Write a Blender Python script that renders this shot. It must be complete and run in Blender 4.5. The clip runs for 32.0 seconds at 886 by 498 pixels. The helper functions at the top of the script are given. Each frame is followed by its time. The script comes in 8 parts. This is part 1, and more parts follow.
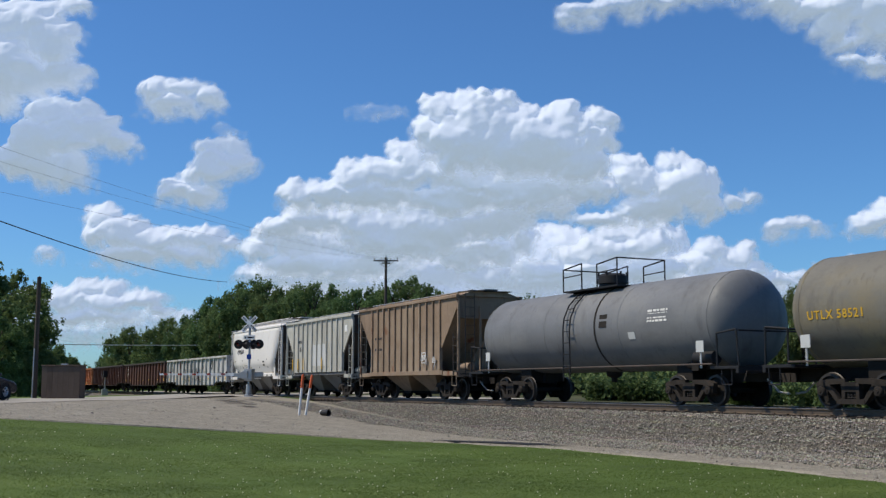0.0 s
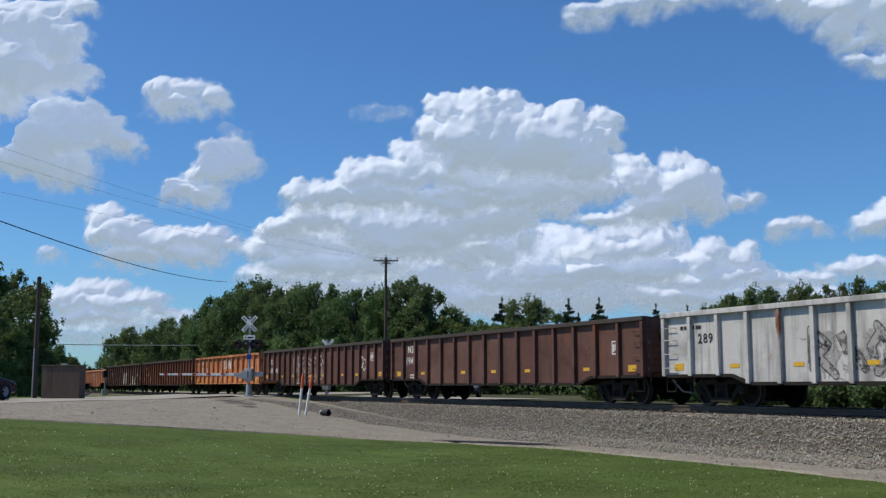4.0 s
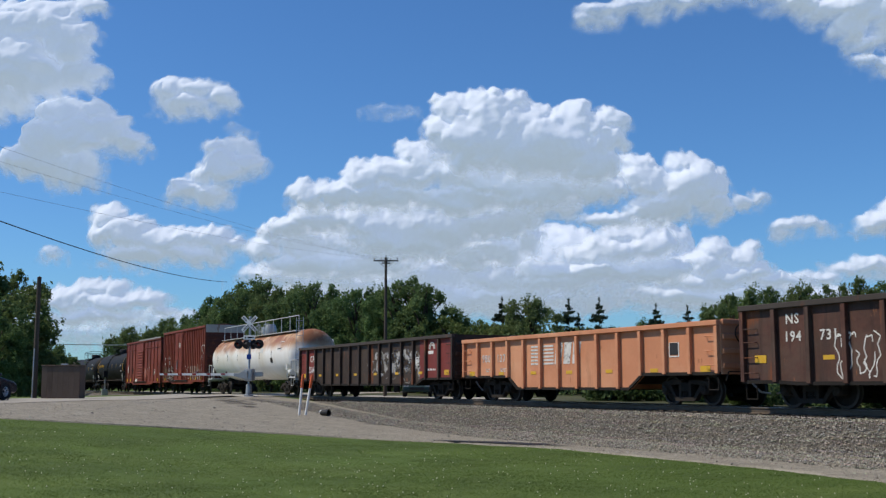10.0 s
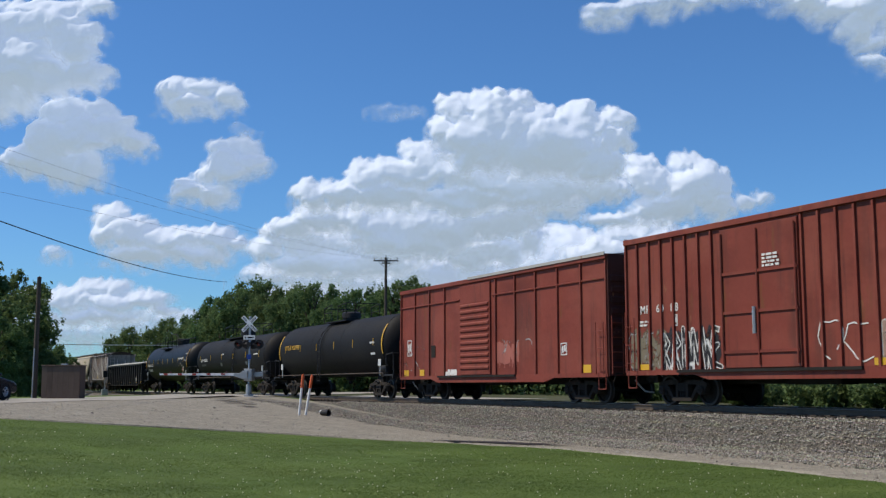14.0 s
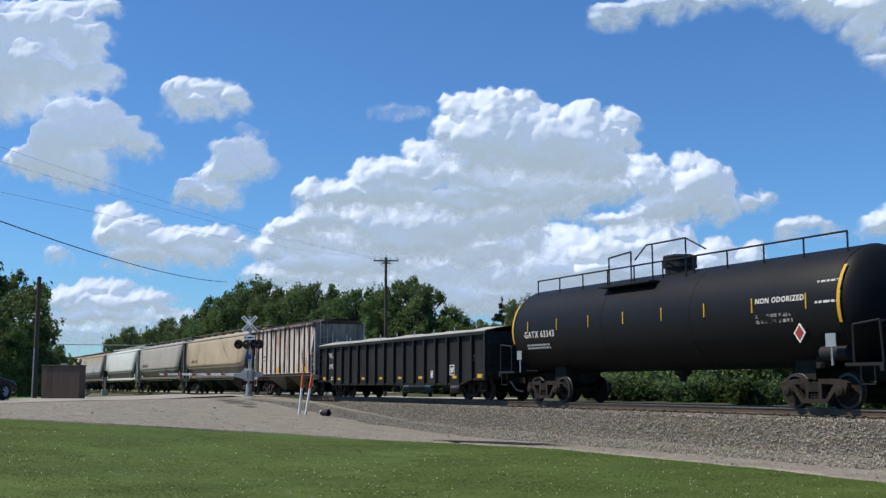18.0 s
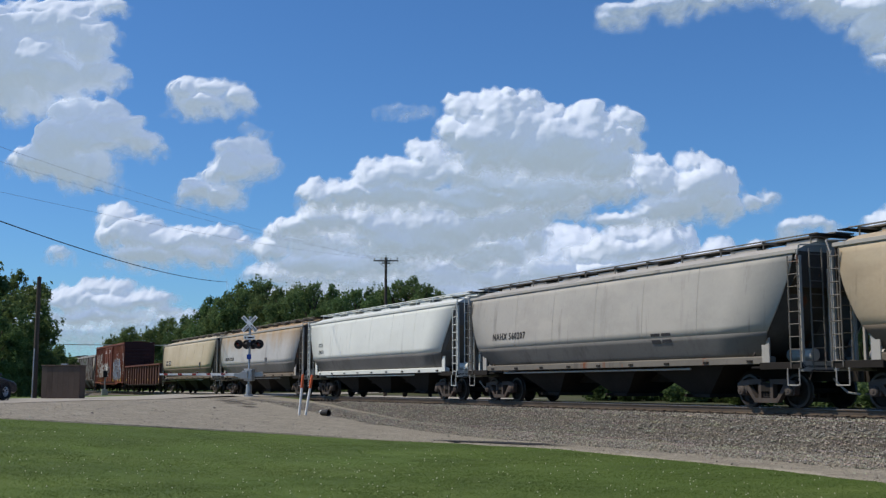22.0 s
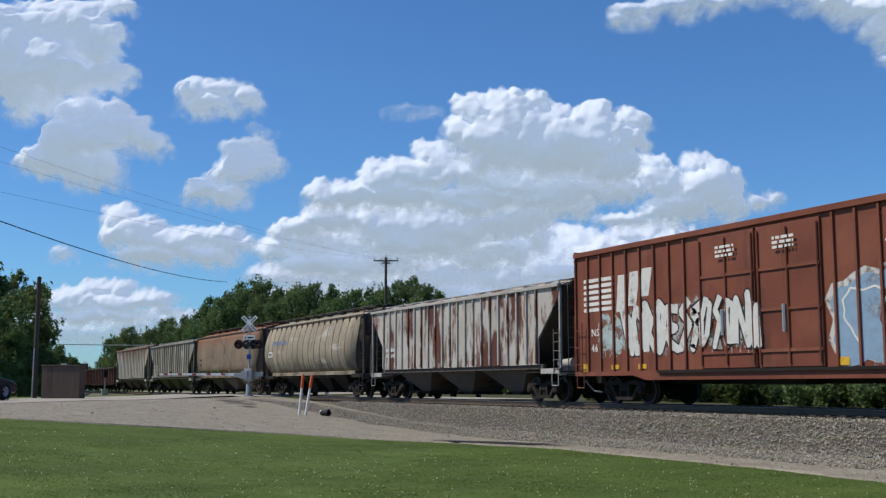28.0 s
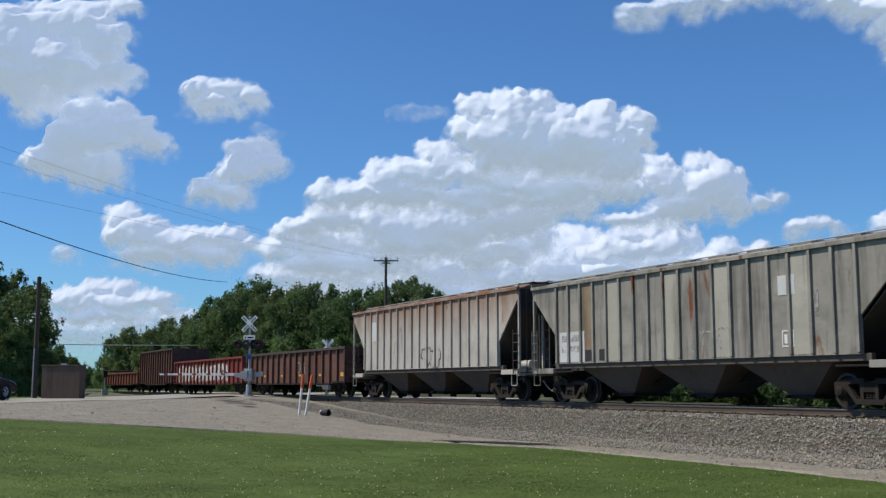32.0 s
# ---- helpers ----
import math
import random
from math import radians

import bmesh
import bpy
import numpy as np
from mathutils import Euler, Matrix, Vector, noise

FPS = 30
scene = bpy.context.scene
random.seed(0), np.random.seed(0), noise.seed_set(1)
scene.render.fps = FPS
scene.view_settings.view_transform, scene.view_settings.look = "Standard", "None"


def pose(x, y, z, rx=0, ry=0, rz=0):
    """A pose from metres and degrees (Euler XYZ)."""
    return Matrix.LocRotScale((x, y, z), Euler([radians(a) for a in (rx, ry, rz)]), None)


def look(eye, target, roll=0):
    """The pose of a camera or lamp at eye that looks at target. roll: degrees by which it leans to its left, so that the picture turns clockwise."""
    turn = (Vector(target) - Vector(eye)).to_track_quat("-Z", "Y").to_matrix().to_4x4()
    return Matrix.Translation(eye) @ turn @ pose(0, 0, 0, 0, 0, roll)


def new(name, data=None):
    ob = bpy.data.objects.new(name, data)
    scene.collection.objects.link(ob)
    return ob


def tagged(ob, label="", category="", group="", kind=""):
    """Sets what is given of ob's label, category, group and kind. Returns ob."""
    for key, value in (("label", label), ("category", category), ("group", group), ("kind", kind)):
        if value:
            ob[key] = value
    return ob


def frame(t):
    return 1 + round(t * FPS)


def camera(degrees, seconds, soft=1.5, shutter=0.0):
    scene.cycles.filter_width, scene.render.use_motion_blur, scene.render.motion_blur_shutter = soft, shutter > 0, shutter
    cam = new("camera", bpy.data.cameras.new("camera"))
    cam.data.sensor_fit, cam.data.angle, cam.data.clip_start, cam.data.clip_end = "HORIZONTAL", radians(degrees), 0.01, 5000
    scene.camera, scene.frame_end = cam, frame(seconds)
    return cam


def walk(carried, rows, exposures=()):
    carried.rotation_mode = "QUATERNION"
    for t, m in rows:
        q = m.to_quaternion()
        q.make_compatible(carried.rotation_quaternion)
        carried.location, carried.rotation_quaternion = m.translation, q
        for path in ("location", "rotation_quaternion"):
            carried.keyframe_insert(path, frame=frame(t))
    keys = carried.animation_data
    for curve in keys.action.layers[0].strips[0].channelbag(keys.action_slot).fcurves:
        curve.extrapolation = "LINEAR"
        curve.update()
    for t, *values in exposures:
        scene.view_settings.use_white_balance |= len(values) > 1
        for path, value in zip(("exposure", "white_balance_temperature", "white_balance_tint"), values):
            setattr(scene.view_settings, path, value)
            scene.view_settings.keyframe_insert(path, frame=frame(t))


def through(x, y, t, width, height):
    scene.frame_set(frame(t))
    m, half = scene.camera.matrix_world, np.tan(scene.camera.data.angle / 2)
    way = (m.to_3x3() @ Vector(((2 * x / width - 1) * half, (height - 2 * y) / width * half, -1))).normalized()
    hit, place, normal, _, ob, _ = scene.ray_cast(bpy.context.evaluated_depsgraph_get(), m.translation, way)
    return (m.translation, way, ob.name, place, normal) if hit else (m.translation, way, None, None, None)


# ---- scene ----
# ---------------------------------------------------------------- camera
EYE = Vector((0.0, 0.0, 1.6))
HEADING, PITCH = radians(26.24), math.atan(242.5 / 1928.0)
VIEW = Vector((-math.cos(HEADING) * math.cos(PITCH), math.sin(HEADING) * math.cos(PITCH), math.sin(PITCH)))
STAND = look(EYE, EYE + VIEW * 100, 0.0)
cam = camera(44.25, 32.0, soft=1.3, shutter=0.05)
walk(cam, [(0, STAND), (32, STAND)], exposures=[(0, 0.31), (3, 0.24), (6, 0.29), (9, 0.29), (13, 0.28), (14, 0.33), (17, 0.43), (19, 0.45), (20, 0.37), (23, 0.24), (25, 0.25), (28, 0.32), (32, 0.33)])

# ---------------------------------------------------------------- light
SUN_DIR = Vector((-0.33, -0.66, 1.02)).normalized()
world = bpy.data.worlds.new("world")
scene.world = world
world.use_nodes = True
wn = world.node_tree
wn.nodes.clear()
w_out = wn.nodes.new("ShaderNodeOutputWorld")
w_bg = wn.nodes.new("ShaderNodeBackground")
w_sky = wn.nodes.new("ShaderNodeTexSky")
w_sky.sky_type = "NISHITA"
w_sky.sun_disc = False
w_sky.sun_elevation = math.asin(SUN_DIR.z)
w_sky.sun_rotation = math.atan2(SUN_DIR.x, SUN_DIR.y)
w_sky.altitude = 0
w_sky.air_density = 1.0
w_sky.dust_density = 0.3
w_sky.ozone_density = 3.0
w_tint = wn.nodes.new("ShaderNodeMix")
w_tint.data_type, w_tint.blend_type = "RGBA", "MULTIPLY"
w_tint.inputs[0].default_value = 1.0
w_tint.inputs[7].default_value = (0.51, 0.855, 1.215, 1)
wn.links.new(w_sky.outputs[0], w_tint.inputs[6])
wn.links.new(w_tint.outputs[2], w_bg.inputs[0])
w_bg.inputs[1].default_value = 0.080
wn.links.new(w_bg.outputs[0], w_out.inputs[0])

sun_data = bpy.data.lights.new("sun", "SUN")
sun_data.energy, sun_data.angle, sun_data.color = 3.5, radians(0.53), (1.0, 0.90, 0.735)
sun = new("sun", sun_data)
sun.matrix_world = look(SUN_DIR * 50, (0, 0, 0))


# ---------------------------------------------------------------- materials
def mat(name, color, rough=0.6, metal=0.0, var=0.18, scale=3.0, bump=0.15, stains=(), bump_scale=1.0, stretch=(1, 1, 1)):
    """stains: (color, (sx, sy, sz), low, high, z range or None): noise between low and high lays that colour over."""
    m = bpy.data.materials.new(name)
    m.use_nodes = True
    nt = m.node_tree
    N, L = nt.nodes, nt.links
    bsdf = N["Principled BSDF"]
    tc, info, off = N.new("ShaderNodeTexCoord"), N.new("ShaderNodeObjectInfo"), N.new("ShaderNodeVectorMath")
    off.operation = "MULTIPLY_ADD"
    comb = N.new("ShaderNodeCombineXYZ")
    for i in range(3):
        L.new(info.outputs["Random"], comb.inputs[i])
    L.new(comb.outputs[0], off.inputs[0])
    off.inputs[1].default_value = (37, 53, 71)
    L.new(tc.outputs["Object"], off.inputs[2])

    def noise_at(sc, vec, detail=5.0):
        mp = N.new("ShaderNodeMapping")
        mp.inputs["Scale"].default_value = vec
        L.new(off.outputs[0], mp.inputs[0])
        n = N.new("ShaderNodeTexNoise")
        n.inputs["Scale"].default_value, n.inputs["Detail"].default_value = sc, detail
        n.inputs["Roughness"].default_value = 0.62
        L.new(mp.outputs[0], n.inputs["Vector"])
        return n.outputs["Fac"]

    def mix(fac, a, b, blend="MIX"):
        x = N.new("ShaderNodeMix")
        x.data_type, x.blend_type = "RGBA", blend
        for s, v in ((0, fac), (6, a), (7, b)):
            if isinstance(v, (tuple, list)):
                x.inputs[s].default_value = (*v[:3], 1)
            elif isinstance(v, (int, float)):
                x.inputs[s].default_value = v
            else:
                L.new(v, x.inputs[s])
        return x.outputs[2]

    def ramp(v, lo, hi):
        r = N.new("ShaderNodeMapRange")
        r.inputs[1].default_value, r.inputs[2].default_value = lo, hi
        L.new(v, r.inputs[0])
        return r.outputs[0]

    big, fine = noise_at(scale * 0.25, stretch), noise_at(scale * 5, stretch, 8.0)
    dark = tuple(c * (1 - var) for c in color)
    light = tuple(min(1, c * (1 + var)) for c in color)
    col = mix(ramp(big, 0.3, 0.7), dark, light)
    col = mix(ramp(fine, 0.25, 0.75), col, mix(0.5, col, tuple(c * (1 - 1.6 * var) for c in color)))
    for st in stains:
        c2, vec, lo, hi = st[:4]
        f = ramp(noise_at(1.0, vec, 7.0), lo, hi)
        if len(st) > 4 and st[4]:
            sep = N.new("ShaderNodeSeparateXYZ")
            L.new(tc.outputs["Object"], sep.inputs[0])
            z0, z1 = st[4]
            add = N.new("ShaderNodeMath")
            add.operation = "MULTIPLY_ADD"
            L.new(noise_at(1.0, vec, 4.0), add.inputs[0])
            add.inputs[1].default_value = abs(z1 - z0) * 1.6
            L.new(sep.outputs[2], add.inputs[2])
            k = ramp(add.outputs[0], z0 + abs(z1 - z0) * 0.8, z1 + abs(z1 - z0) * 0.8)
            mul = N.new("ShaderNodeMath")
            mul.operation = "MULTIPLY"
            L.new(f, mul.inputs[0])
            L.new(k, mul.inputs[1])
            f = mul.outputs[0]
        col = mix(f, col, c2)
    L.new(col, bsdf.inputs["Base Color"])
    rr = N.new("ShaderNodeMapRange")
    rr.inputs[3].default_value, rr.inputs[4].default_value = max(0.05, rough - 0.12), min(1, rough + 0.12)
    L.new(fine, rr.inputs[0])
    L.new(rr.outputs[0], bsdf.inputs["Roughness"])
    bsdf.inputs["Metallic"].default_value = metal
    bsdf.inputs["Specular IOR Level"].default_value = 0.5 if rough < 0.5 else 0.22
    if bump:
        b = N.new("ShaderNodeBump")
        b.inputs["Strength"].default_value, b.inputs["Distance"].default_value = bump, 0.02 * bump_scale
        L.new(noise_at(scale * 4, stretch, 6.0), b.inputs["Height"])
        L.new(b.outputs[0], bsdf.inputs["Normal"])
    return m


GRIME = (0.035, 0.027, 0.022)
RUST = (0.16, 0.055, 0.025)


def paint(name, color, rust=0.0, grime=0.5, rough=0.55, top_rust=None, var=0.12, fade=None, film=(0.27, 0.120, 0.065)):
    """Freight-car paint: long vertical streaks of grime, patches of rust, dusty variation."""
    st = []
    if fade:
        st.append((fade, (0.35, 0.35, 0.5), 0.45, 0.7))
    if grime:
        st.append((GRIME, (1.4, 1.4, 0.22), 0.62 - 0.17 * grime, 1.0 - 0.26 * grime))
        st.append((tuple(0.35 * c + 0.01 for c in color), (5.5, 5.5, 0.35), 0.66 - 0.18 * grime, 0.90 - 0.22 * grime))
        st.append((tuple(c * (1 - 0.6 * min(1, 1.5 * grime)) for c in color), (0.5, 0.5, 0.9), 0.5, 0.8))
    if rust:
        st.append((RUST, (1.3, 1.3, 0.35), 0.64 - 0.2 * rust, 0.70 - 0.18 * rust))
        st.append(((0.24, 0.10, 0.05), (4.0, 4.0, 1.5), 0.66 - 0.08 * rust, 0.74 - 0.06 * rust))
    if top_rust:
        st.append((film, (1.2, 1.2, 0.25), 0.15, 0.4, top_rust))
    return mat(name, color, rough, 0.0, var, 2.0, 0.12, st)


def spray(name, color, cover=0.5, scale=2.2):
    """Sprayed paint, patchy and thin in places, the car's own paint showing through."""
    m = bpy.data.materials.new(name)
    m.use_nodes = True
    nt = m.node_tree
    N, L = nt.nodes, nt.links
    bsdf = N["Principled BSDF"]
    tc, nz, mr = N.new("ShaderNodeTexCoord"), N.new("ShaderNodeTexNoise"), N.new("ShaderNodeMapRange")
    nz.inputs["Scale"].default_value, nz.inputs["Detail"].default_value, nz.inputs["Roughness"].default_value = scale, 8, 0.68
    L.new(tc.outputs["Object"], nz.inputs["Vector"])
    mr.inputs[1].default_value, mr.inputs[2].default_value = 0.62 - 0.30 * cover, 0.68 - 0.22 * cover
    L.new(nz.outputs["Fac"], mr.inputs[0])
    L.new(mr.outputs[0], bsdf.inputs["Alpha"])
    n2, mx = N.new("ShaderNodeTexNoise"), N.new("ShaderNodeMix")
    n2.inputs["Scale"].default_value = 5.0
    L.new(tc.outputs["Object"], n2.inputs["Vector"])
    mx.data_type = "RGBA"
    mx.inputs[6].default_value, mx.inputs[7].default_value = (*[c * 0.7 for c in color], 1), (*color, 1)
    L.new(n2.outputs["Fac"], mx.inputs[0])
    L.new(mx.outputs[2], bsdf.inputs["Base Color"])
    bsdf.inputs["Roughness"].default_value = 0.7
    bsdf.inputs["Specular IOR Level"].default_value = 0.2
    return m


def glass_mat(name, tint=(0.02, 0.025, 0.03)):
    m = bpy.data.materials.new(name)
    m.use_nodes = True
    b = m.node_tree.nodes["Principled BSDF"]
    b.inputs["Base Color"].default_value = (*tint, 1)
    b.inputs["Roughness"].default_value = 0.06
    b.inputs["Specular IOR Level"].default_value = 0.7
    return m


M_GRASS = mat("lawn_grass", (0.078, 0.122, 0.024), 0.9, 0, 0.30, 2.0, 0.9,
              [((0.104, 0.146, 0.032), (0.5, 0.18, 1), 0.45, 0.75), ((0.068, 0.108, 0.019), (1.3, 0.5, 1), 0.55, 0.8)], 2.0)
M_FLOWER = mat("clover_flower", (0.50, 0.50, 0.34), 0.8, 0, 0.1, 3, 0)
M_FIELD = mat("rough_field", (0.062, 0.070, 0.026), 0.95, 0, 0.4, 0.5, 0.5, [((0.085, 0.075, 0.045), (0.3, 0.3, 1), 0.45, 0.7)])
M_LOT = mat("dusty_gravel", (0.275, 0.250, 0.200), 0.95, 0, 0.22, 9.0, 0.8,
            [((0.33, 0.302, 0.246), (0.9, 0.9, 1), 0.50, 0.75), ((0.17, 0.152, 0.128), (1.5, 1.5, 1), 0.54, 0.80), ((0.16, 0.142, 0.120), (8, 8, 8), 0.52, 0.64), ((0.44, 0.41, 0.35), (17, 17, 17), 0.60, 0.68)], 2.0)
M_DAMP = mat("damp_gravel", (0.145, 0.132, 0.112), 0.7, 0, 0.3, 4.0, 0.5)
M_WET = mat("wet_black_mud", (0.032, 0.030, 0.027), 0.55, 0, 0.3, 4.0, 0.5)
M_ROAD = mat("worn_asphalt", (0.33, 0.305, 0.265), 0.9, 0, 0.15, 6.0, 0.3,
             [((0.15, 0.14, 0.13), (0.3, 0.3, 1), 0.55, 0.75)])
M_BALLAST = mat("ballast_bed", (0.175, 0.158, 0.136), 0.95, 0, 0.4, 9.0, 1.0, [((0.07, 0.062, 0.055), (6, 6, 6), 0.5, 0.65)], 3.0)
M_RAIL = mat("rail_steel", (0.130, 0.100, 0.076), 0.6, 0.4, 0.3, 6, 0.2)
M_RAILHEAD = mat("polished_rail_head", (0.34, 0.31, 0.28), 0.3, 0.9, 0.15, 6, 0.1)
M_TIE = mat("creosoted_tie", (0.055, 0.045, 0.038), 0.9, 0, 0.35, 5, 0.5, stretch=(3, 0.6, 3))
M_WOODPOLE = mat("weathered_pole_wood", (0.085, 0.068, 0.055), 0.9, 0, 0.3, 8, 0.4, stretch=(4, 4, 0.3))
M_GREYWOOD = mat("silvered_wood", (0.20, 0.185, 0.165), 0.9, 0, 0.25, 8, 0.3)
M_WIRE = mat("black_cable", (0.02, 0.02, 0.022), 0.6, 0, 0.1, 2, 0)
M_WIREGREY = mat("aluminium_cable", (0.34, 0.37, 0.42), 0.5, 0.3, 0.1, 2, 0)
M_PALEWIRE = mat("pale_green_wire", (0.42, 0.46, 0.40), 0.6, 0, 0.1, 2, 0)
M_BARK = mat("bark", (0.075, 0.058, 0.045), 0.95, 0, 0.4, 4, 0.7, stretch=(3, 3, 0.6))


def leaf_mat(name, low, high, through=0.42):
    """Thin leaves: each its own green, some of the light passing through."""
    m = bpy.data.materials.new(name)
    m.use_nodes = True
    nt = m.node_tree
    N, L = nt.nodes, nt.links
    N.clear()
    out, geo, rp = N.new("ShaderNodeOutputMaterial"), N.new("ShaderNodeNewGeometry"), N.new("ShaderNodeValToRGB")
    rp.color_ramp.elements[0].color, rp.color_ramp.elements[1].color = (*low, 1), (*high, 1)
    L.new(geo.outputs["Random Per Island"], rp.inputs[0])
    tc, nz, mr = N.new("ShaderNodeTexCoord"), N.new("ShaderNodeTexNoise"), N.new("ShaderNodeMapRange")
    nz.inputs["Scale"].default_value = 0.35
    L.new(tc.outputs["Object"], nz.inputs["Vector"])
    mr.inputs[1].default_value, mr.inputs[2].default_value, mr.inputs[3].default_value, mr.inputs[4].default_value = 0.3, 0.7, 0.65, 1.25
    L.new(nz.outputs["Fac"], mr.inputs[0])
    info, hue = N.new("ShaderNodeObjectInfo"), N.new("ShaderNodeHueSaturation")
    hr = N.new("ShaderNodeMapRange")
    hr.inputs[3].default_value, hr.inputs[4].default_value = 0.480, 0.515
    L.new(info.outputs["Random"], hr.inputs[0])
    L.new(hr.outputs[0], hue.inputs["Hue"])
    L.new(mr.outputs[0], hue.inputs["Value"])
    L.new(rp.outputs[0], hue.inputs["Color"])
    dif, tra, glo = N.new("ShaderNodeBsdfDiffuse"), N.new("ShaderNodeBsdfTranslucent"), N.new("ShaderNodeBsdfGlossy")
    glo.inputs["Roughness"].default_value = 0.5
    glo.inputs["Color"].default_value = (0.5, 0.5, 0.5, 1)
    a, b = N.new("ShaderNodeMixShader"), N.new("ShaderNodeMixShader")
    a.inputs[0].default_value, b.inputs[0].default_value = through, 0.012
    for n in (dif, tra):
        L.new(hue.outputs[0], n.inputs[0])
    L.new(dif.outputs[0], a.inputs[1])
    L.new(tra.outputs[0], a.inputs[2])
    L.new(a.outputs[0], b.inputs[1])
    L.new(glo.outputs[0], b.inputs[2])
    L.new(b.outputs[0], out.inputs[0])
    return m


M_LEAF = leaf_mat("broad_leaves", (0.080, 0.132, 0.050), (0.180, 0.252, 0.096))
M_LEAF2 = leaf_mat("dark_leaves", (0.074, 0.128, 0.050), (0.165, 0.236, 0.092))
M_LEAF3 = leaf_mat("light_leaves", (0.105, 0.155, 0.045), (0.20, 0.25, 0.085))
M_SHRUB = leaf_mat("shrub_leaves", (0.030, 0.054, 0.018), (0.080, 0.120, 0.038))
M_NEEDLE = leaf_mat("spruce_needles", (0.022, 0.038, 0.022), (0.05, 0.072, 0.04), 0.15)
M_GALV = mat("galvanised_steel", (0.42, 0.43, 0.43), 0.45, 0.55, 0.15, 5, 0.08)
M_ALU = mat("aluminium_mast", (0.36, 0.365, 0.365), 0.42, 0.5, 0.12, 6, 0.06)
M_BLACKMETAL = mat("matt_black_metal", (0.022, 0.022, 0.024), 0.6, 0.1, 0.2, 6, 0.1)
M_WHITE = mat("reflective_white", (0.74, 0.74, 0.72), 0.5, 0, 0.08, 5, 0.05, [((0.45, 0.44, 0.40), (3, 3, 3), 0.6, 0.85)])
M_RED = mat("signal_red", (0.28, 0.045, 0.038), 0.5, 0, 0.12, 5, 0.05)
M_ORANGE = mat("orange_sleeve", (0.62, 0.13, 0.045), 0.5, 0, 0.1, 5, 0.05)
M_BLUESIGN = mat("blue_notice", (0.04, 0.08, 0.30), 0.5, 0, 0.1, 5, 0)
M_LENS = glass_mat("red_lens", (0.10, 0.01, 0.01))
M_CABINET = mat("brown_cabinet", (0.125, 0.088, 0.066), 0.75, 0, 0.18, 3, 0.15, [((0.06, 0.04, 0.03), (1, 1, 0.3), 0.5, 0.8)])
M_CONCRETE = mat("concrete", (0.36, 0.34, 0.31), 0.9, 0, 0.15, 5, 0.3)
M_CARPAINT = mat("dark_blue_car_paint", (0.012, 0.014, 0.024), 0.25, 0.2, 0.05, 1, 0)
M_CARGREY = mat("dark_grey_car_paint", (0.055, 0.048, 0.050), 0.55, 0.0, 0.05, 1, 0)
M_GLASS = glass_mat("dark_window_glass")
M_TYRE = mat("tyre_rubber", (0.025, 0.025, 0.026), 0.85, 0, 0.15, 6, 0.2)
M_RIM = mat("alloy_rim", (0.5, 0.5, 0.5), 0.35, 0.8, 0.1, 6, 0)
M_PLASTIC = mat("black_plastic", (0.02, 0.02, 0.02), 0.5, 0, 0.1, 6, 0)


def cloud_mat():
    m = bpy.data.materials.new("cloud_vapour")
    m.use_nodes = True
    nt = m.node_tree
    N, L = nt.nodes, nt.links
    N.clear()
    out = N.new("ShaderNodeOutputMaterial")
    dif, tra, glow = N.new("ShaderNodeBsdfDiffuse"), N.new("ShaderNodeBsdfTransparent"), N.new("ShaderNodeBsdfTranslucent")
    dif.inputs[0].default_value = (0.40, 0.42, 0.455, 1)
    glow.inputs[0].default_value = (0.40, 0.42, 0.455, 1)
    body, mx = N.new("ShaderNodeMixShader"), N.new("ShaderNodeMixShader")
    body.inputs[0].default_value = 0.05
    L.new(dif.outputs[0], body.inputs[1])
    L.new(glow.outputs[0], body.inputs[2])
    att = N.new("ShaderNodeAttribute")
    att.attribute_name = "vapour"
    tc, nz = N.new("ShaderNodeTexCoord"), N.new("ShaderNodeTexNoise")
    nz.inputs["Scale"].default_value, nz.inputs["Detail"].default_value, nz.inputs["Roughness"].default_value = 0.026, 4, 0.55
    L.new(tc.outputs["Object"], nz.inputs["Vector"])
    a = N.new("ShaderNodeMath")
    a.operation = "MULTIPLY_ADD"
    L.new(nz.outputs["Fac"], a.inputs[0])
    a.inputs[1].default_value = 0.75
    L.new(att.outputs["Fac"], a.inputs[2])
    r = N.new("ShaderNodeMapRange")
    r.interpolation_type = "SMOOTHSTEP"
    r.inputs[1].default_value, r.inputs[2].default_value = 0.35, 1.22
    L.new(a.outputs[0], r.inputs[0])
    bp = N.new("ShaderNodeBump")
    bp.inputs["Strength"].default_value, bp.inputs["Distance"].default_value = 0.16, 16.0
    L.new(nz.outputs["Fac"], bp.inputs["Height"])
    L.new(bp.outputs[0], dif.inputs["Normal"])
    L.new(r.outputs[0], mx.inputs[0])
    L.new(tra.outputs[0], mx.inputs[1])
    # clouds glow evenly by themselves: bluish scattered light put in as emission
    scatter_glow, lit = N.new("ShaderNodeEmission"), N.new("ShaderNodeAddShader")
    scatter_glow.inputs[0].default_value, scatter_glow.inputs[1].default_value = (0.80, 0.97, 1.28, 1), 0.305
    L.new(body.outputs[0], lit.inputs[0])
    L.new(scatter_glow.outputs[0], lit.inputs[1])
    L.new(lit.outputs[0], mx.inputs[2])
    L.new(mx.outputs[0], out.inputs[0])
    return m


M_CLOUD = cloud_mat()


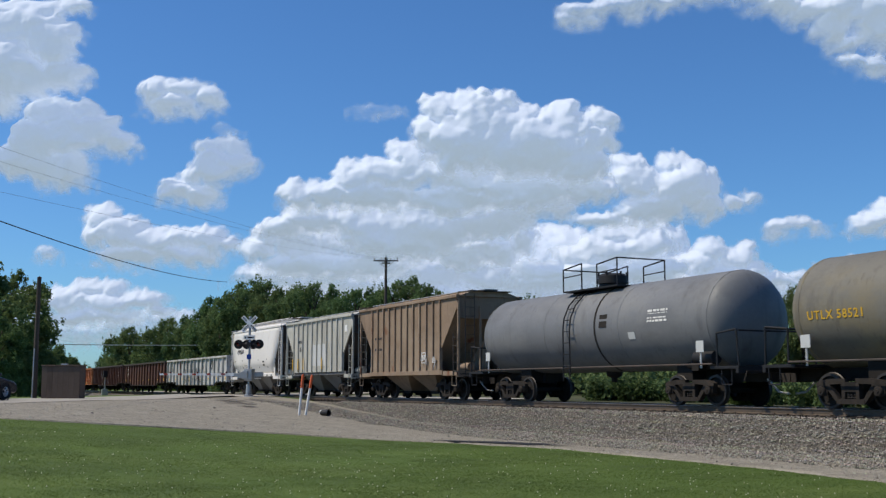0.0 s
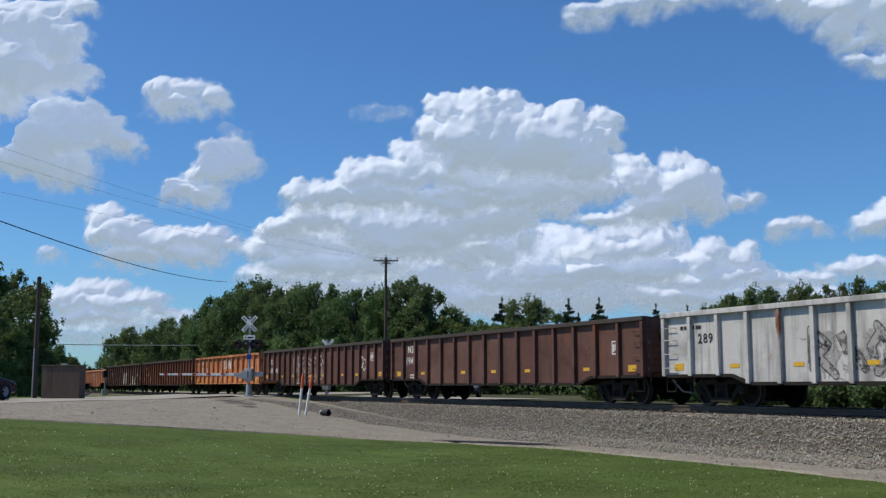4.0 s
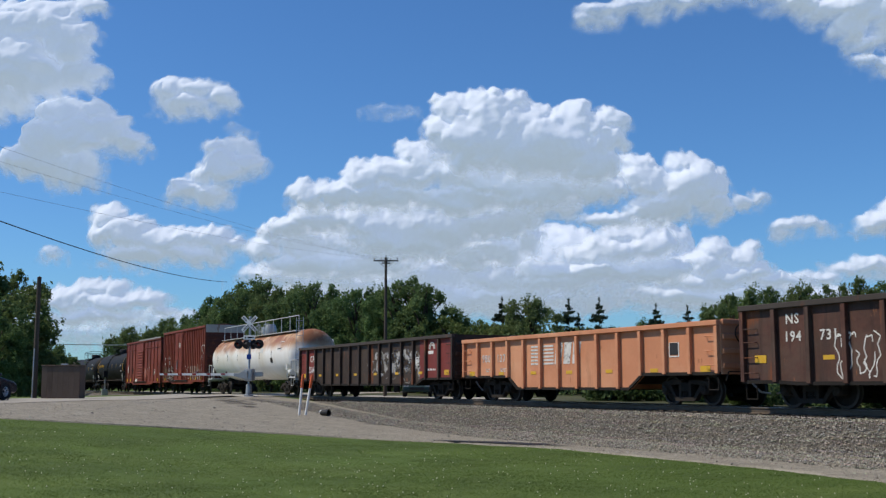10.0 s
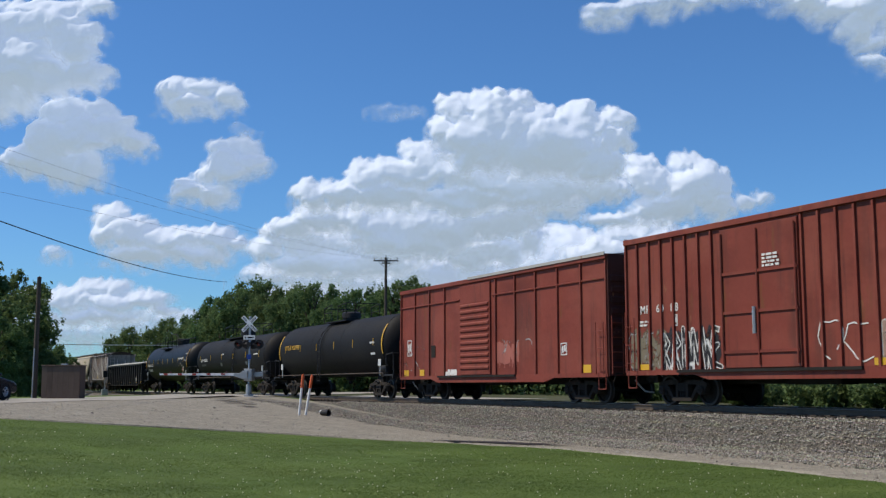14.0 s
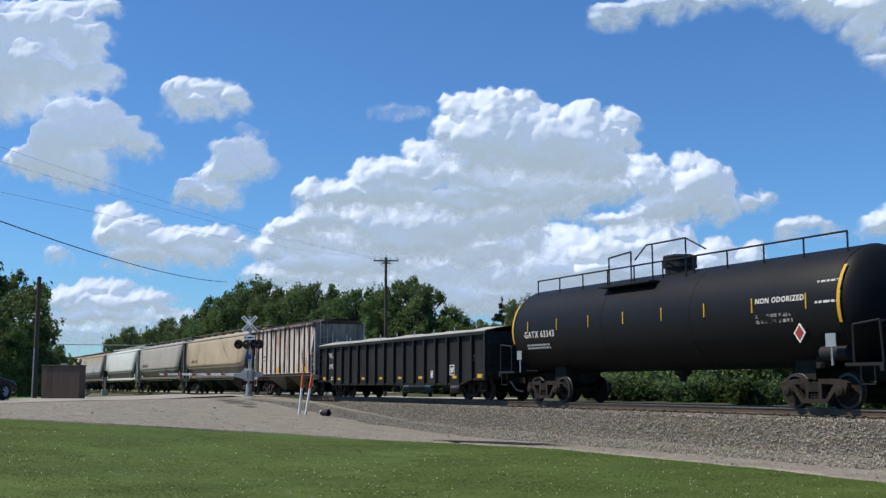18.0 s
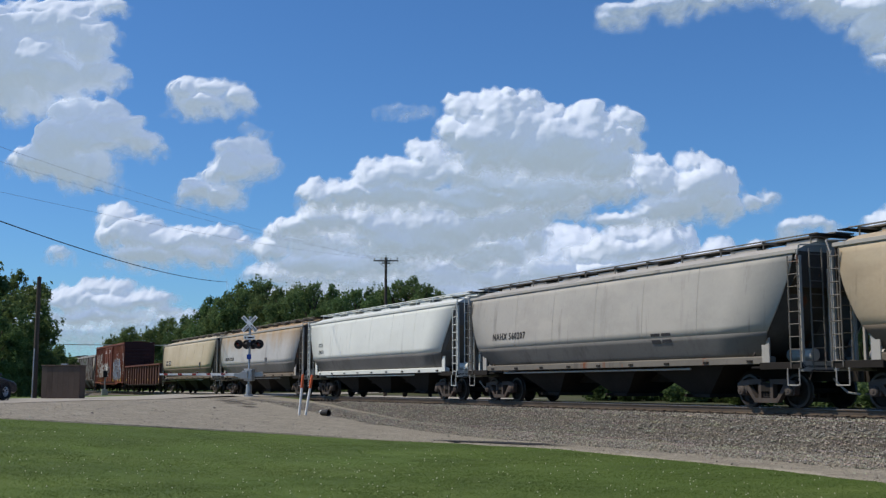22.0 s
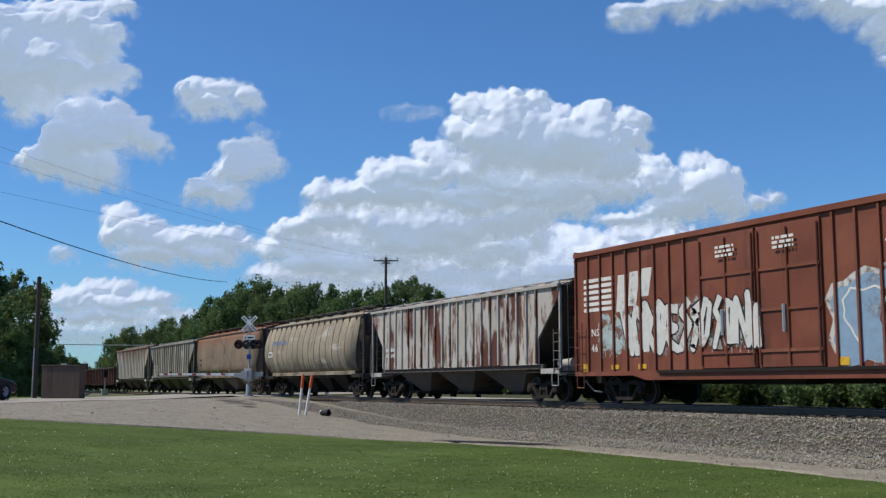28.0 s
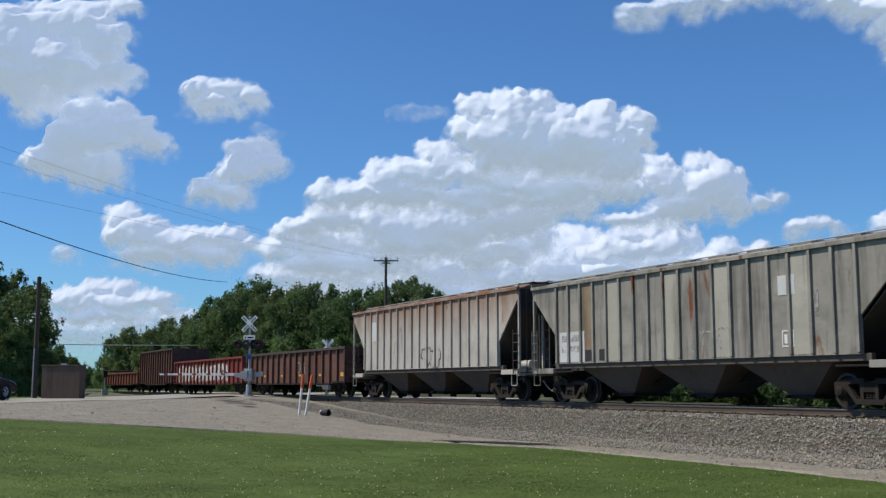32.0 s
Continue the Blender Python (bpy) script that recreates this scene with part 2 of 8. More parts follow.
# ---------------------------------------------------------------- building helpers
class Geo:
    """Collects vertices and faces for one mesh."""

    def __init__(self):
        self.v, self.f = [], []

    def add(self, verts, faces):
        n = len(self.v)
        self.v += verts
        self.f += [tuple(n + i for i in f) for f in faces]
        return self

    def box(self, x0, x1, y0, y1, z0, z1):
        return self.add([(x, y, z) for x in (x0, x1) for y in (y0, y1) for z in (z0, z1)],
                        [(0, 1, 3, 2), (4, 6, 7, 5), (0, 4, 5, 1), (2, 3, 7, 6), (0, 2, 6, 4), (1, 5, 7, 3)])

    def slab(self, pts, y0, y1):
        """A plate with outline pts (x, z), counter-clockwise seen from -y, from y0 to y1."""
        n = len(pts)
        return self.add([(x, y0, z) for x, z in pts] + [(x, y1, z) for x, z in pts],
                        [tuple(range(n)), tuple(range(2 * n - 1, n - 1, -1))] +
                        [(i, n + i, n + (i + 1) % n, (i + 1) % n) for i in range(n)])

    def beam(self, pts, x0, x1):
        """A bar along x with outline pts (y, z)."""
        n = len(pts)
        return self.add([(x0, y, z) for y, z in pts] + [(x1, y, z) for y, z in pts],
                        [tuple(range(n - 1, -1, -1)), tuple(range(n, 2 * n))] +
                        [(i, (i + 1) % n, n + (i + 1) % n, n + i) for i in range(n)])

    def rod(self, a, b, r, seg=6, r2=None):
        a, b = Vector(a), Vector(b)
        d = (b - a).normalized()
        s = d.orthogonal().normalized()
        t = d.cross(s)
        r2 = r if r2 is None else r2
        ring = [(math.cos(k * math.tau / seg), math.sin(k * math.tau / seg)) for k in range(seg)]
        return self.add([tuple(a + (s * c + t * q) * r) for c, q in ring] + [tuple(b + (s * c + t * q) * r2) for c, q in ring],
                        [tuple(range(seg - 1, -1, -1)), tuple(range(seg, 2 * seg))] +
                        [(k, (k + 1) % seg, seg + (k + 1) % seg, seg + k) for k in range(seg)])

    def pipe(self, pts, r, seg=6):
        for a, b in zip(pts[:-1], pts[1:]):
            self.rod(a, b, r, seg)
        return self

    def spin(self, prof, seg=24, axis="x", at=(0, 0, 0)):
        """A turned body: prof of (along, radius)."""
        n0 = len(self.v)
        for u, r in prof:
            for k in range(seg):
                c, s = r * math.cos(k * math.tau / seg), r * math.sin(k * math.tau / seg)
                p = {"x": (u, c, s), "y": (c, u, s), "z": (c, s, u)}[axis]
                self.v.append((p[0] + at[0], p[1] + at[1], p[2] + at[2]))
        for i in range(len(prof) - 1):
            for k in range(seg):
                a, b = n0 + i * seg + k, n0 + i * seg + (k + 1) % seg
                f = (a, b, b + seg, a + seg)
                self.f.append(f if axis == "y" else f[::-1])
        return self

    def hose(self, pts, r, seg=6):
        """One continuous tube through pts."""
        n0 = len(self.v)
        pts = [Vector(p) for p in pts]
        for i, p in enumerate(pts):
            d = (pts[min(i + 1, len(pts) - 1)] - pts[max(i - 1, 0)]).normalized()
            s = d.cross(Vector((0, 0, 1)))
            s = s.normalized() if s.length > 1e-4 else Vector((1, 0, 0))
            t = d.cross(s)
            self.v += [tuple(p + (s * math.cos(k * math.tau / seg) + t * math.sin(k * math.tau / seg)) * r) for k in range(seg)]
        for i in range(len(pts) - 1):
            for k in range(seg):
                a, b = n0 + i * seg + k, n0 + i * seg + (k + 1) % seg
                self.f.append((a, b, b + seg, a + seg))
        return self

    def mesh(self, name, material, smooth=False):
        me = bpy.data.meshes.new(name)
        me.from_pydata([tuple(p) for p in self.v], [], self.f)
        if smooth:
            me.polygons.foreach_set("use_smooth", [True] * len(me.polygons))
        me.materials.append(material)
        me.update()
        return me


def tidy(me):
    """Faces turned outward."""
    b = bmesh.new()
    b.from_mesh(me)
    bmesh.ops.recalc_face_normals(b, faces=b.faces)
    b.to_mesh(me)
    b.free()
    return me


def part(name, geo, material, parent=None, label="", smooth=False, bevel=0.0, m=None):
    me = geo if isinstance(geo, bpy.types.Mesh) else tidy(geo.mesh(name, material, smooth))
    ob = new(name, me)
    if parent is not None:
        ob.parent = parent
    if m is not None:
        ob.matrix_basis = m
    if bevel:
        md = ob.modifiers.new("bevel", "BEVEL")
        md.width, md.segments, md.limit_method = bevel, 2, "ANGLE"
    if smooth and not isinstance(geo, bpy.types.Mesh):
        me.set_sharp_from_angle(angle=radians(40))
    if label:
        tagged(ob, label)
    return ob


def thing(name, label, category, m=None, group="", kind=""):
    ob = new(name)
    ob.empty_display_size = 0.3
    if m is not None:
        ob.matrix_basis = m
    return tagged(ob, label, category, group, kind)


def structure(name, geo, material, label, category, smooth=False):
    return tagged(part(name, geo, material, smooth=smooth), label, category, kind="structure")


SKINS = {}


def lie(car, x, z0, z1, y):
    """The pose that lays something flat on a car's side between heights z0 and z1; y where the side is upright."""
    if car.name not in SKINS:
        return Matrix.Translation((x, y, z0))
    w = SKINS[car.name]
    a, b = w(z0), w(z1)
    lift = 0.008 + max(0.0, (-y - 1.4) * 0.03)
    return Matrix.Translation((x, -a - lift, z0)) @ Matrix.Rotation(-math.atan2(a - b, z1 - z0), 4, "X")


PANELS = {}


def panel_middle(car, x):
    """The middle of the panel between two side ribs in which x lies."""
    start, pitch = PANELS[car.name]
    return start + (math.floor((x - start) / pitch) + 0.5) * pitch


def lettering(text, size, material, parent, x, y, z, name="lettering"):
    """Letters on a side wall facing -y; (x, z) is their lower left corner."""
    if parent.name in PANELS:
        if len(text) > 5:
            x1 = panel_middle(parent, x + 0.5) + PANELS[parent.name][1]
            lettering(text[3:], size, material, parent, x1 - 0.5, y, z, name)
            text = text[:3]
        size *= 1.12
    cu = bpy.data.curves.new(name, "FONT")
    cu.body, cu.size, cu.extrude, cu.offset = text, size, 0.002, 0.005
    cu.resolution_u = 2
    cu.space_character = 1.16
    tmp = bpy.data.objects.new(name, cu)
    scene.collection.objects.link(tmp)
    bpy.context.view_layer.update()
    me = bpy.data.meshes.new_from_object(tmp)
    bpy.data.objects.remove(tmp)
    me.materials.clear()
    me.materials.append(material)
    ob = new(name, me)
    ob.parent = parent
    if parent.name in PANELS:
        wide = max(v.co.x for v in me.vertices)
        fit = min(1.0, (PANELS[parent.name][1] - 0.22) / wide)
        for v in me.vertices:
            v.co.x *= fit
        x = panel_middle(parent, x + 0.5) - wide * fit / 2
    ob.matrix_basis = lie(parent, x, z, z + size * 0.75, y) @ pose(0, 0, 0, 90)
    return ob


def step(a, b, x):
    t = min(1.0, max(0.0, (x - a) / (b - a)))
    return t * t * (3 - 2 * t)
def value_noise(xs, ys, seed):
    rs = np.random.default_rng(seed)
    g = rs.random((64, 64))
    xi, yi = np.floor(xs).astype(int), np.floor(ys).astype(int)
    fx, fy = xs - xi, ys - yi
    fx, fy = fx * fx * (3 - 2 * fx), fy * fy * (3 - 2 * fy)
    a, b = g[xi % 64, yi % 64], g[(xi + 1) % 64, yi % 64]
    c, d = g[xi % 64, (yi + 1) % 64], g[(xi + 1) % 64, (yi + 1) % 64]
    return (a * (1 - fx) + b * fx) * (1 - fy) + (c * (1 - fx) + d * fx) * fy


# ---------------------------------------------------------------- ground
RAIL_Z, TRACK_Y = 1.04, 21.4
ROAD_P, ROAD_D, ROAD_N = Vector((-60.6, 13.2)), Vector((0.8, -0.6)), Vector((0.6, 0.8))


def across_road(x, y):
    return ROAD_N.x * (x - ROAD_P.x) + ROAD_N.y * (y - ROAD_P.y)


def ground_z(x, y):
    q = across_road(x, y)
    rise = 0.97 * (1 - step(3, 21, q)) if q > 0 else 0.97 * (1 - 0.5 * step(5, 40, -q))
    bank = 0.85 * step(17.8, 22.0, y)
    swell = 0.025 * noise.noise((x * 0.25, y * 0.25, 0)) if -90 < x < 30 and -30 < y < 17 else 0.0
    return max(rise, bank) + swell


def axis_steps(lo, hi, fine, reach):
    """Even steps from lo to hi, then ever wider ones out to the horizon."""
    mid = [lo + fine * i for i in range(int((hi - lo) / fine) + 1)]
    out, d, a, b = [], fine, mid[0], mid[-1]
    left, right = [], []
    while a > -reach or b < reach:
        d *= 1.35
        a, b = a - d, b + d
        left.insert(0, a), right.append(b)
    return left + mid + right


def sheet(xs, ys, height):
    g = Geo()
    n = len(ys)
    g.v = [(x, y, height(x, y)) for x in xs for y in ys]
    g.f = [(i * n + j, (i + 1) * n + j, (i + 1) * n + j + 1, i * n + j + 1) for i in range(len(xs) - 1) for j in range(n - 1)]
    return g


structure("ground", sheet(axis_steps(-90, 10, 1.0, 4200), axis_steps(-20, 40, 1.0, 4200), ground_z), M_GRASS,
          "mown green lawn and fields reaching the horizon", "ground", True)


def smooth_line(knots, x):
    """A smooth curve through (x, y) knots."""
    for (x0, y0), (x1, y1) in zip(knots[:-1], knots[1:]):
        if x0 <= x <= x1:
            return y0 + (y1 - y0) * (0.5 * step(x0, x1, x) + 0.5 * (x - x0) / (x1 - x0))
    return knots[0][1] if x < knots[0][0] else knots[-1][1]


LAWN_EDGE = [(-45, -14), (-38, -8), (-33.0, -2.0), (-31.5, 2.3), (-31.0, 6.1), (-30.6, 9.6), (-29.6, 12.0), (-27.5, 13.9), (-23.6, 15.0), (-17.0, 15.1), (-13.1, 14.6), (-8, 13.9), (0, 12.5), (20, 9)]


def lawn_edge(x):
    return smooth_line(LAWN_EDGE, x) + 0.25 * noise.noise((x * 0.9, 3.1, 0)) + 0.10 * noise.noise((x * 3.0, 7.7, 0))


# gravel lot between the lawn, the road and the track bed
g = Geo()
lot_x = [-75 + 0.5 * i for i in range(190)]
rows_ = 40
for x in lot_x:
    y0 = max(lawn_edge(x), 13.2 - 0.75 * (x + 60.6) - 2.0) if x < -38 else lawn_edge(x)
    y0 = min(y0, 19.0)
    for j in range(rows_ + 1):
        y = y0 + (19.5 - y0) * j / rows_
        g.v.append((x, y, ground_z(x, y) + (0.035 if j else -0.06)))
for i in range(len(lot_x) - 1):
    for j in range(rows_):
        a = i * (rows_ + 1) + j
        g.f.append((a, a + rows_ + 1, a + rows_ + 2, a + 1))
structure("gravel_lot", g, M_LOT, "dusty grey gravel lane beside the railway", "gravel", True)

# road that climbs to the crossing and goes on behind the track
g = Geo()
lanes = 12
for i in range(-60, 61):
    for j in range(lanes + 1):
        q = -3.6 + 7.2 * j / lanes
        p = ROAD_P + ROAD_D * (i * 1.0) + ROAD_N * q
        z = ground_z(p.x, p.y) + 0.05
        z = max(z, 1.03) if 16.5 < p.y < 26.5 else z + 0.07 * step(10, 16.5, p.y) * (p.y < 20)
        g.v.append((p.x, p.y, z))
for i in range(120):
    for j in range(lanes):
        a = i * (lanes + 1) + j
        g.f.append((a, a + 1, a + lanes + 2, a + lanes + 1))
structure("road", g, M_ROAD, "pale worn asphalt road over the level crossing", "road", True)

g = sheet([-150 + 2.5 * i for i in range(41)], [26.2 + 0.8 * j for j in range(7)], lambda x, y: 0.93)
structure("far_lane", g, M_ROAD, "pale lane along the far side of the track", "road", True)


g = sheet([-160 + 2.0 * i for i in range(111)], [24.7 + 1.5 * j for j in range(31)], lambda x, y: ground_z(x, y) + 0.02)
structure("far_verge", g, M_FIELD, "rough weedy ground on the far side of the track", "ground", True)


# dark damp patches on the gravel
def patch(name, cx, cy, rx, ry, turn, material, lift, label):
    g = Geo()
    n, rings = 64, 7
    for j in range(rings + 1):
        for k in range(n):
            a = k * math.tau / n
            r = (1 + 0.5 * noise.noise((math.cos(a) * 1.7 + cx, math.sin(a) * 1.7, cy)) + 0.3 * noise.noise((math.cos(a) * 6 + cx, math.sin(a) * 6, cy))) * max(0.02, j / rings)
            dx, dy = rx * r * math.cos(a), ry * r * math.sin(a)
            x, y = cx + dx * math.cos(turn) - dy * math.sin(turn), cy + dx * math.sin(turn) + dy * math.cos(turn)
            g.v.append((x, y, ground_z(x, y) + lift))
    for j in range(rings):
        for k in range(n):
            q = (k + 1) % n
            g.f.append((j * n + k, (j + 1) * n + k, (j + 1) * n + q, j * n + q))
    return structure(name, g, material, label, "stain", True)


M_DIRT = spray("trodden_dirt", (0.115, 0.100, 0.080), 0.42, 0.9)
patch("damp_patch", -26.8, 14.75, 1.9, 0.42, 0.5, M_WET, 0.055, "dark wet patch on the gravel lane")
patch("damp_patch", -37.0, 16.0, 0.9, 0.35, 1.2, M_DAMP, 0.055, "dark damp patch on the gravel lane")
patch("oily_patch", -52.0, 16.6, 2.0, 0.7, 0.4, M_DAMP, 0.06, "dark oily dirt near the crossing mast")
patch("dirt_patch", -47.0, 16.7, 7.5, 1.3, 0.0, M_DIRT, 0.050, "dark dirt trodden into the gravel")
patch("dirt_patch", -38.5, 16.5, 4.5, 1.0, 0.05, M_DIRT, 0.052, "dark dirt trodden into the gravel")
patch("dirt_patch", -49.0, 13.6, 5.0, 0.9, -0.15, M_DIRT, 0.054, "dark dirt trodden into the gravel")

# ---------------------------------------------------------------- track
g = Geo()
prof = [(18.25, -0.05), (18.6, 0.16), (19.55, 0.73), (19.95, 0.79), (22.85, 0.79), (23.3, 0.76), (24.6, 0.35), (24.6, -0.05)]
g.beam(prof, -420, 60)
structure("ballast", g, M_BALLAST, "grey crushed stone ballast under the track", "ballast")

rng = np.random.default_rng(5)
n = 105000
sx = -62 + 66 * rng.random(n) ** 0.85
u = rng.random(n)
sy = np.where(rng.random(n) < 0.36, 18.4 - 3.0 * u ** 1.6, 17.9 + 2.5 * u) + 0.15 * rng.standard_normal(n)
bed = np.interp(sy, [17.5, 18.25, 18.6, 19.55, 19.95, 21], [0.0, 0.02, 0.16, 0.73, 0.79, 0.79])
road_q = 0.6 * (sx + 60.6) + 0.8 * (sy - 13.2)
bed = np.where(sy < 18.25, np.array([ground_z(a, b) for a, b in zip(sx, sy)]) + 0.02, bed)
keep = (np.abs(road_q) > 4.5) & (sx > -52) & ((sy > 18.0) | (sy > np.interp(sx, [-52, -44, -36, -20, 5], [15.2, 15.0, 15.6, 16.4, 15.6])))
sx, sy, bed = sx[keep], sy[keep], bed[keep]
size = 0.013 + 0.019 * rng.random(len(sx)) ** 2
base = np.array([(1, 0, 0), (-1, 0, 0), (0, 1, 0), (0, -1, 0), (0, 0, 1), (0, 0, -1)], float)
tri = np.array([(0, 2, 4), (2, 1, 4), (1, 3, 4), (3, 0, 4), (2, 0, 5), (1, 2, 5), (3, 1, 5), (0, 3, 5)])
pts = base[None] * size[:, None, None] * (0.6 + 0.8 * rng.random((len(sx), 6, 1)))
ca, sa = np.cos(rng.random(len(sx)) * 6.28), np.sin(rng.random(len(sx)) * 6.28)
pts = np.stack([pts[..., 0] * ca[:, None] - pts[..., 1] * sa[:, None], pts[..., 0] * sa[:, None] + pts[..., 1] * ca[:, None], pts[..., 2]], -1)
pts += np.stack([sx, sy, bed + 0.02 + 0.03 * rng.random(len(sx))], -1)[:, None]
faces = (tri[None] + 6 * np.arange(len(sx))[:, None, None]).reshape(-1, 3)
me = bpy.data.meshes.new("ballast_stones")
me.from_pydata(pts.reshape(-1, 3).tolist(), [], faces.tolist())


def island_mat(name, low, high, rough=0.9):
    m = bpy.data.materials.new(name)
    m.use_nodes = True
    nt = m.node_tree
    geo, rp = nt.nodes.new("ShaderNodeNewGeometry"), nt.nodes.new("ShaderNodeValToRGB")
    rp.color_ramp.elements[0].color, rp.color_ramp.elements[1].color = (*low, 1), (*high, 1)
    nt.links.new(geo.outputs["Random Per Island"], rp.inputs[0])
    nz = nt.nodes.new("ShaderNodeTexNoise")
    nz.inputs["Scale"].default_value = 40
    mx = nt.nodes.new("ShaderNodeMix")
    mx.data_type, mx.blend_type = "RGBA", "MULTIPLY"
    mx.inputs[0].default_value = 0.5
    nt.links.new(rp.outputs[0], mx.inputs[6])
    nt.links.new(nz.outputs["Color"], mx.inputs[7])
    b = nt.nodes["Principled BSDF"]
    b.inputs["Roughness"].default_value = rough
    nt.links.new(mx.outputs[2], b.inputs["Base Color"])
    return m


me.materials.append(island_mat("loose_stone", (0.145, 0.128, 0.104), (0.52, 0.478, 0.392)))
tagged(new("ballast_stones", me), "loose grey crushed stones on the ballast shoulder", "stones", kind="stuff")

# pebbles strewn over the lot
n = 4500
px_ = -54 + 48 * rng.random(n)
lo_ = np.array([lawn_edge(a) for a in px_])
py_ = lo_ + 0.1 + (18.4 - lo_) * rng.random(n)
keep = (0.6 * (px_ + 60.6) + 0.8 * (py_ - 13.2) > 3.5) & (py_ < 18.4)
px_, py_ = px_[keep], py_[keep]
sz_ = 0.010 + 0.030 * rng.random(len(px_)) ** 4 + 0.05 * (rng.random(len(px_)) < 0.008) * (px_ < -41)
pz_ = np.array([ground_z(a, b) for a, b in zip(px_, py_)]) + 0.036
pts = base[None] * sz_[:, None, None] * (0.6 + 0.8 * rng.random((len(px_), 6, 1))) + np.stack([px_, py_, pz_], -1)[:, None]
me = bpy.data.meshes.new("pebbles")
me.from_pydata(pts.reshape(-1, 3).tolist(), [], (tri[None] + 6 * np.arange(len(px_))[:, None, None]).reshape(-1, 3).tolist())
me.materials.append(bpy.data.materials["loose_stone"])
tagged(new("pebbles", me), "small pale pebbles strewn over the gravel lane", "pebbles", kind="stuff")

track = thing("railway_track", "steel rails on dark wooden ties", "railway track", pose(0, TRACK_Y, RAIL_Z), kind="structure")
for side in (-0.757, 0.757):
    g = Geo().beam([(side - 0.07, -0.178), (side + 0.07, -0.178), (side + 0.07, -0.165), (side + 0.010, -0.14), (side + 0.010, -0.045),
                    (side + 0.034, -0.038), (side + 0.034, -0.008), (side - 0.034, -0.008), (side - 0.034, -0.038), (side - 0.010, -0.045),
                    (side - 0.010, -0.14), (side - 0.07, -0.165)], -420, 60)
    r = part("rail", g, M_RAIL, track)
    part("rail_head", Geo().beam([(side - 0.034, -0.008), (side + 0.034, -0.008), (side + 0.030, 0.0), (side - 0.030, 0.0)], -420, 60),
         M_RAILHEAD, r, "polished running surface")
tie_mesh = tidy(Geo().box(-0.115, 0.115, -1.3, 1.3, -0.32, -0.176).mesh("tie", M_TIE))
plate_mesh = tidy(Geo().box(-0.09, 0.09, -0.15, 0.15, -0.178, -0.150).mesh("tie_plate", M_RAIL))
for i in range(230):
    t = part("tie", tie_mesh, M_TIE, track, m=pose(-108 + 0.508 * i, 0.05 * math.sin(i * 12.9898), 0.004 * math.sin(i * 7.7), 0, 0, 0.8 * math.sin(i * 4.1)))
    if -62 < -108 + 0.508 * i < 5:
        part("tie_plate", plate_mesh, M_RAIL, t, m=pose(0, -0.757, 0))
# timber panels between the rails at the crossing
cx = ROAD_P.x + ROAD_D.x * -13.6
crossing = thing("crossing_panel", "timber and asphalt panels between the rails at the crossing", "crossing panel", pose(cx, TRACK_Y, RAIL_Z), kind="structure")
for y0, y1 in ((-1.7, -0.84), (-0.68, -0.02), (0.02, 0.68), (0.84, 1.7)):
    part("panel", Geo().box(-6, 6, y0, y1, -0.17, -0.012), M_TIE, crossing, bevel=0.01)


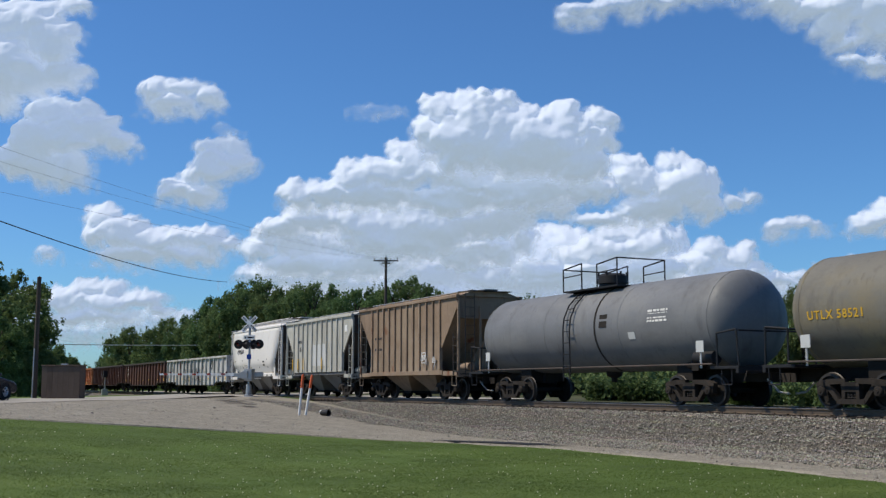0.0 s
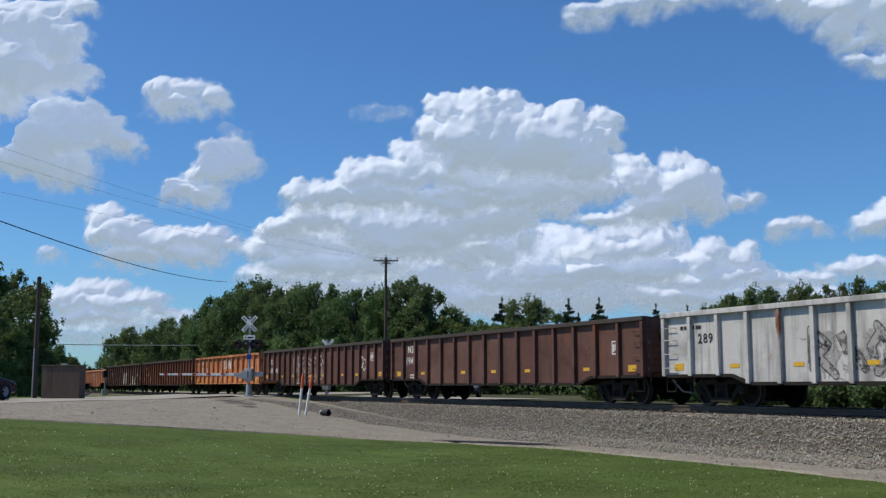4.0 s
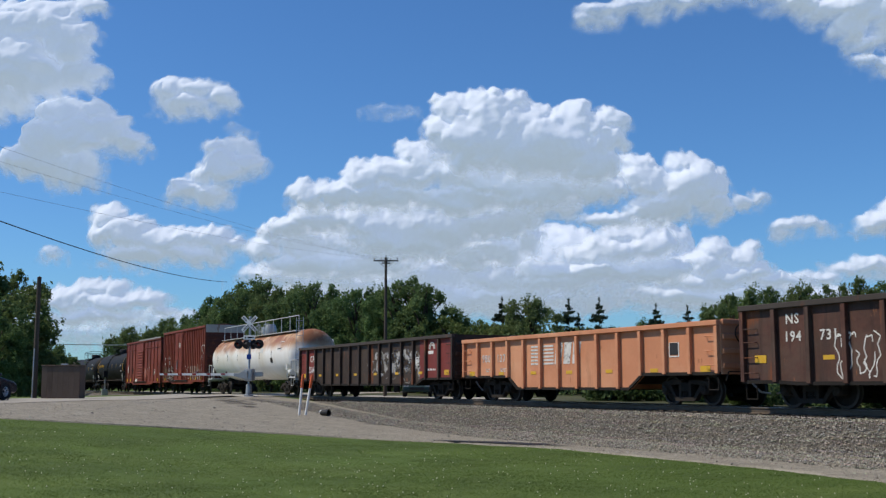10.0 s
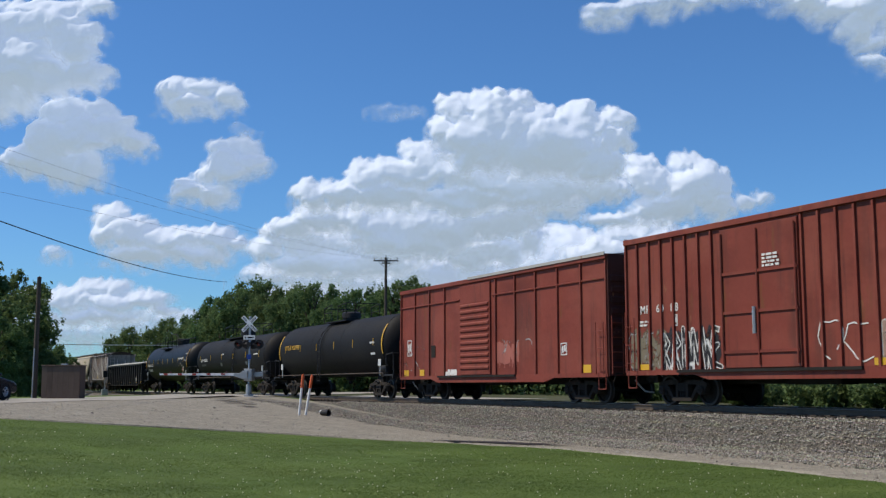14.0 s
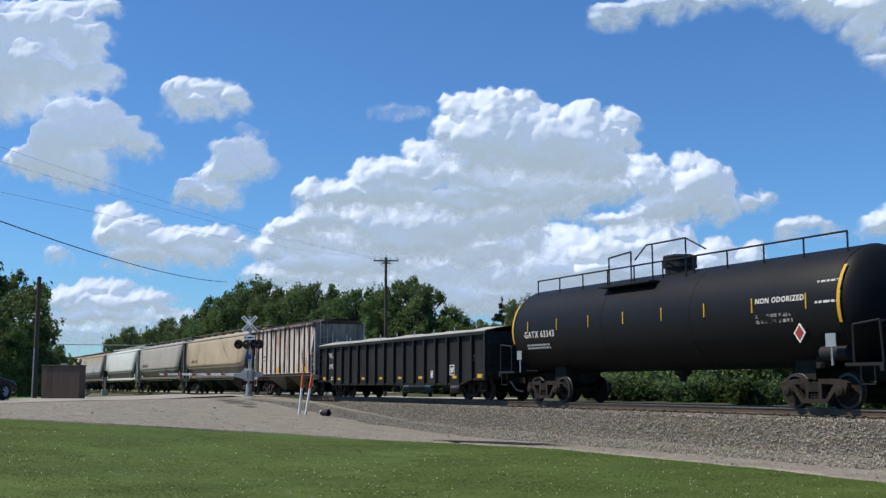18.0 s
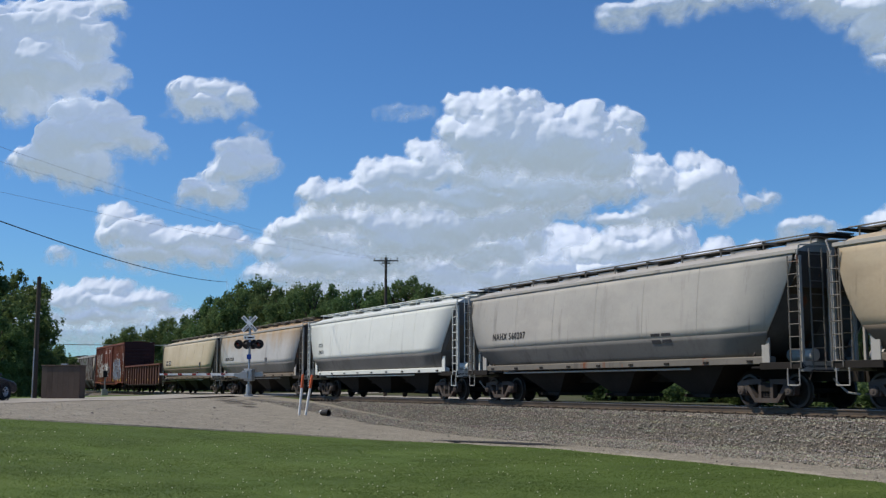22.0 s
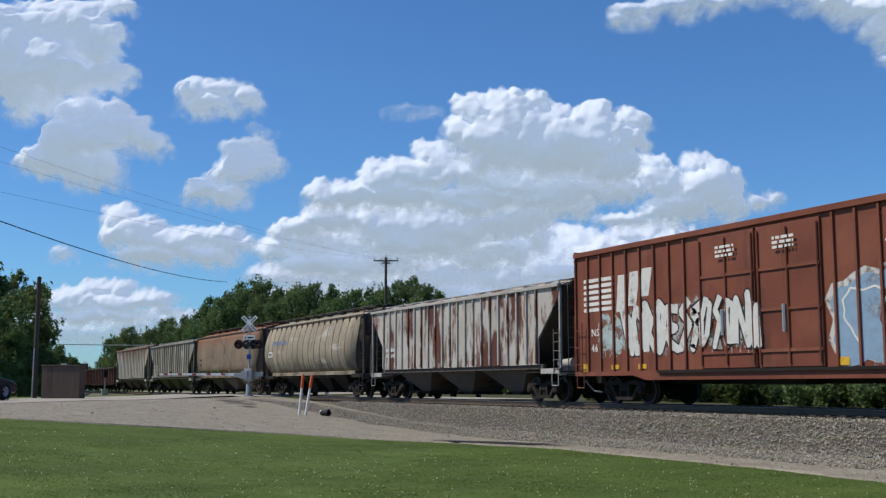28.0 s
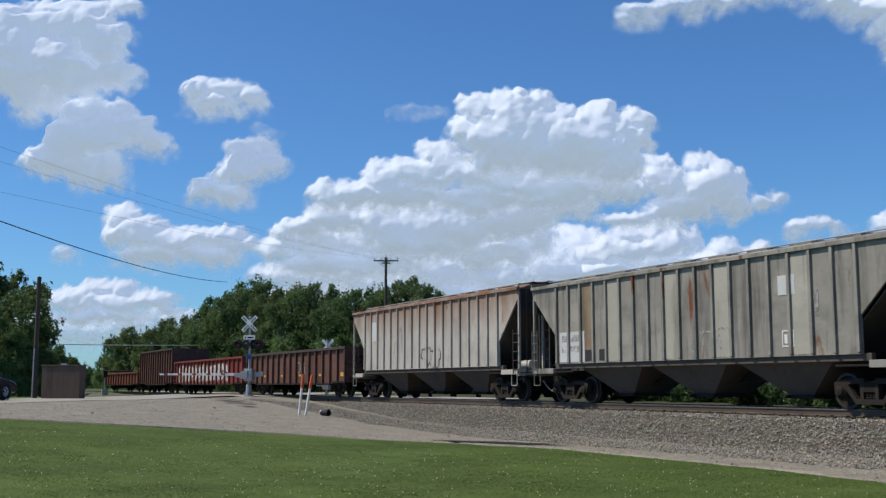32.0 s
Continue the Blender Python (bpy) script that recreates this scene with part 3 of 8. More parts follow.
# ---------------------------------------------------------------- crossing gate
def crossing_mast(m, with_arm, facing_label):
    c = thing("crossing_signal", facing_label, "crossing signal", m)
    part("foundation", Geo().box(-0.45, 0.45, -0.45, 0.45, -0.4, 0.10), M_CONCRETE, c, "concrete footing", bevel=0.03)
    part("base_casting", Geo().spin([(0.10, 0.26), (0.18, 0.26), (0.24, 0.17), (0.72, 0.15), (0.80, 0.075)], 16, "z"), M_ALU, c, smooth=True)
    part("mast", Geo().spin([(0.3, 0.062), (4.4, 0.062), (4.44, 0.03)], 14, "z"), M_ALU, c, smooth=True)
    for s in (1, -1):
        b = part("crossbuck_blade", Geo().box(-0.58, 0.58, -0.012, 0.012, -0.105, 0.105), M_WHITE, c, "white blade with black letters", bevel=0.01,
                 m=pose(0, -0.09 - 0.02 * (s > 0), 4.12, 0, 45 * s, 0))
        words = ("RAIL", "ROAD") if s > 0 else ("CROS", "SING")
        for k, w in enumerate(words):
            lettering(w, 0.15, M_BLACKMETAL, b, -0.53 if k == 0 else 0.12, -0.016, -0.05, "lettering")
    sign = part("track_count_sign", Geo().slab([(-0.34, 3.24), (0.34, 3.24), (0.34, 3.48), (-0.34, 3.48)], -0.10, -0.085), M_WHITE, c, "small white plate", bevel=0.01)
    part("sign_text", Geo().box(-0.26, -0.18, -0.106, -0.101, 3.31, 3.41).box(-0.10, 0.26, -0.106, -0.101, 3.32, 3.40), M_BLACKMETAL, sign)
    part("sign_bracket", Geo().box(-0.05, 0.05, -0.085, 0.0, 3.40, 3.80), M_ALU, c)
    part("lamp_crossarm", Geo().rod((-0.62, -0.06, 2.98), (0.62, -0.06, 2.98), 0.035, 10).box(-0.12, 0.12, -0.13, 0.02, 2.86, 3.10), M_BLACKMETAL, c)
    for x, yaw in ((-0.60, 0), (0.60, 0), (-0.20, 180), (0.20, 180)):
        d = -1 if yaw == 0 else 1
        head = part("flasher_head", Geo().spin([(-0.02, 0.0), (-0.02, 0.258), (-0.008, 0.266), (0.008, 0.266), (0.02, 0.258), (0.02, 0.0)], 24, "y")
                    .spin([(-0.05, 0.13), (0.09 * -d, 0.12), (0.13 * -d, 0.05)], 14, "y"), M_BLACKMETAL, c, "round black backing disc", True, m=pose(x, -0.14 if d < 0 else 0.10, 2.98))
        part("lens", Geo().spin([(0.052 * d, 0.105), (0.07 * d, 0.07), (0.078 * d, 0.0)], 16, "y"), M_LENS, head, "dark red lens", True)
        hood = Geo()
        for k in range(10):
            a = radians(-10 + k * 22)
            hood.v += [(0.13 * math.cos(a), 0.05 * d, 0.13 * math.sin(a)), (0.13 * math.cos(a), 0.30 * d, 0.13 * math.sin(a))]
        hood.f = [(2 * k, 2 * k + 2, 2 * k + 3, 2 * k + 1) for k in range(9)]
        h = part("hood", hood, M_BLACKMETAL, head, m=pose(0, 0, 0))
        md = h.modifiers.new("solid", "SOLIDIFY")
        md.thickness = 0.006
    part("notice_plate", Geo().box(-0.13, 0.13, -0.082, -0.066, 2.15, 2.42), M_BLUESIGN, c, "small blue notice", bevel=0.005)
    part("bell", Geo().spin([(4.44, 0.05), (4.46, 0.10), (4.52, 0.08), (4.55, 0.0)], 14, "z"), M_ALU, c, smooth=True)
    box = part("gate_mechanism", Geo().box(-0.20, 0.28, -0.30, 0.22, 0.95, 1.62), M_ALU, c, "grey gate machine case", bevel=0.04)
    part("case_door", Geo().box(-0.12, 0.22, -0.318, -0.302, 1.03, 1.54), M_GALV, box, bevel=0.01)
    part("counterweight", Geo().slab([(0.26, 1.18), (0.80, 1.20), (0.80, 1.46), (0.26, 1.44)], 0.0, 0.09), M_ALU, c, "grey counterweight arm", bevel=0.01)
    if with_arm:
        arm = part("gate_arm", Geo().slab([(-5.15, 1.275), (-0.42, 1.235), (-0.42, 1.385), (-5.15, 1.375)], -0.36, -0.33), M_WHITE, c, "white gate arm with red stripes", bevel=0.005)
        part("arm_bracket", Geo().slab([(-0.75, 1.22), (-0.20, 1.05), (0.05, 1.10), (0.05, 1.50), (-0.20, 1.50), (-0.45, 1.38), (-0.75, 1.38)], -0.40, -0.31), M_ALU, c, bevel=0.015)
        for k in range(5):
            x = -1.25 - 0.85 * k
            part("red_stripe", Geo().slab([(x - 0.24, 1.270), (x, 1.266), (x - 0.04, 1.378), (x - 0.28, 1.376)], -0.366, -0.326), M_RED, arm)
        for x in (-4.5, -2.9, -1.2):
            part("arm_lamp", Geo().spin([(1.37, 0.05), (1.46, 0.05), (1.48, 0.0)], 10, "z", (x, -0.345, 0)), M_LENS, arm, "small red lamp", True)
    return c


MAST = Vector((-59.5, 17.3))
yaw = math.degrees(math.atan2(-0.8, -0.6)) - 180
crossing_mast(pose(MAST.x, MAST.y, 0.93, 0, 0, yaw), True, "aluminium crossing mast with crossbuck, flashers and lowered gate arm")
far_m = Vector((-75.0, 27.6))
crossing_mast(pose(far_m.x, far_m.y, 0.40, 0, 0, yaw + 180), False, "aluminium crossing mast with crossbuck on the far side of the track")


# ---------------------------------------------------------------- roadside things
def marker_post(m):
    c = thing("marker_post", "white marker post with an orange top, leaning", "marker post", m, "leaning marker posts")
    part("post", Geo().spin([(-0.2, 0.048), (1.10, 0.048)], 14, "z"), M_WHITE, c, smooth=True)
    part("sleeve", Geo().spin([(1.08, 0.055), (1.55, 0.055), (1.60, 0.046), (1.62, 0.0)], 14, "z"), M_ORANGE, c, "orange sleeve", True)
    return c


marker_post(pose(-40.55, 13.80, ground_z(-40.55, 13.80), -5, 0, 0))
marker_post(pose(-40.95, 14.20, ground_z(-40.95, 14.20), -9, 0, 0))

c = thing("pipe_stub", "short black pipe end with a pale cap on the gravel", "pipe", pose(-41.2, 15.1, ground_z(-41.2, 15.1) + 0.02, 0, 0, 30) @ Matrix.Diagonal((0.75, 0.75, 0.75, 1)))
part("pipe", Geo().spin([(-0.22, 0.0), (-0.22, 0.15), (0.2, 0.17), (0.26, 0.19), (0.26, 0.14), (0.05, 0.12), (0.05, 0)], 16, "x", (0, 0, 0.17)), M_PLASTIC, c, smooth=True)
part("cap", Geo().spin([(-0.24, 0.10), (-0.3, 0.09), (-0.32, 0.0)], 14, "x", (0, 0, 0.22)), M_WHITE, c, "pale cap", True)

c = thing("equipment_cabinet", "brown boarded cabinet standing beside the road", "cabinet", pose(-55.25, 6.95, 0.95, 0, 0, 56))
part("plinth", Geo().box(-1.0, 1.0, -0.34, 0.34, -0.3, 0.06), M_CONCRETE, c)
part("body", Geo().box(-0.97, 0.97, -0.30, 0.30, 0.05, 1.60), M_CABINET, c, bevel=0.02)
part("lid", Geo().box(-1.0, 1.0, -0.34, 0.34, 1.60, 1.65), M_CABINET, c, bevel=0.015)
for i in range(7):
    part("board", Geo().box(-0.95 + i * 0.272, -0.95 + i * 0.272 + 0.264, 0.30, 0.312, 0.08, 1.58), M_CABINET, c)
    part("board", Geo().box(-0.95 + i * 0.272, -0.95 + i * 0.272 + 0.264, -0.312, -0.30, 0.08, 1.58), M_CABINET, c)
part("vent", Geo().box(-0.12, 0.16, -0.1, 0.1, 1.65, 1.72), M_GALV, c, bevel=0.01)

c = thing("bare_pole", "dark weathered wooden pole without crossarms", "utility pole", pose(-56.3, 5.75, 0.8))
part("pole", Geo().spin([(-0.3, 0.135), (6.08, 0.10), (6.13, 0.0)], 14, "z"), M_WOODPOLE, c, smooth=True)
part("conduit", Geo().rod((0.1, -0.1, 0.1), (0.08, -0.08, 2.6), 0.03, 8), M_GALV, c)

c = thing("utility_pole", "wooden utility pole with two crossarms and insulators behind the track", "utility pole", pose(-67.7, 29.05, 0.8, 0, 0, -26))
part("pole", Geo().spin([(-0.3, 0.125), (9.45, 0.088), (9.5, 0.0)], 14, "z"), M_WOODPOLE, c, smooth=True)
for z, w in ((9.25, 0.85), (9.08, 0.30)):
    a = part("crossarm", Geo().box(-0.06, 0.04, -w, w, z - 0.045, z + 0.045), M_GREYWOOD, c, bevel=0.01)
    for y in (-w + 0.08, 0.35 * -w, 0.35 * w, w - 0.08):
        part("insulator", Geo().spin([(z + 0.06, 0.02), (z + 0.12, 0.05), (z + 0.16, 0.03), (z + 0.2, 0.045), (z + 0.22, 0)], 8, "z", (0, y, 0)), M_GALV, a, smooth=True)
for s in (-1, 1):
    part("brace", Geo().rod((0.06, 0.55 * s, 9.22), (0.1, 0, 8.7), 0.018, 6), M_GALV, c)
part("transformer_bracket", Geo().box(-0.06, 0.06, -0.16, 0.16, 9.40, 9.46).rod((0, 0, 9.4), (0, 0, 9.66), 0.03, 6), M_GALV, c)


def cable(name, a, b, sag, r, material, label):
    g = Geo()
    a, b = Vector(a), Vector(b)
    pts = []
    for i in range(25):
        k = i / 24
        p = a.lerp(b, k)
        p.z -= sag * 4 * k * (1 - k)
        pts.append(tuple(p))
    return tagged(part(name, g.hose(pts, r, 6), material), label, "cable")



cable("service_cable", (-39.98, 1.27, 7.7), (-101.4, 27.1, 11.4), 0.55, 0.022, M_WIRE, "black service cable sagging from pole to pole")
for a, b in (((-37.98, 1.09, 9.8), (-68.0, 28.4, 10.2)), ((-37.98, 1.11, 9.25), (-67.8, 28.8, 10.2)), ((-37.98, 1.17, 8.14), (-67.6, 29.3, 10.1))):
    cable("power_line", a, b, 0.35, 0.005, M_WIREGREY, "thin grey power line to the pole behind the track")
cable("far_wire", (-150, 14.0, 7.0), (-150, 42, 7.3), 0.1, 0.06, M_PALEWIRE, "pale wire across the distance")
c = thing("far_signal_mast", "short grey signal mast beside the distant track", "signal mast", pose(-118.3, 19.0, 0.6))
part("mast", Geo().spin([(-0.2, 0.09), (2.5, 0.07)], 10, "z"), M_ALU, c, smooth=True)
part("signal_head", Geo().box(-0.22, 0.22, -0.2, 0.2, 1.9, 2.6), M_BLACKMETAL, c, bevel=0.03)
part("base_case", Geo().box(-0.3, 0.3, -0.3, 0.3, -0.1, 0.7), M_GALV, c, bevel=0.03)


# ---------------------------------------------------------------- waiting and parked cars
def car_thing(m, paint_m, label):
    c = thing("car", label, "car", m)
    L_, W_ = 2.25, 0.88
    body = [(-L_, 0.35), (-L_ + 0.1, 0.28), (L_ - 0.15, 0.28), (L_, 0.40), (L_ - 0.02, 0.62), (L_ - 0.25, 0.76), (1.0, 0.95), (-1.75, 1.0), (-L_ + 0.05, 0.95)]
    part("body", Geo().slab(body, -W_, W_), paint_m, c, bevel=0.07)
    part("cabin", Geo().add([(1.0, -0.80, 0.93), (1.0, 0.80, 0.93), (-1.85, 0.80, 0.97), (-1.85, -0.80, 0.97), (0.15, -0.62, 1.42), (0.15, 0.62, 1.42), (-1.35, 0.62, 1.44), (-1.35, -0.62, 1.44)],
                            [(0, 1, 5, 4), (1, 2, 6, 5), (2, 3, 7, 6), (3, 0, 4, 7), (4, 5, 6, 7), (3, 2, 1, 0)]), M_GLASS, c, "dark windows", bevel=0.05)
    part("roof_panel", Geo().box(-1.33, 0.13, -0.61, 0.61, 1.43, 1.47), paint_m, c, bevel=0.03)
    for s in (-1, 1):
        part("door_pillar", Geo().rod((-0.45, s * 0.81, 0.96), (-0.45, s * 0.63, 1.45), 0.035, 6), paint_m, c)
        part("mirror", Geo().box(0.72, 0.86, min(s * 0.84, s * 1.02), max(s * 0.84, s * 1.02), 0.96, 1.08), paint_m, c, bevel=0.03)
        part("door_handle", Geo().box(-0.75, -0.55, min(s * 0.88, s * 0.91), max(s * 0.88, s * 0.91), 0.82, 0.86), M_GALV, c)
        part("headlight", Geo().box(L_ - 0.32, L_ - 0.06, s * 0.66 - 0.16, s * 0.66 + 0.16, 0.58, 0.70), M_RIM, c, "clear headlight", bevel=0.03)
        part("tail_light", Geo().box(-L_ - 0.01, -L_ + 0.2, s * 0.72 - 0.13, s * 0.72 + 0.13, 0.70, 0.88), M_LENS, c, bevel=0.02)
        for x in (1.35, -1.35):
            w = part("wheel", Geo().spin([(-0.10, 0.20), (-0.11, 0.30), (-0.07, 0.335), (0.07, 0.335), (0.11, 0.30), (0.10, 0.20)], 24, "y"), M_TYRE, c, "black tyre", True, m=pose(x, s * 0.80, 0.335))
            part("rim", Geo().spin([(s * 0.095, 0.21), (s * 0.10, 0.19), (s * 0.06, 0.15), (s * 0.06, 0.0)], 20, "y"), M_RIM, w, smooth=True)
            for k in range(5):
                a = k * math.tau / 5
                part("spoke", Geo().rod((0.03 * math.cos(a), s * 0.085, 0.03 * math.sin(a)), (0.19 * math.cos(a), s * 0.10, 0.19 * math.sin(a)), 0.022, 5), M_RIM, w)
            part("wheel_arch", Geo().spin([(s * 0.87, 0.40), (s * 0.895, 0.40), (s * 0.895, 0.35), (s * 0.87, 0.35)], 24, "y", (x, 0, 0.335)), M_PLASTIC, c, smooth=True)
    part("grille", Geo().box(L_ - 0.06, L_ + 0.01, -0.45, 0.45, 0.42, 0.58), M_PLASTIC, c)
    return c


car_thing(pose(-47.75, 2.3, ground_z(-47.75, 2.3) + 0.06, 0, 0, 143.1), M_CARPAINT, "dark blue car waiting at the level crossing")
M_CARTEAL = mat("dark_teal_car_paint", (0.014, 0.034, 0.038), 0.55, 0.0, 0.05, 1, 0)
car_thing(pose(-63.5, 29.5, 0.935, 0, 0, -26), M_CARTEAL, "dark teal car parked nose-on beyond the track")
car_thing(pose(-62.2, 32.3, ground_z(-62.2, 32.3) + 0.03, 0, 0, -30), M_CARGREY, "dark grey car parked nose-on beyond the track")
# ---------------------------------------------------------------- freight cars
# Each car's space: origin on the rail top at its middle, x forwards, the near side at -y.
# running gear and underframe colours are darkened to hold the shade under the cars
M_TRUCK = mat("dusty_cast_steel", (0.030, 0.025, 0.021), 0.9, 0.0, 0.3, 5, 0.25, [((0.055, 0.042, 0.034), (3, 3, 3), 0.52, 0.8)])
M_TRUCKPALE = mat("pale_dusty_cast_steel", (0.088, 0.074, 0.066), 0.8, 0.1, 0.25, 5, 0.25, [((0.10, 0.06, 0.045), (3, 3, 3), 0.5, 0.75)])
M_WHEEL = mat("wheel_steel", (0.022, 0.019, 0.017), 0.9, 0.0, 0.25, 6, 0.15)
M_TREAD = mat("bright_wheel_rim", (0.055, 0.05, 0.047), 0.5, 0.4, 0.15, 6, 0.05)
M_UNDER = mat("shaded_underframe_grime", (0.022, 0.019, 0.017), 0.95, 0.0, 0.3, 5, 0.2)
M_HOSE = mat("grey_hose", (0.30, 0.30, 0.29), 0.6, 0, 0.15, 6, 0)
M_YELLOW = mat("yellow_reflector", (0.62, 0.36, 0.02), 0.45, 0, 0.1, 4, 0, [((0.35, 0.18, 0.03), (4, 4, 4), 0.6, 0.8)])
M_CHALK = mat("white_stencil", (0.68, 0.67, 0.64), 0.7, 0, 0.1, 4, 0, [((0.30, 0.27, 0.24), (5, 5, 2), 0.58, 0.8)])
M_DARKTEXT = mat("black_stencil", (0.035, 0.035, 0.04), 0.7, 0, 0.15, 4, 0)
M_PLACARD = mat("placard_grey", (0.52, 0.53, 0.52), 0.6, 0, 0.1, 5, 0)
M_SPRAYWHITE = spray("spray_white", (0.60, 0.59, 0.57), 0.85)
M_PIECEWHITE = spray("spray_fresh_white", (0.66, 0.66, 0.63), 1.15)
M_SPRAYGREY = spray("spray_grey", (0.38, 0.37, 0.36), 0.55)
M_SPRAYBLACK = spray("spray_black", (0.03, 0.03, 0.035), 0.75)
M_FADED = spray("faded_white_lettering", (0.66, 0.65, 0.62), 0.85, 3.0)
M_TARP = mat("grey_tarpaulin", (0.40, 0.40, 0.36), 0.8, 0, 0.12, 2.5, 0.5)

TRUCK_MESH = {}


def truck_meshes(pale):
    if pale in TRUCK_MESH:
        return TRUCK_MESH[pale]
    mt = M_TRUCKPALE if pale else M_TRUCK
    out = {}
    out["bolster"] = tidy(Geo().box(-0.17, 0.17, -1.08, 1.08, 0.42, 0.66).box(-0.3, 0.3, -0.3, 0.3, 0.62, 0.80).box(-0.9, 0.9, -0.06, 0.06, 0.36, 0.44).mesh("truck", M_UNDER))
    sf = Geo()
    for s in (-1, 1):
        sf.slab([(s * 0.16, 0.62), (s * 0.62, 0.60), (s * 0.98, 0.52), (s * 1.08, 0.52), (s * 1.08, 0.64), (s * 0.95, 0.70), (s * 0.55, 0.74), (s * 0.16, 0.74)][::s], -0.07, 0.07)
        sf.slab([(s * 0.30, 0.14), (s * 0.44, 0.16), (s * 0.80, 0.56), (s * 0.66, 0.60)][::s], -0.075, 0.075)
        sf.slab([(s * 0.17, 0.24), (s * 0.27, 0.24), (s * 0.27, 0.64), (s * 0.17, 0.64)][::s], -0.08, 0.08)
        sf.slab([(s * 0.72, 0.34), (s * 0.80, 0.32), (s * 0.98, 0.32), (s * 1.04, 0.36), (s * 1.06, 0.56), (s * 0.70, 0.56)][::s], -0.085, 0.085)
    sf.slab([(-0.44, 0.13), (0.44, 0.13), (0.40, 0.25), (-0.40, 0.25)], -0.085, 0.085)
    out["side_frame"] = tidy(sf.mesh("side_frame", mt))
    sp = Geo()
    for x in (-0.10, 0.0, 0.10):
        sp.spin([(0.25, 0.04), (0.28, 0.055), (0.31, 0.04), (0.34, 0.055), (0.37, 0.04), (0.40, 0.055), (0.43, 0.04)], 8, "z", (x, 0, 0))
    out["spring_nest"] = tidy(sp.mesh("spring_nest", M_UNDER))
    out["bearing_cap"] = tidy(Geo().spin([(0.02, 0.13), (-0.10, 0.13), (-0.13, 0.10), (-0.135, 0.05), (-0.15, 0.04), (-0.15, 0)], 14, "y").mesh("bearing_cap", mt))
    w = Geo()
    for s in (-1, 1):
        w.spin([(s * 0.685, 0.0), (s * 0.685, 0.13), (s * 0.70, 0.15), (s * 0.735, 0.36), (s * 0.70, 0.40), (s * 0.69, 0.455), (s * 0.715, 0.468), (s * 0.735, 0.442), (s * 0.82, 0.436),
                (s * 0.825, 0.37), (s * 0.765, 0.35), (s * 0.775, 0.16), (s * 0.84, 0.13), (s * 0.84, 0.0)], 26, "y")
        for k in range(3):
            a = k * math.tau / 3
            w.spin([(s * 0.74, 0.035), (s * 0.785, 0.035), (s * 0.786, 0)], 8, "y", (0.27 * math.cos(a), 0, 0.27 * math.sin(a)))
    w.spin([(-0.95, 0.0), (-0.95, 0.075), (0.95, 0.075), (0.95, 0.0)], 10, "y")
    me = tidy(w.mesh("wheelset", M_WHEEL, True))
    me.set_sharp_from_angle(angle=radians(35))
    me.materials.append(M_TREAD)
    for p in me.polygons:
        r = math.hypot(p.center.x, p.center.z)
        if r > 0.395 and abs(p.center.y) > 0.72:
            p.material_index = 1
    out["wheelset"] = me
    TRUCK_MESH[pale] = out
    return out


WHEELSETS = []


def trucks(car, at, pale=False):
    ms = truck_meshes(pale)
    for x in (at, -at):
        t = part("truck", ms["bolster"], None, car, m=pose(x, 0, 0))
        for s in (-1, 1):
            part("side_frame", ms["side_frame"], None, t, m=pose(0, s * 1.0, 0))
            part("spring_nest", ms["spring_nest"], None, t, m=pose(0, s * 1.0, 0))
            for ax in (-0.88, 0.88):
                part("bearing_cap", ms["bearing_cap"], None, t, m=pose(ax, s * 1.03, 0.44, 0, 0, 0 if s < 0 else 180))
        for ax in (-0.88, 0.88):
            w = part("wheelset", ms["wheelset"], None, t, m=pose(ax, 0, 0.44))
            WHEELSETS.append((w, car, ax))


COUPLER = {}


def couplers(car, half, body_half):
    key = round(half - body_half, 2)
    if key not in COUPLER:
        d = key
        g = Geo().box(-0.6, d - 0.12, -0.09, 0.09, 0.74, 0.92)
        g.slab([(d - 0.20, 0.66), (d + 0.05, 0.66), (d + 0.09, 0.74), (d + 0.09, 0.92), (d + 0.05, 1.0), (d - 0.20, 1.0)], -0.16, 0.14)
        g.box(-0.05, 0.05, -0.35, 0.35, 0.66, 1.02)
        hose = Geo().pipe([(0.0, -0.45, 0.75), (0.12, -0.42, 0.62), (d * 0.6, -0.30, 0.40), (d + 0.05, -0.15, 0.36)], 0.028, 6)
        lever = Geo().pipe([(0.02, -0.05, 0.98), (0.10, -0.1, 0.95), (0.10, -1.25, 0.95), (0.10, -1.35, 0.70)], 0.018, 6)
        COUPLER[key] = (tidy(g.mesh("coupler", M_TRUCK)), tidy(hose.mesh("air_hose", M_HOSE)), tidy(lever.mesh("uncoupling_lever", M_TRUCK)))
    c, h, l = COUPLER[key]
    for s in (0, 180):
        k = part("coupler", c, None, car, m=pose(body_half if s == 0 else -body_half, 0, 0, 0, 0, s))
        part("air_hose", h, None, k)
        part("uncoupling_lever", l, None, k)


def ladder(car, name, x, y, z0, z1, w, material, along="x", rungs=None):
    g = Geo()
    n = rungs or max(2, int((z1 - z0) / 0.42))
    d = (w / 2, 0) if along == "x" else (0, w / 2)
    for s in (-1, 1):
        g.rod((x + s * d[0], y + s * d[1], z0), (x + s * d[0], y + s * d[1], z1), 0.019, 6)
    for i in range(n):
        z = z0 + (z1 - z0) * (i + 0.5) / n
        g.rod((x - d[0], y - d[1], z), (x + d[0], y + d[1], z), 0.014, 5)
    return part(name, g, material, car)


def stirrup(car, x, y, material, z=0.95):
    return part("sill_step", Geo().pipe([(x - 0.2, y, z), (x - 0.2, y, z - 0.42), (x + 0.2, y, z - 0.42), (x + 0.2, y, z)], 0.016, 6), material, car)


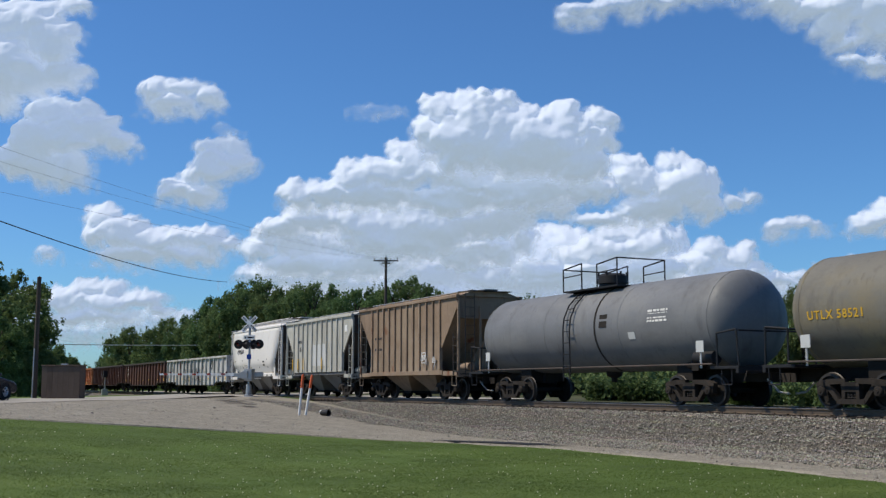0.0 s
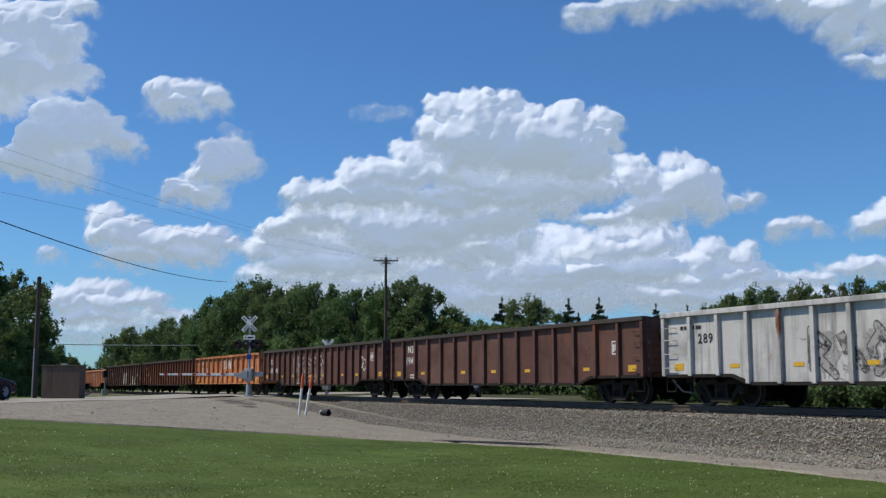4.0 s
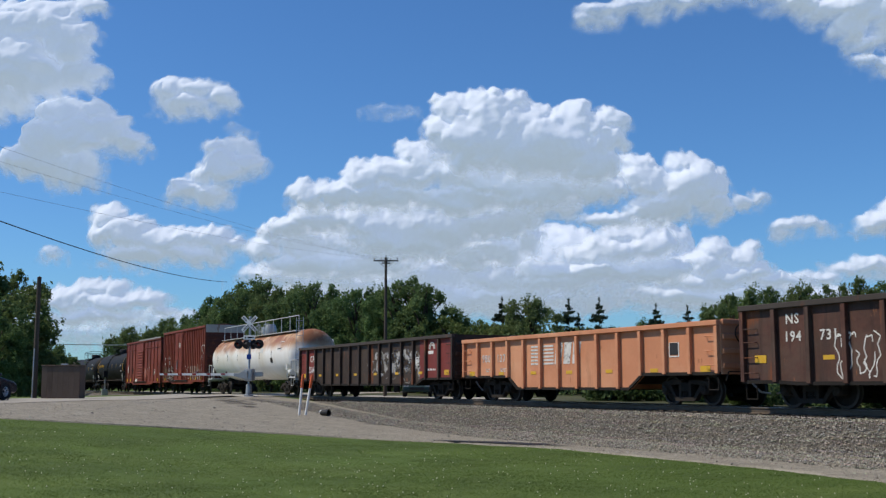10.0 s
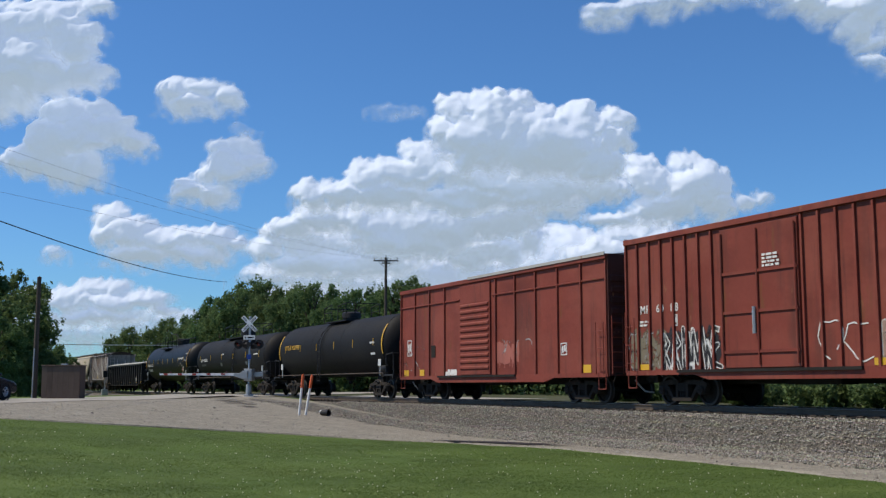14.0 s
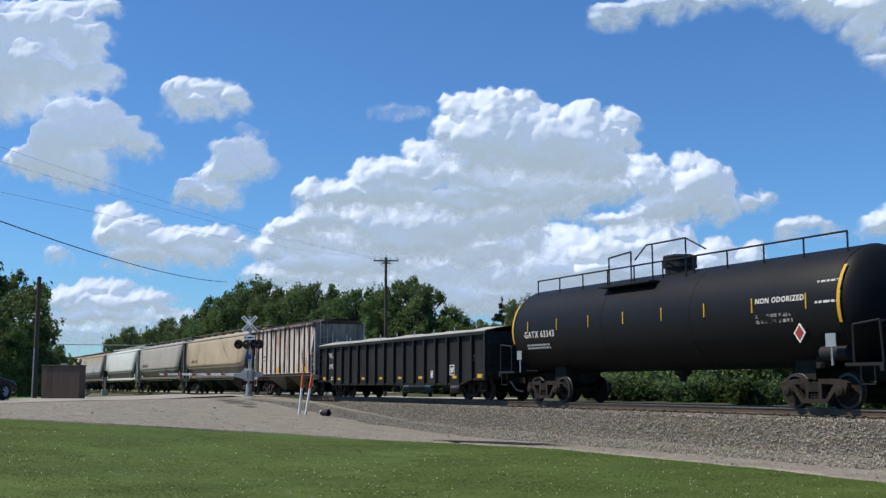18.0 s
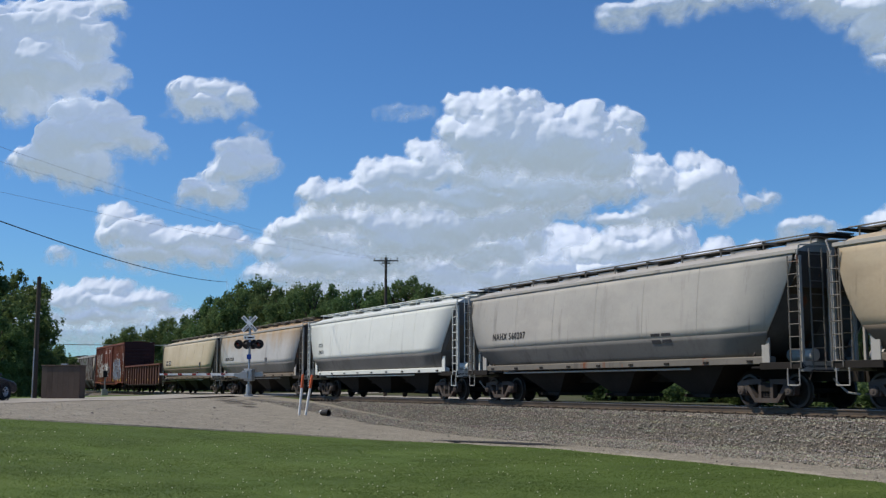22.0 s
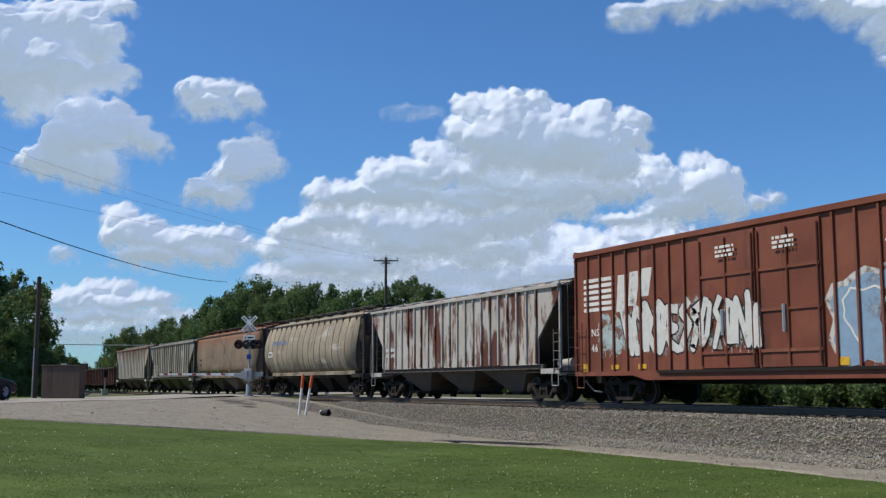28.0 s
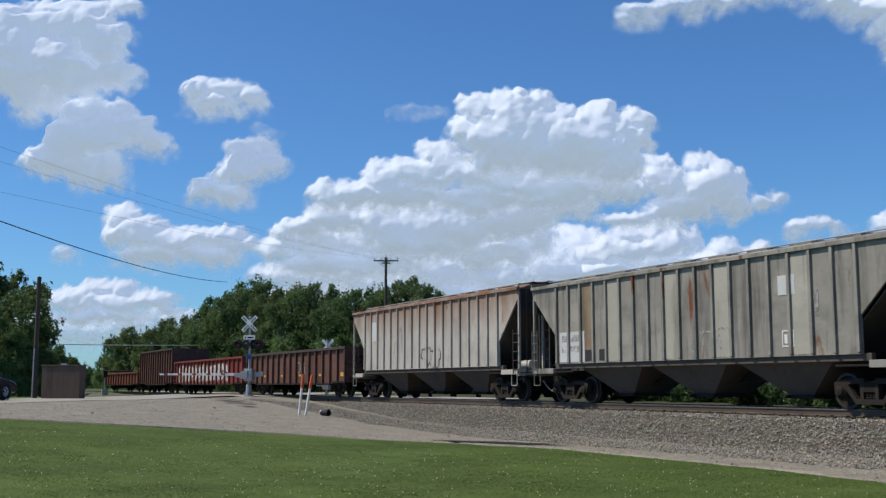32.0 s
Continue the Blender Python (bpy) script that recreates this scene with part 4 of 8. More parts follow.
def brake_wheel(car, x, y, z, material):
    g = Geo()
    pts = [(x, y + 0.27 * math.cos(k * math.tau / 14), z + 0.27 * math.sin(k * math.tau / 14)) for k in range(15)]
    g.pipe(pts, 0.018, 5)
    for k in range(4):
        a = k * math.tau / 4
        g.rod((x, y, z), (x, y + 0.27 * math.cos(a), z + 0.27 * math.sin(a)), 0.012, 5)
    g.rod((x - 0.25, y, z), (x + 0.04, y, z), 0.04, 8)
    return part("brake_wheel", g, material, car)


def plate(car, name, x, z, w, h, y, material, label=""):
    if name == "stencil_panel" and material is M_CHALK:
        g = Geo()
        t = 0.035
        for x0, x1, z0, z1 in ((-w / 2, w / 2, 0, t), (-w / 2, w / 2, h - t, h), (-w / 2, -w / 2 + t, t, h - t), (w / 2 - t, w / 2, t, h - t), (-0.3 * w, -0.05 * w, 0.2 * h, 0.75 * h), (0.05 * w, 0.3 * w, 0.3 * h, 0.8 * h)):
            g.box(x0, x1, -0.004, 0.004, z0, z1)
        return tagged(part("stencil_panel", g, material, car, label, m=lie(car, x, z - h / 2, z + h / 2, y)), kind="stuff")
    return part(name, Geo().box(-w / 2, w / 2, -0.004, 0.004, 0, h), material, car, label, m=lie(car, x, z - h / 2, z + h / 2, y))


def bars(car, x, z, w, h, rows, y, material, name="stencil_block"):
    """Small print: broken bars of its size."""
    g = Geo()
    r = random.Random(int(x * 100) + int(z * 37))
    for i in range(rows):
        zz = h - (i + 0.5) * h / rows
        u = -w / 2
        while u < w / 2 - 0.03:
            d = min(r.uniform(0.06, 0.22), w / 2 - u)
            g.box(u, u + d, -0.003, 0.003, zz - 0.3 * h / rows, zz + 0.3 * h / rows)
            u += d + r.uniform(0.03, 0.07)
    return tagged(part(name, g, material, car, m=lie(car, x, z - h / 2, z + h / 2, y)), kind="stuff")


def tag_lines(car, x0, x1, z0, z1, y, material, n, width, seed, name="graffiti"):
    """Spray-painted loops and strokes that fill a stretch of the side."""
    r = random.Random(seed)
    if car.name in SKINS:
        y = -max(SKINS[car.name](z0), SKINS[car.name](z1)) - 0.02
    g = Geo()
    step_x = (x1 - x0) / n
    for i in range(n):
        cx, cz = x0 + (i + 0.5) * step_x, (z0 + z1) / 2 + r.uniform(-0.1, 0.1)
        a, b = step_x * r.uniform(0.35, 0.62), (z1 - z0) * r.uniform(0.36, 0.52)
        ph, turn = r.uniform(0, 6.28), r.uniform(2.6, 6.0)
        last = None
        for k in range(15):
            th = ph + turn * k / 14
            p = (cx + a * math.cos(th) + 0.08 * r.uniform(-1, 1), cz + b * math.sin(th) * (1 + 0.25 * math.sin(3 * th)))
            if last:
                dx, dz = p[0] - last[0], p[1] - last[1]
                ln = math.hypot(dx, dz) or 1
                nx, nz = -dz / ln * width / 2, dx / ln * width / 2
                g.add([(last[0] + nx, y, last[1] + nz), (last[0] - nx, y, last[1] - nz), (p[0] - nx, y, p[1] - nz), (p[0] + nx, y, p[1] + nz)], [(0, 1, 2, 3)])
            last = p
    return tagged(part(name, g, material, car), kind="stuff")


def tag_fill(car, x0, x1, z0, z1, y, material, n, seed, name="graffiti"):
    """Filled, rounded spray-painted letters' bodies."""
    r = random.Random(seed)
    g = Geo()
    w = (x1 - x0) / n
    for i in range(n):
        cx, cz = x0 + (i + 0.5) * w + r.uniform(-0.05, 0.05), (z0 + z1) / 2 + r.uniform(-0.06, 0.06)
        m = 16
        base = len(g.v)
        yy = y - 0.0008 * i
        g.v.append((cx, yy, cz))
        for k in range(m):
            th = k * math.tau / m
            c, s = math.cos(th), math.sin(th)
            q = 1 / max(abs(c), abs(s)) ** 0.6
            rad = q * (1 + 0.22 * r.uniform(-1, 1))
            g.v.append((cx + 0.52 * w * rad * c, yy, min(z1 + 0.1, max(z0, cz + 0.46 * (z1 - z0) * rad * s))))
        g.f += [(base, base + 1 + k, base + 1 + (k + 1) % m) for k in range(m)]
        if name == "graffiti":
            for _ in range(r.randint(2, 4)):
                dx, dw = cx + w * r.uniform(-0.42, 0.42), r.uniform(0.015, 0.035)
                dz = cz - 0.30 * (z1 - z0)
                g.add([(dx - dw, yy, dz), (dx - dw * 0.6, yy, max(z0 - 0.12, dz - r.uniform(0.2, 0.6))), (dx + dw * 0.6, yy, max(z0 - 0.12, dz - r.uniform(0.2, 0.6))), (dx + dw, yy, dz)], [(0, 1, 2, 3)])
    return tagged(part(name, g, material, car), kind="stuff")


def tag_piece(car, x0, x1, z0, z1, y, fill_m, line_m, n, seed, weight=0.24, rim=0.06, name="graffiti"):
    """A row of interlocking bent letter-like strokes, each filled with one paint over a wider rim of another."""
    r = random.Random(seed)
    w, h = (x1 - x0) / n, z1 - z0
    moves = (((0.9, 0.95), (0.2, 0.8), (0.75, 0.45), (0.15, 0.05)), ((0.1, 0.05), (0.2, 0.95), (0.85, 0.1), (0.9, 0.95)), ((0.85, 0.9), (0.15, 0.9), (0.15, 0.5), (0.7, 0.5), (0.15, 0.5), (0.1, 0.08), (0.9, 0.1)),
             ((0.15, 0.0), (0.2, 0.95), (0.8, 0.75), (0.3, 0.45), (0.9, 0.05)), ((0.5, 0.98), (0.1, 0.6), (0.3, 0.08), (0.8, 0.2), (0.85, 0.75), (0.45, 0.95)), ((0.1, 0.95), (0.45, 0.1), (0.6, 0.7), (0.95, 0.05)))
    under, over = Geo(), Geo()
    for i in range(n):
        pts = []
        for u, q in r.choice(moves):
            pts.append((x0 + w * (i + 0.04 + 0.92 * u + r.uniform(-0.16, 0.16)), z0 + h * min(1.0, max(0.02, q + r.uniform(-0.10, 0.10)))))
        for g, wd, dy in ((under, weight * h / 2 + rim, -0.0003 * i), (over, weight * h / 2, -0.0015 - 0.0003 * i)):
            for (ax, az), (bx, bz) in zip(pts[:-1], pts[1:]):
                ln = math.hypot(bx - ax, bz - az) or 1
                px, pz = -(bz - az) / ln * wd, (bx - ax) / ln * wd
                g.add([(ax + px, y + dy, az + pz), (ax - px, y + dy, az - pz), (bx - px * 0.8, y + dy, bz - pz * 0.8), (bx + px * 0.8, y + dy, bz + pz * 0.8)], [(0, 1, 2, 3)])
                g.add([(bx + wd * 0.85 * math.cos(k * math.tau / 8), y + dy, bz + wd * 0.85 * math.sin(k * math.tau / 8)) for k in range(8)], [tuple(range(8))])
    tagged(part(name, under, line_m, car), kind="stuff")
    return tagged(part(name, over, fill_m, car), kind="stuff")


TRAIN_V, TRAIN_X = 16.69, 9.81
CARS = []


def freight_car(kind, label, t_front, t_rear):
    c = thing(kind, label, "freight car", group="cars of the freight train")
    half = TRAIN_V * (t_rear - t_front) / 2
    CARS.append((c, (t_front + t_rear) / 2))
    return c, half


# ------------------------------------------------ gondolas
def gondola(label, t0, t1, paint_m, top=2.78, mid=0.74, end_z=0.92, ribs=13, taper=None, chord=None, lower_band=None, tarp=False, pale=False, rib_m=None, name="gondola_car"):
    c, half = freight_car(name, label, t0, t1)
    lb = half - 0.45
    tx = lb - 3.6 if taper is None else taper
    rib_m, chord = rib_m or paint_m, chord or paint_m
    PANELS[c.name] = (-lb + 0.07, (2 * lb - 0.14) / ribs)
    shape = [(-lb, end_z), (-tx - 0.7, end_z), (-tx, mid), (tx, mid), (tx + 0.7, end_z), (lb, end_z), (lb, top - 0.06), (-lb, top - 0.06)]
    for s in (-1, 1):
        side = part("side_wall", Geo().slab(shape, s * 1.40 - 0.03, s * 1.40 + 0.03), paint_m, c)
        part("top_chord", Geo().beam([(s * 1.57, top - 0.14), (s * 1.57, top), (s * 1.33, top), (s * 1.33, top - 0.14)], -lb - 0.02, lb + 0.02), chord, c, bevel=0.015)
        for i in range(ribs + 1):
            x = -lb + 0.07 + (2 * lb - 0.14) * i / ribs
            zb = end_z if abs(x) > tx + 0.7 else mid if abs(x) < tx else mid + (end_z - mid) * (abs(x) - tx) / 0.7
            w = 0.065
            part("rib", Geo().beam([(s * 1.43, zb), (s * 1.55, zb + 0.03), (s * 1.55, top - 0.15), (s * 1.43, top - 0.14)], x - w, x + w), rib_m, side)
        part("side_sill", Geo().slab([(-lb, end_z - 0.02), (-tx - 0.7, end_z - 0.02), (-tx, mid - 0.02), (tx, mid - 0.02), (tx + 0.7, end_z - 0.02), (lb, end_z - 0.02), (lb, end_z + 0.07),
                                      (tx + 0.68, end_z + 0.07), (tx - 0.02, mid + 0.07), (-tx + 0.02, mid + 0.07), (-tx - 0.68, end_z + 0.07), (-lb, end_z + 0.07)], s * 1.46 - 0.03, s * 1.46 + 0.03), M_UNDER if lower_band is None else lower_band, c)
        if lower_band:
            part("lower_rail", Geo().box(-lb, lb, min(s * 1.42, s * 1.49), max(s * 1.42, s * 1.49), 1.32, 1.42), lower_band, side)
    for s in (-1, 1):
        e = part("end_wall", Geo().box(s * lb - 0.04, s * lb + 0.04, -1.43, 1.43, end_z, top - 0.02), paint_m, c)
        for z in (end_z + 0.15, end_z + 0.55, end_z + 0.95, end_z + 1.35):
            part("end_rib", Geo().beam([(-1.40, z), (1.40, z), (1.40, z + 0.16), (-1.40, z + 0.16)], min(s * lb, s * (lb + 0.09)), max(s * lb, s * (lb + 0.09))), paint_m, e, bevel=0.03)
        for z in (end_z + 0.25, end_z + 0.65, end_z + 1.05, end_z + 1.4):
            part("grab_iron", Geo().pipe([(s * (lb - 0.55), -1.44, z), (s * (lb - 0.55), -1.53, z), (s * (lb - 0.12), -1.53, z), (s * (lb - 0.12), -1.44, z)], 0.013, 5), rib_m, c)
        stirrup(c, s * (lb - 0.3), -1.44, M_UNDER, end_z)
    part("floor", Geo().box(-lb, lb, -1.38, 1.38, 0.95, 1.05), M_UNDER, c)
    part("centre_sill", Geo().box(-lb, lb, -0.2, 0.2, 0.62, 0.95).box(-0.8, 0.6, -0.9, -0.45, 0.62, 0.92).rod((-1.6, -0.7, 0.75), (-1.0, -0.7, 0.75), 0.14, 12), M_UNDER, c)
    brake_wheel(c, lb + 0.15, -0.75, 2.0, M_UNDER)
    if tarp:
        g = Geo()
        n = 40
        for i in range(n + 1):
            x = -lb - 0.03 + (2 * lb + 0.06) * i / n
            zz = top + 0.16 + 0.05 * math.sin(i * 1.9) + 0.04 * math.sin(i * 0.7)
            for y, z in ((-1.56, top - 0.10), (-1.55, top + 0.03), (-0.8, zz - 0.02), (0, zz + 0.05), (0.8, zz), (1.55, top + 0.03), (1.56, top - 0.10)):
                g.v.append((x, y, z))
        for i in range(n):
            for j in range(6):
                a = i * 7 + j
                g.f.append((a, a + 7, a + 8, a + 1))
        part("tarpaulin", g, M_TARP, c, "grey tarpaulin stretched over the load", True)
        for k in range(9):
            x = -lb + 1.5 + k * (2 * lb - 3) / 8
            part("tarp_bow", Geo().rod((x, -1.1, top + 0.1), (x, -1.1, top + 0.32), 0.025, 6), M_GALV, c)
    trucks(c, lb - 2.0, pale)
    couplers(c, half, lb)
    return c, lb, tx


def reflectors(c, lb, y, z, n, size=(0.36, 0.11)):
    for i in range(n):
        x = -lb + 0.55 + (2 * lb - 1.1) * i / (n - 1)
        plate(c, "reflector", panel_middle(c, x), z, size[0] if 0 < i < n - 1 else 0.42, size[1] if 0 < i < n - 1 else 0.20, y, M_YELLOW)


# ------------------------------------------------ boxcars
def boxcar(label, t0, t1, paint_m, top=5.0, sill=0.98, posts=18, door=(-1.6, 1.6), end_m=None, roof_m=None, ribbed_door=False, ledge=None, double=False, end_cap=None):
    c, half = freight_car("boxcar", label, t0, t1)
    lb = half - 0.5
    for s in (-1, 1):
        side = part("side_wall", Geo().slab([(-lb, sill), (lb, sill), (lb, top - 0.12), (-lb, top - 0.12)], s * 1.42 - 0.03, s * 1.42 + 0.03), paint_m, c)
        for i in range(posts + 1):
            x = -lb + 0.05 + (2 * lb - 0.1) * i / posts
            if door[0] - 0.02 < x < door[1] + 0.02:
                continue
            part("side_post", Geo().beam([(s * 1.44, sill + 0.02), (s * 1.515, sill + 0.06), (s * 1.515, top - 0.2), (s * 1.44, top - 0.14)], x - 0.032, x + 0.032), paint_m, side)
        part("side_sill", Geo().slab([(-lb, sill - 0.04), (-lb + 3.2, sill - 0.04), (-lb + 3.8, sill - 0.18), (lb - 3.8, sill - 0.18), (lb - 3.2, sill - 0.04), (lb, sill - 0.04), (lb, sill + 0.1), (-lb, sill + 0.1)], s * 1.47 - 0.04, s * 1.47 + 0.04), paint_m, c)
        part("eave_rail", Geo().beam([(s * 1.40, top - 0.16), (s * 1.54, top - 0.16), (s * 1.54, top), (s * 1.40, top)], -lb, lb), paint_m, c, bevel=0.01)
        if ledge:
            for xa, xb in ((-lb, door[0]), (door[1], lb)):
                part("side_ledge", Geo().beam([(s * 1.44, ledge), (s * 1.50, ledge + 0.02), (s * 1.50, ledge + 0.06), (s * 1.44, ledge + 0.08)], xa + 0.1, xb - 0.1), paint_m, side)
        leaves = ((door[0], (door[0] + door[1]) / 2 - 0.02), ((door[0] + door[1]) / 2 + 0.02, door[1])) if double else (door,)
        for xa, xb in leaves:
            d = part("door", Geo().box(xa + 0.03, xb - 0.03, min(s * 1.45, s * 1.52), max(s * 1.45, s * 1.52), sill + 0.12, top - 0.24), paint_m, c, "sliding plug door", bevel=0.01)
            o0, o1 = min(s * 1.52, s * 1.56), max(s * 1.52, s * 1.56)
            if ribbed_door:
                for k in range(11):
                    z = sill + 0.3 + k * (top - sill - 1.2) / 11
                    part("door_rib", Geo().beam([(s * 1.52, z), (s * 1.565, z + 0.05), (s * 1.565, z + 0.11), (s * 1.52, z + 0.16)], xa + 0.12, xb - 0.12), paint_m, d)
            else:
                for z in (sill + 0.5, sill + 1.55, sill + 2.6):
                    part("door_rib", Geo().box(xa + 0.05, xb - 0.05, o0, o1, z, z + 0.08), paint_m, d)
                for x in (xa + 0.10, (xa + xb) / 2, xb - 0.10):
                    part("lock_rod", Geo().rod((x, s * 1.555, sill + 0.2), (x, s * 1.555, top - 0.35), 0.03, 6), paint_m, d)
                part("door_handle", Geo().rod(((xa + xb) / 2 - 0.1, s * 1.60, sill + 1.0), ((xa + xb) / 2 - 0.1, s * 1.60, sill + 1.7), 0.05, 6), M_GALV, d)
        part("door_track", Geo().box(door[0] - 1.9, door[1] + 1.9, min(s * 1.48, s * 1.58), max(s * 1.48, s * 1.58), sill + 0.02, sill + 0.10), M_UNDER, c)
    em = end_m or paint_m
    for s in (-1, 1):
        e = part("end_wall", Geo().box(s * lb - 0.04, s * lb + 0.04, -1.46, 1.46, sill, top), em, c)
        nz = 9
        for k in range(nz):
            z = sill + 0.2 + k * (top - sill - 0.75) / nz
            part("end_rib", Geo().beam([(-1.36, z), (1.36, z), (1.36, z + 0.22), (-1.36, z + 0.22)], min(s * lb, s * (lb + 0.08)), max(s * lb, s * (lb + 0.08))), em, e, bevel=0.05)
        if end_cap:
            part("end_cap", Geo().box(min(s * (lb + 0.03), s * (lb + 0.06)), max(s * (lb + 0.03), s * (lb + 0.06)), -1.46, 1.46, top - 0.52, top + 0.06), end_cap, e, "pale painted top of the end wall")
        ladder(c, "ladder", s * (lb - 0.32), -1.58, sill + 0.05, sill + 1.7, 0.42, paint_m)
        ladder(c, "end_ladder", s * (lb + 0.14), -1.2, sill + 0.05, sill + 1.9, 0.42, paint_m, "y")
        stirrup(c, s * (lb - 0.3), -1.5, paint_m, sill)
        part("end_platform", Geo().box(min(s * lb, s * (lb + 0.34)), max(s * lb, s * (lb + 0.34)), -0.9, 0.9, 1.06, 1.10), M_UNDER, c)
    g = Geo()
    n = 16
    for i in range(n):
        xa, xb = -lb + 2 * lb * i / n, -lb + 2 * lb * (i + 1) / n
        g.beam([(-1.50, top - 0.02), (1.50, top - 0.02), (0, top + 0.16)], xa + 0.02, xb - 0.02)
        g.beam([(-1.50, top), (1.50, top), (0, top + 0.19)], xa - 0.03, xa + 0.03)
    part("roof", g, roof_m or paint_m, c)
    part("underframe", Geo().box(-lb, lb, -0.22, 0.22, 0.62, 0.98).box(-lb, lb, -1.4, 1.4, 0.93, 1.0).box(-0.9, 0.9, -1.0, -0.4, 0.60, 0.92), M_UNDER, c)
    brake_wheel(c, lb + 0.18, 0.75, 3.0, M_UNDER)
    trucks(c, lb - 2.1)
    couplers(c, half, lb)
    return c, lb


# ------------------------------------------------ covered hoppers
def roof_walk(c, lb, z, material, posts=11, rail=True):
    g = Geo().box(-lb - 0.16, lb + 0.16, -0.32, 0.32, z, z + 0.04)
    w = part("running_board", g, material, c, bevel=0.005)
    for xa in (lb - 0.12, -lb - 0.18):
        part("cross_walk", Geo().box(xa, xa + 0.30, -0.95, 0.95, z - 0.06, z - 0.03), M_UNDER, c)
    for i in range(posts):
        x = -lb + 0.3 + (2 * lb - 0.6) * i / (posts - 1)
        part("walk_support", Geo().box(x - 0.03, x + 0.03, -0.75, 0.75, z - 0.05, z - 0.005).rod((x, -0.72, z - 0.4), (x, -0.72, z - 0.02), 0.022, 5), material, w)
    if rail:
        part("hatch_rail", Geo().rod((-lb, -0.78, z), (lb, -0.78, z), 0.02, 6), material, c)


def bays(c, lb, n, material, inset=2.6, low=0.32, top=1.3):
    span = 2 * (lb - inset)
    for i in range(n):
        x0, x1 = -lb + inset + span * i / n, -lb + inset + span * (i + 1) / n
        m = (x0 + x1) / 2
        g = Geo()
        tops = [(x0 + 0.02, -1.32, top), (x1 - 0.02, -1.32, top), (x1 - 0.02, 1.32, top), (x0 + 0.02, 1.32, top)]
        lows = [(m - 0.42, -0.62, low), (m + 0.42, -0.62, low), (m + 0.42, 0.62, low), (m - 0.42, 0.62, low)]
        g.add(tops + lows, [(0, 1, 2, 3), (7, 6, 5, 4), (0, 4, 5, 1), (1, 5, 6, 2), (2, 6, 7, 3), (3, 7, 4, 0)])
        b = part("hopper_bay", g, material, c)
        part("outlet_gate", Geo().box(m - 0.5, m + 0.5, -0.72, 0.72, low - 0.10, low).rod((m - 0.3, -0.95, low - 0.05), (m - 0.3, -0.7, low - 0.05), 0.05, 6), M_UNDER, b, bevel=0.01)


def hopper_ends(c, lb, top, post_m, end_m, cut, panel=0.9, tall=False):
    """End frames: corner posts, bolster shroud, ladders, platforms and the slope sheet behind them; a dark end_m paints
    in its shade.
    """
    for s in (-1, 1):
        x = s * lb
        g = Geo().add([(s * (lb - 0.1), -1.38, top - 0.5), (s * (lb - 0.1), 1.38, top - 0.5), (s * (lb - cut), 1.38, 1.25), (s * (lb - cut), -1.38, 1.25)], [(0, 1, 2, 3)])
        sh = part("slope_sheet", g, end_m, c)
        md = sh.modifiers.new("solid", "SOLIDIFY")
        md.thickness = 0.03
        ep = part("end_panel", Geo().box(min(x - s * 0.14, x - s * 0.10), max(x - s * 0.14, x - s * 0.10), -1.37, 1.37, top - panel, top + 0.02), end_m, c)
        if panel > 2:
            for y in (-0.9, -0.45, 0.45, 0.9):
                part("end_stiffener", Geo().box(min(x - s * 0.10, x - s * 0.02), max(x - s * 0.10, x - s * 0.02), y - 0.04, y + 0.04, top - panel, top - 0.1), end_m, ep)
        part("end_frame", Geo().box(min(x, x - s * 0.08), max(x, x - s * 0.08), -1.45, -1.37, 1.05, top - 0.1).box(min(x, x - s * 0.08), max(x, x - s * 0.08), 1.37, 1.45, 1.05, top - 0.1)
             .box(min(x, x - s * 0.08), max(x, x - s * 0.08), -0.45, -0.38, 1.05, top - 0.4).box(min(x, x - s * 0.08), max(x, x - s * 0.08), 0.38, 0.45, 1.05, top - 0.4), post_m, c)
        part("end_sill", Geo().box(min(x, x - s * 0.15), max(x, x - s * 0.15), -1.45, 1.45, 0.92, 1.18), post_m, c, bevel=0.01)
        part("end_floor", Geo().box(min(x, x - s * cut), max(x, x - s * cut), -1.4, 1.4, 1.02, 1.07), M_UNDER, c)
        # most ladders take a darker paint: shade at the ends, put in as colour
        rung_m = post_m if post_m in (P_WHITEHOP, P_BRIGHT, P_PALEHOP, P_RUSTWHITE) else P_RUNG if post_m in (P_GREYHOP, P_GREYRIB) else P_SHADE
        ladder(c, "end_ladder", x + s * 0.06, -0.95, 1.0, top + 0.1, 0.42, rung_m, "y", 9)
        ladder(c, "side_ladder", x - s * 0.18, -1.50, 1.0, top - 0.1 if tall else top - 1.5, 0.34, rung_m, "x", 9 if tall else 5)
        stirrup(c, x - s * 0.3, -1.48, post_m, 1.0)
        part("hand_rail", Geo().pipe([(x - s * 0.08, -1.48, top - 0.2), (x + s * 0.05, -1.48, top + 0.15), (x + s * 0.05, -0.35, top + 0.22)], 0.022, 6), post_m, c)
        part("bolster_web", Geo().slab([(x - s * 0.1, 1.07), (x - s * (cut - 0.2), 1.07), (x - s * 0.5, 2.4)], -0.06, 0.06), end_m, c)
    part("air_reservoir", Geo().spin([(-0.45, 0.0), (-0.42, 0.16), (0.42, 0.16), (0.45, 0.0)], 14, "x", (lb - 0.75, -0.7, 1.35)), post_m, c, smooth=True)
    part("brake_cylinder", Geo().spin([(-0.2, 0.0), (-0.2, 0.12), (0.2, 0.12), (0.2, 0.0)], 12, "x", (-lb + 0.8, -0.8, 1.3)), post_m, c, smooth=True)
    brake_wheel(c, lb + 0.1, 0.7, 2.6, M_UNDER)


